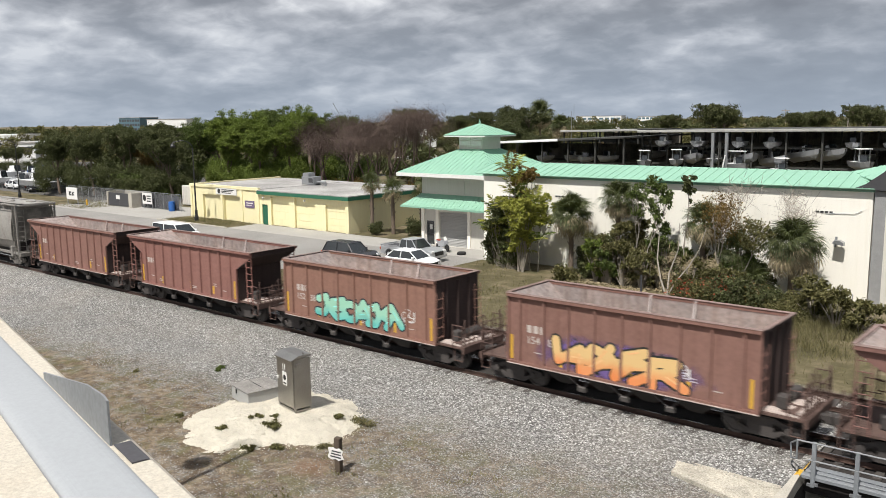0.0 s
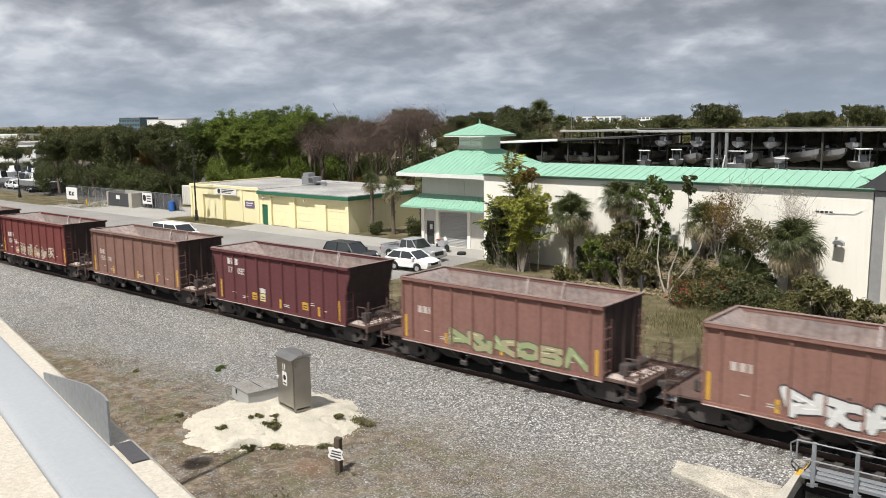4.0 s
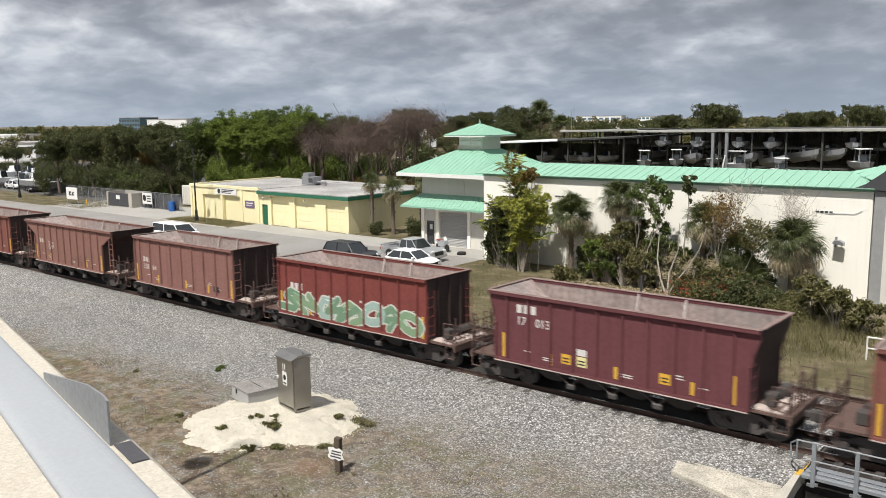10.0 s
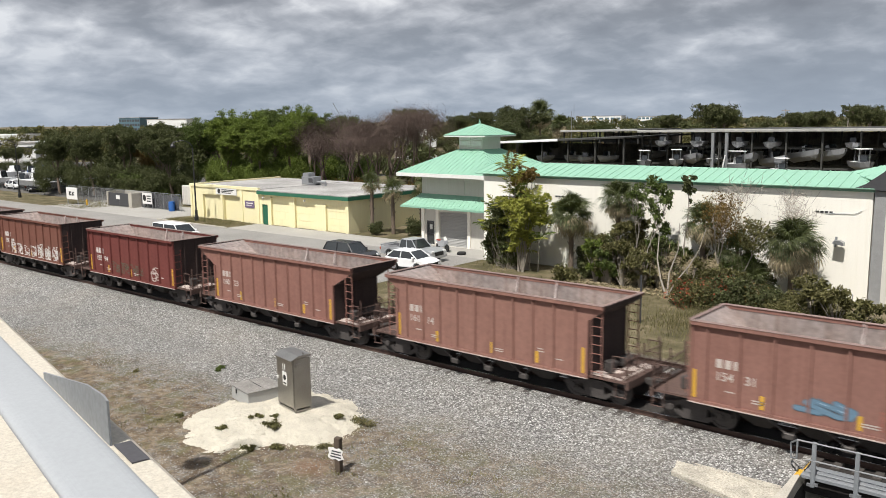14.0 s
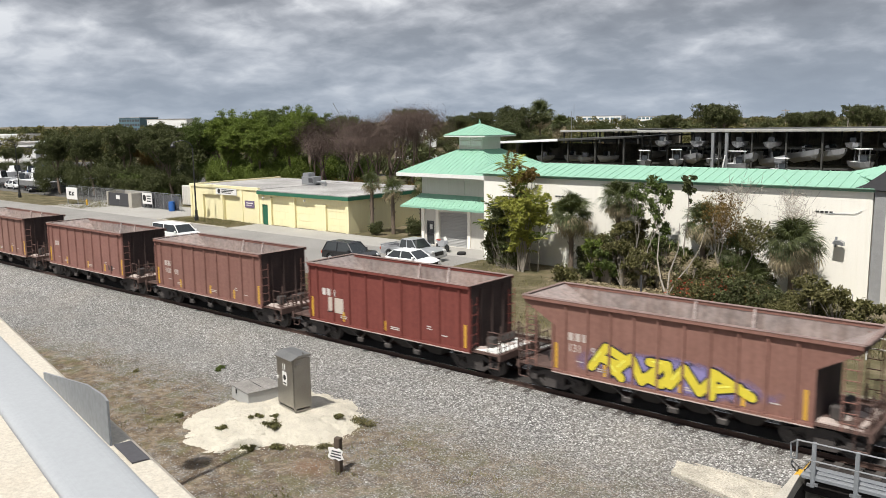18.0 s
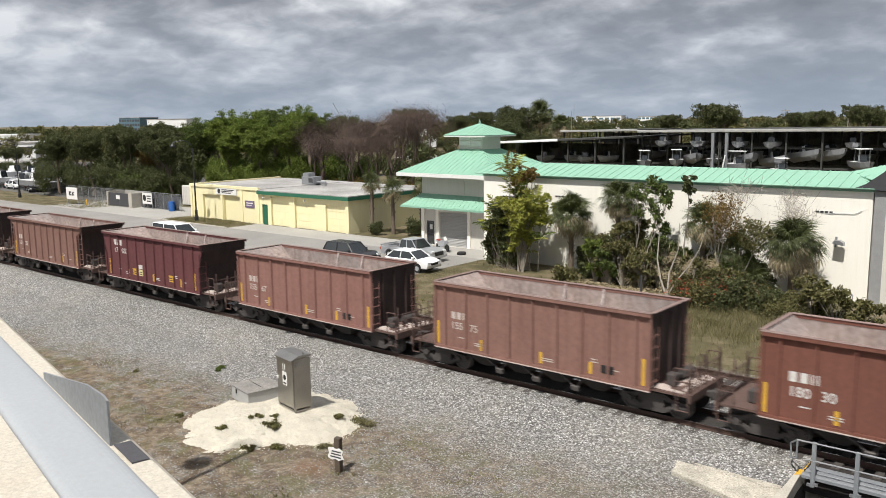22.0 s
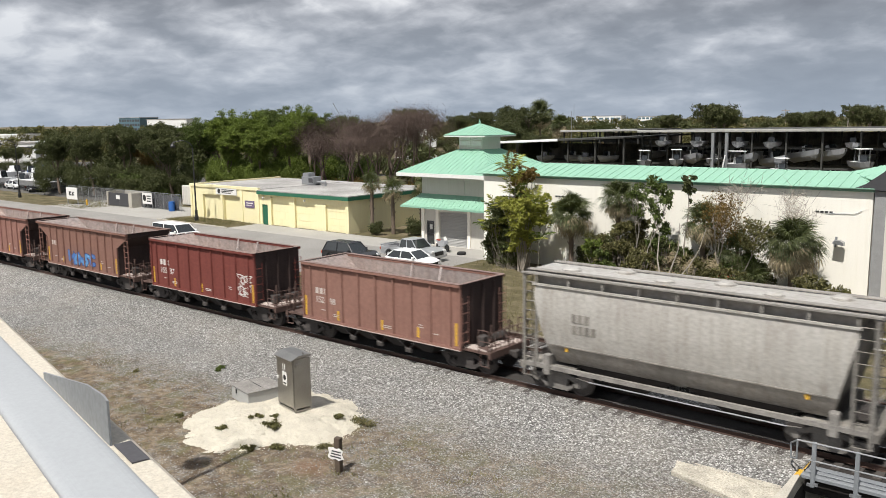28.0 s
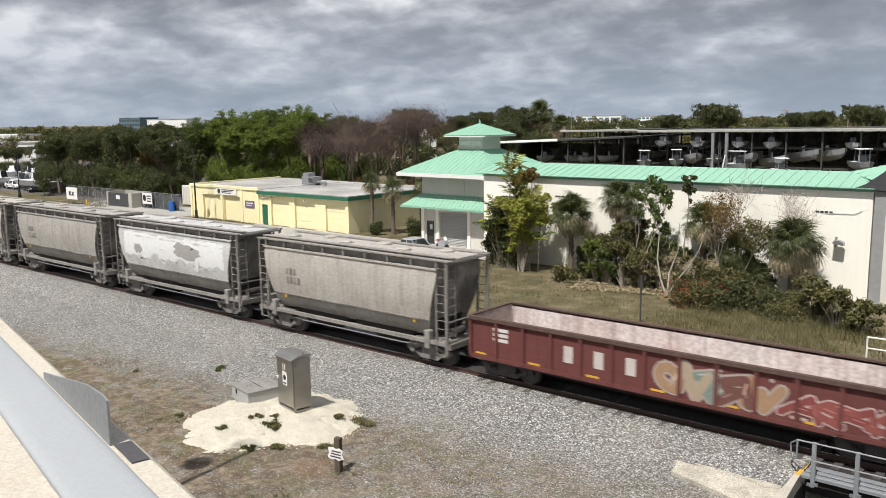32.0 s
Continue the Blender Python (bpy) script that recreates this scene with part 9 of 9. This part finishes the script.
far_block("office_block", "distant blue-glass office block", -0.361, 640, 22, 18, 14.4, M_FARBLUE, 4, M_DARK, base=1.0)
far_block("white_warehouse", "distant white flat-roofed warehouse", -0.322, 520, 26, 12, 12.6, M_FARWALL, 1, M_WHITEP, base=7.5, rz=30)
far_block("white_block", "distant white multi-storey block", 0.19, 760, 42, 14, 11.5, M_FARWALL, 3, base=1.0)
far_block("white_block", "distant white low block", 0.255, 800, 30, 14, 10.6, M_FARWALL, 2, base=4.0)
far_block("storage_hall", "long white storage hall beyond the boat yard", -0.515, 235, 22, 14, 5.6, M_FARWALL, 1, M_DARK, rz=35, base=2.0, cols=4)
far_block("storage_hall", "low white hall beyond the trees", -0.535, 330, 30, 14, 6.6, M_FARWALL, 0, rz=35)
ch = along(-0.032, 235)
cc = thing("church", "distant white church with a pointed steeple", "church", (ch.x, ch.y, GZ), 60)
part("nave", Shape().prism([(-4, 0), (4, 0), (4, 5.6), (0, 8.2), (-4, 5.6)], -7, 7, "y"), M_FARWALL, cc)
part("roof", Shape().prism([(-4.4, 5.4), (0, 8.3), (4.4, 5.4), (4.4, 5.7), (0, 8.6), (-4.4, 5.7)], -7.3, 7.3, "y"), M_ROOFGREY, cc)
part("tower", Shape().box(-0.8, 0.8, -8.2, -6.6, 0, 9.6), M_FARWALL, cc)
part("steeple", Shape().lathe([(0.8, 9.6), (0.4, 10.3), (0.03, 12.6)], 8, (0, -7.4, 0)), M_FARWALL, cc)
for px, dist, h, r, lab in ((0.158, 520, 19.0, 0.2, "slim grey antenna mast"), (0.30, 700, 16, 0.2, "slim grey antenna mast"), (0.33, 620, 17, 0.25, "slim grey distant crane mast"), (0.155, 170, 12.0, 0.09, "thin pale distant flag pole")):
    p = along(px, dist)
    solid("antenna_mast", Shape().tube((0, 0, 0), (0, 0, h), r, 6, r * 0.5), M_GALV, lab, "mast", (p.x, p.y, GZ))
for px, dist, h in ((-0.056, 190, 9.0), (0.41, 330, 13.0), (0.485, 260, 12.2), (-0.27, 300, 11.0)):
    p = along(px, dist)
    u = thing("utility_pole", "wooden utility pole with a crossarm", "utility pole", (p.x, p.y, GZ), 40, group="utility poles")
    part("pole", Shape().tube((0, 0, 0), (0, 0, h), 0.18, 7, 0.12), M_PALEBARK, u)
    part("crossarm", Shape().box(-1.6, 1.6, -0.08, 0.08, h - 0.7, h - 0.5), M_PALEBARK, u)
for px, dist, ang, ln in ((-0.118, 420, -28, 9.5), (0.352, 520, -32, 10)):
    p = along(px, dist)
    cr = thing("crane", "thin distant crane jib", "crane", (p.x, p.y, GZ), 40)
    part("mast", Shape().tube((0, 0, 0), (0, 0, 11), 0.35, 6), M_GALV, cr)
    part("jib", Shape().tube((0, 0, 11), (ln * math.sin(radians(ang)), 0, 11 + ln * math.cos(radians(ang))), 0.16, 5), M_GALV, cr)
pp = along(0.118, 150)
sabal(pp.x, pp.y, 10.8, 2.5, 41, 56, skirt=26, group="tall palms beyond the boat sheds")
pp = along(0.142, 158)
sabal(pp.x, pp.y, 8.6, 2.4, 42, 36, skirt=10, group="tall palms beyond the boat sheds")
pp = along(0.195, 150)
sabal(pp.x, pp.y, 7.0, 2.4, 43, 36, skirt=6, group="tall palms beyond the boat sheds")
# parked boats and vehicles in the yard far along the road
for i, (x, y, m, w, h) in enumerate(((-150, 66, M_CARW, 5, 1.9), (-156, 70, M_BLUE, 7, 2.6), (-146, 61, M_CARW, 4.6, 1.5), (-160, 62, M_CARS, 4.8, 1.6), (-166, 75, M_CARW, 6, 2.4), (-152, 78, M_CARB, 4.6, 1.6), (-170, 66, M_CARW, 5, 1.7), (-176, 80, M_BLUE, 7, 2.2), (-131, 77, M_CARW, 6, 2.6), (-126, 74, M_CARW, 5, 2.0), (-120, 76, M_CARW, 6, 2.4), (-137, 60, M_CARB, 4.6, 1.5))):
    vehicle("parked_car", {M_CARW: "white vehicle parked in the far yard", M_BLUE: "blue truck parked in the far yard", M_CARS: "silver car parked in the far yard", M_CARB: "dark car parked in the far yard"}[m], "car", (x, y, GZ), (i * 37) % 50 - 25, m, w, 1.9, h * 0.6, h, h * 0.55, (-w * 0.45, w * 0.22, -w * 0.38, w * 0.1), None, 0.33)


# ---- the drifting cloud deck ----
def cloud_dome():
    R, top = 3600.0, 2500.0
    n, rings = 96, 8
    v, f = [], []
    for j in range(rings + 1):
        z = -40 + (top + 40) * j / rings
        for i in range(n):
            a = 2 * math.pi * i / n
            v.append((R * math.cos(a), R * math.sin(a), z))
    for j in range(rings):
        for i in range(n):
            f.append((j * n + i, j * n + (i + 1) % n, (j + 1) * n + (i + 1) % n, (j + 1) * n + i))
    m = bpy.data.materials.new("cloud_deck")
    m.use_nodes = True
    nt = m.node_tree
    nt.nodes.clear()
    tc = nt.nodes.new("ShaderNodeTexCoord")
    nv = nt.nodes.new("ShaderNodeVectorMath")
    nv.operation = "NORMALIZE"
    link(nt, tc.outputs["Object"], nv.inputs[0])
    em = node(nt, "ShaderNodeEmission", Strength=1.0)
    link(nt, clouds(nt, nv.outputs[0]), em.inputs[0])
    o = nt.nodes.new("ShaderNodeOutputMaterial")
    link(nt, em.outputs[0], o.inputs[0])
    ob = new("sky_backdrop", raw_mesh("sky_backdrop", v, f, m, True))
    ob.location = (0, 0, 10)
    return tagged(ob, "overcast sky of grey broken clouds", "sky", kind="structure")


SKY = cloud_dome()


def motions():
    for car, x in TRAIN:
        walk(car, [(t, pose(x - SPEED * t, TRACK_Y, 0)) for t in (0.0, 8.0, 16.0, 24.0, 32.0)])
    walk(SKY, [(t, pose(0, 0, 10, 0, 0, -1.9 * t / 32.0)) for t in (0.0, 16.0, 32.0)])


motions()
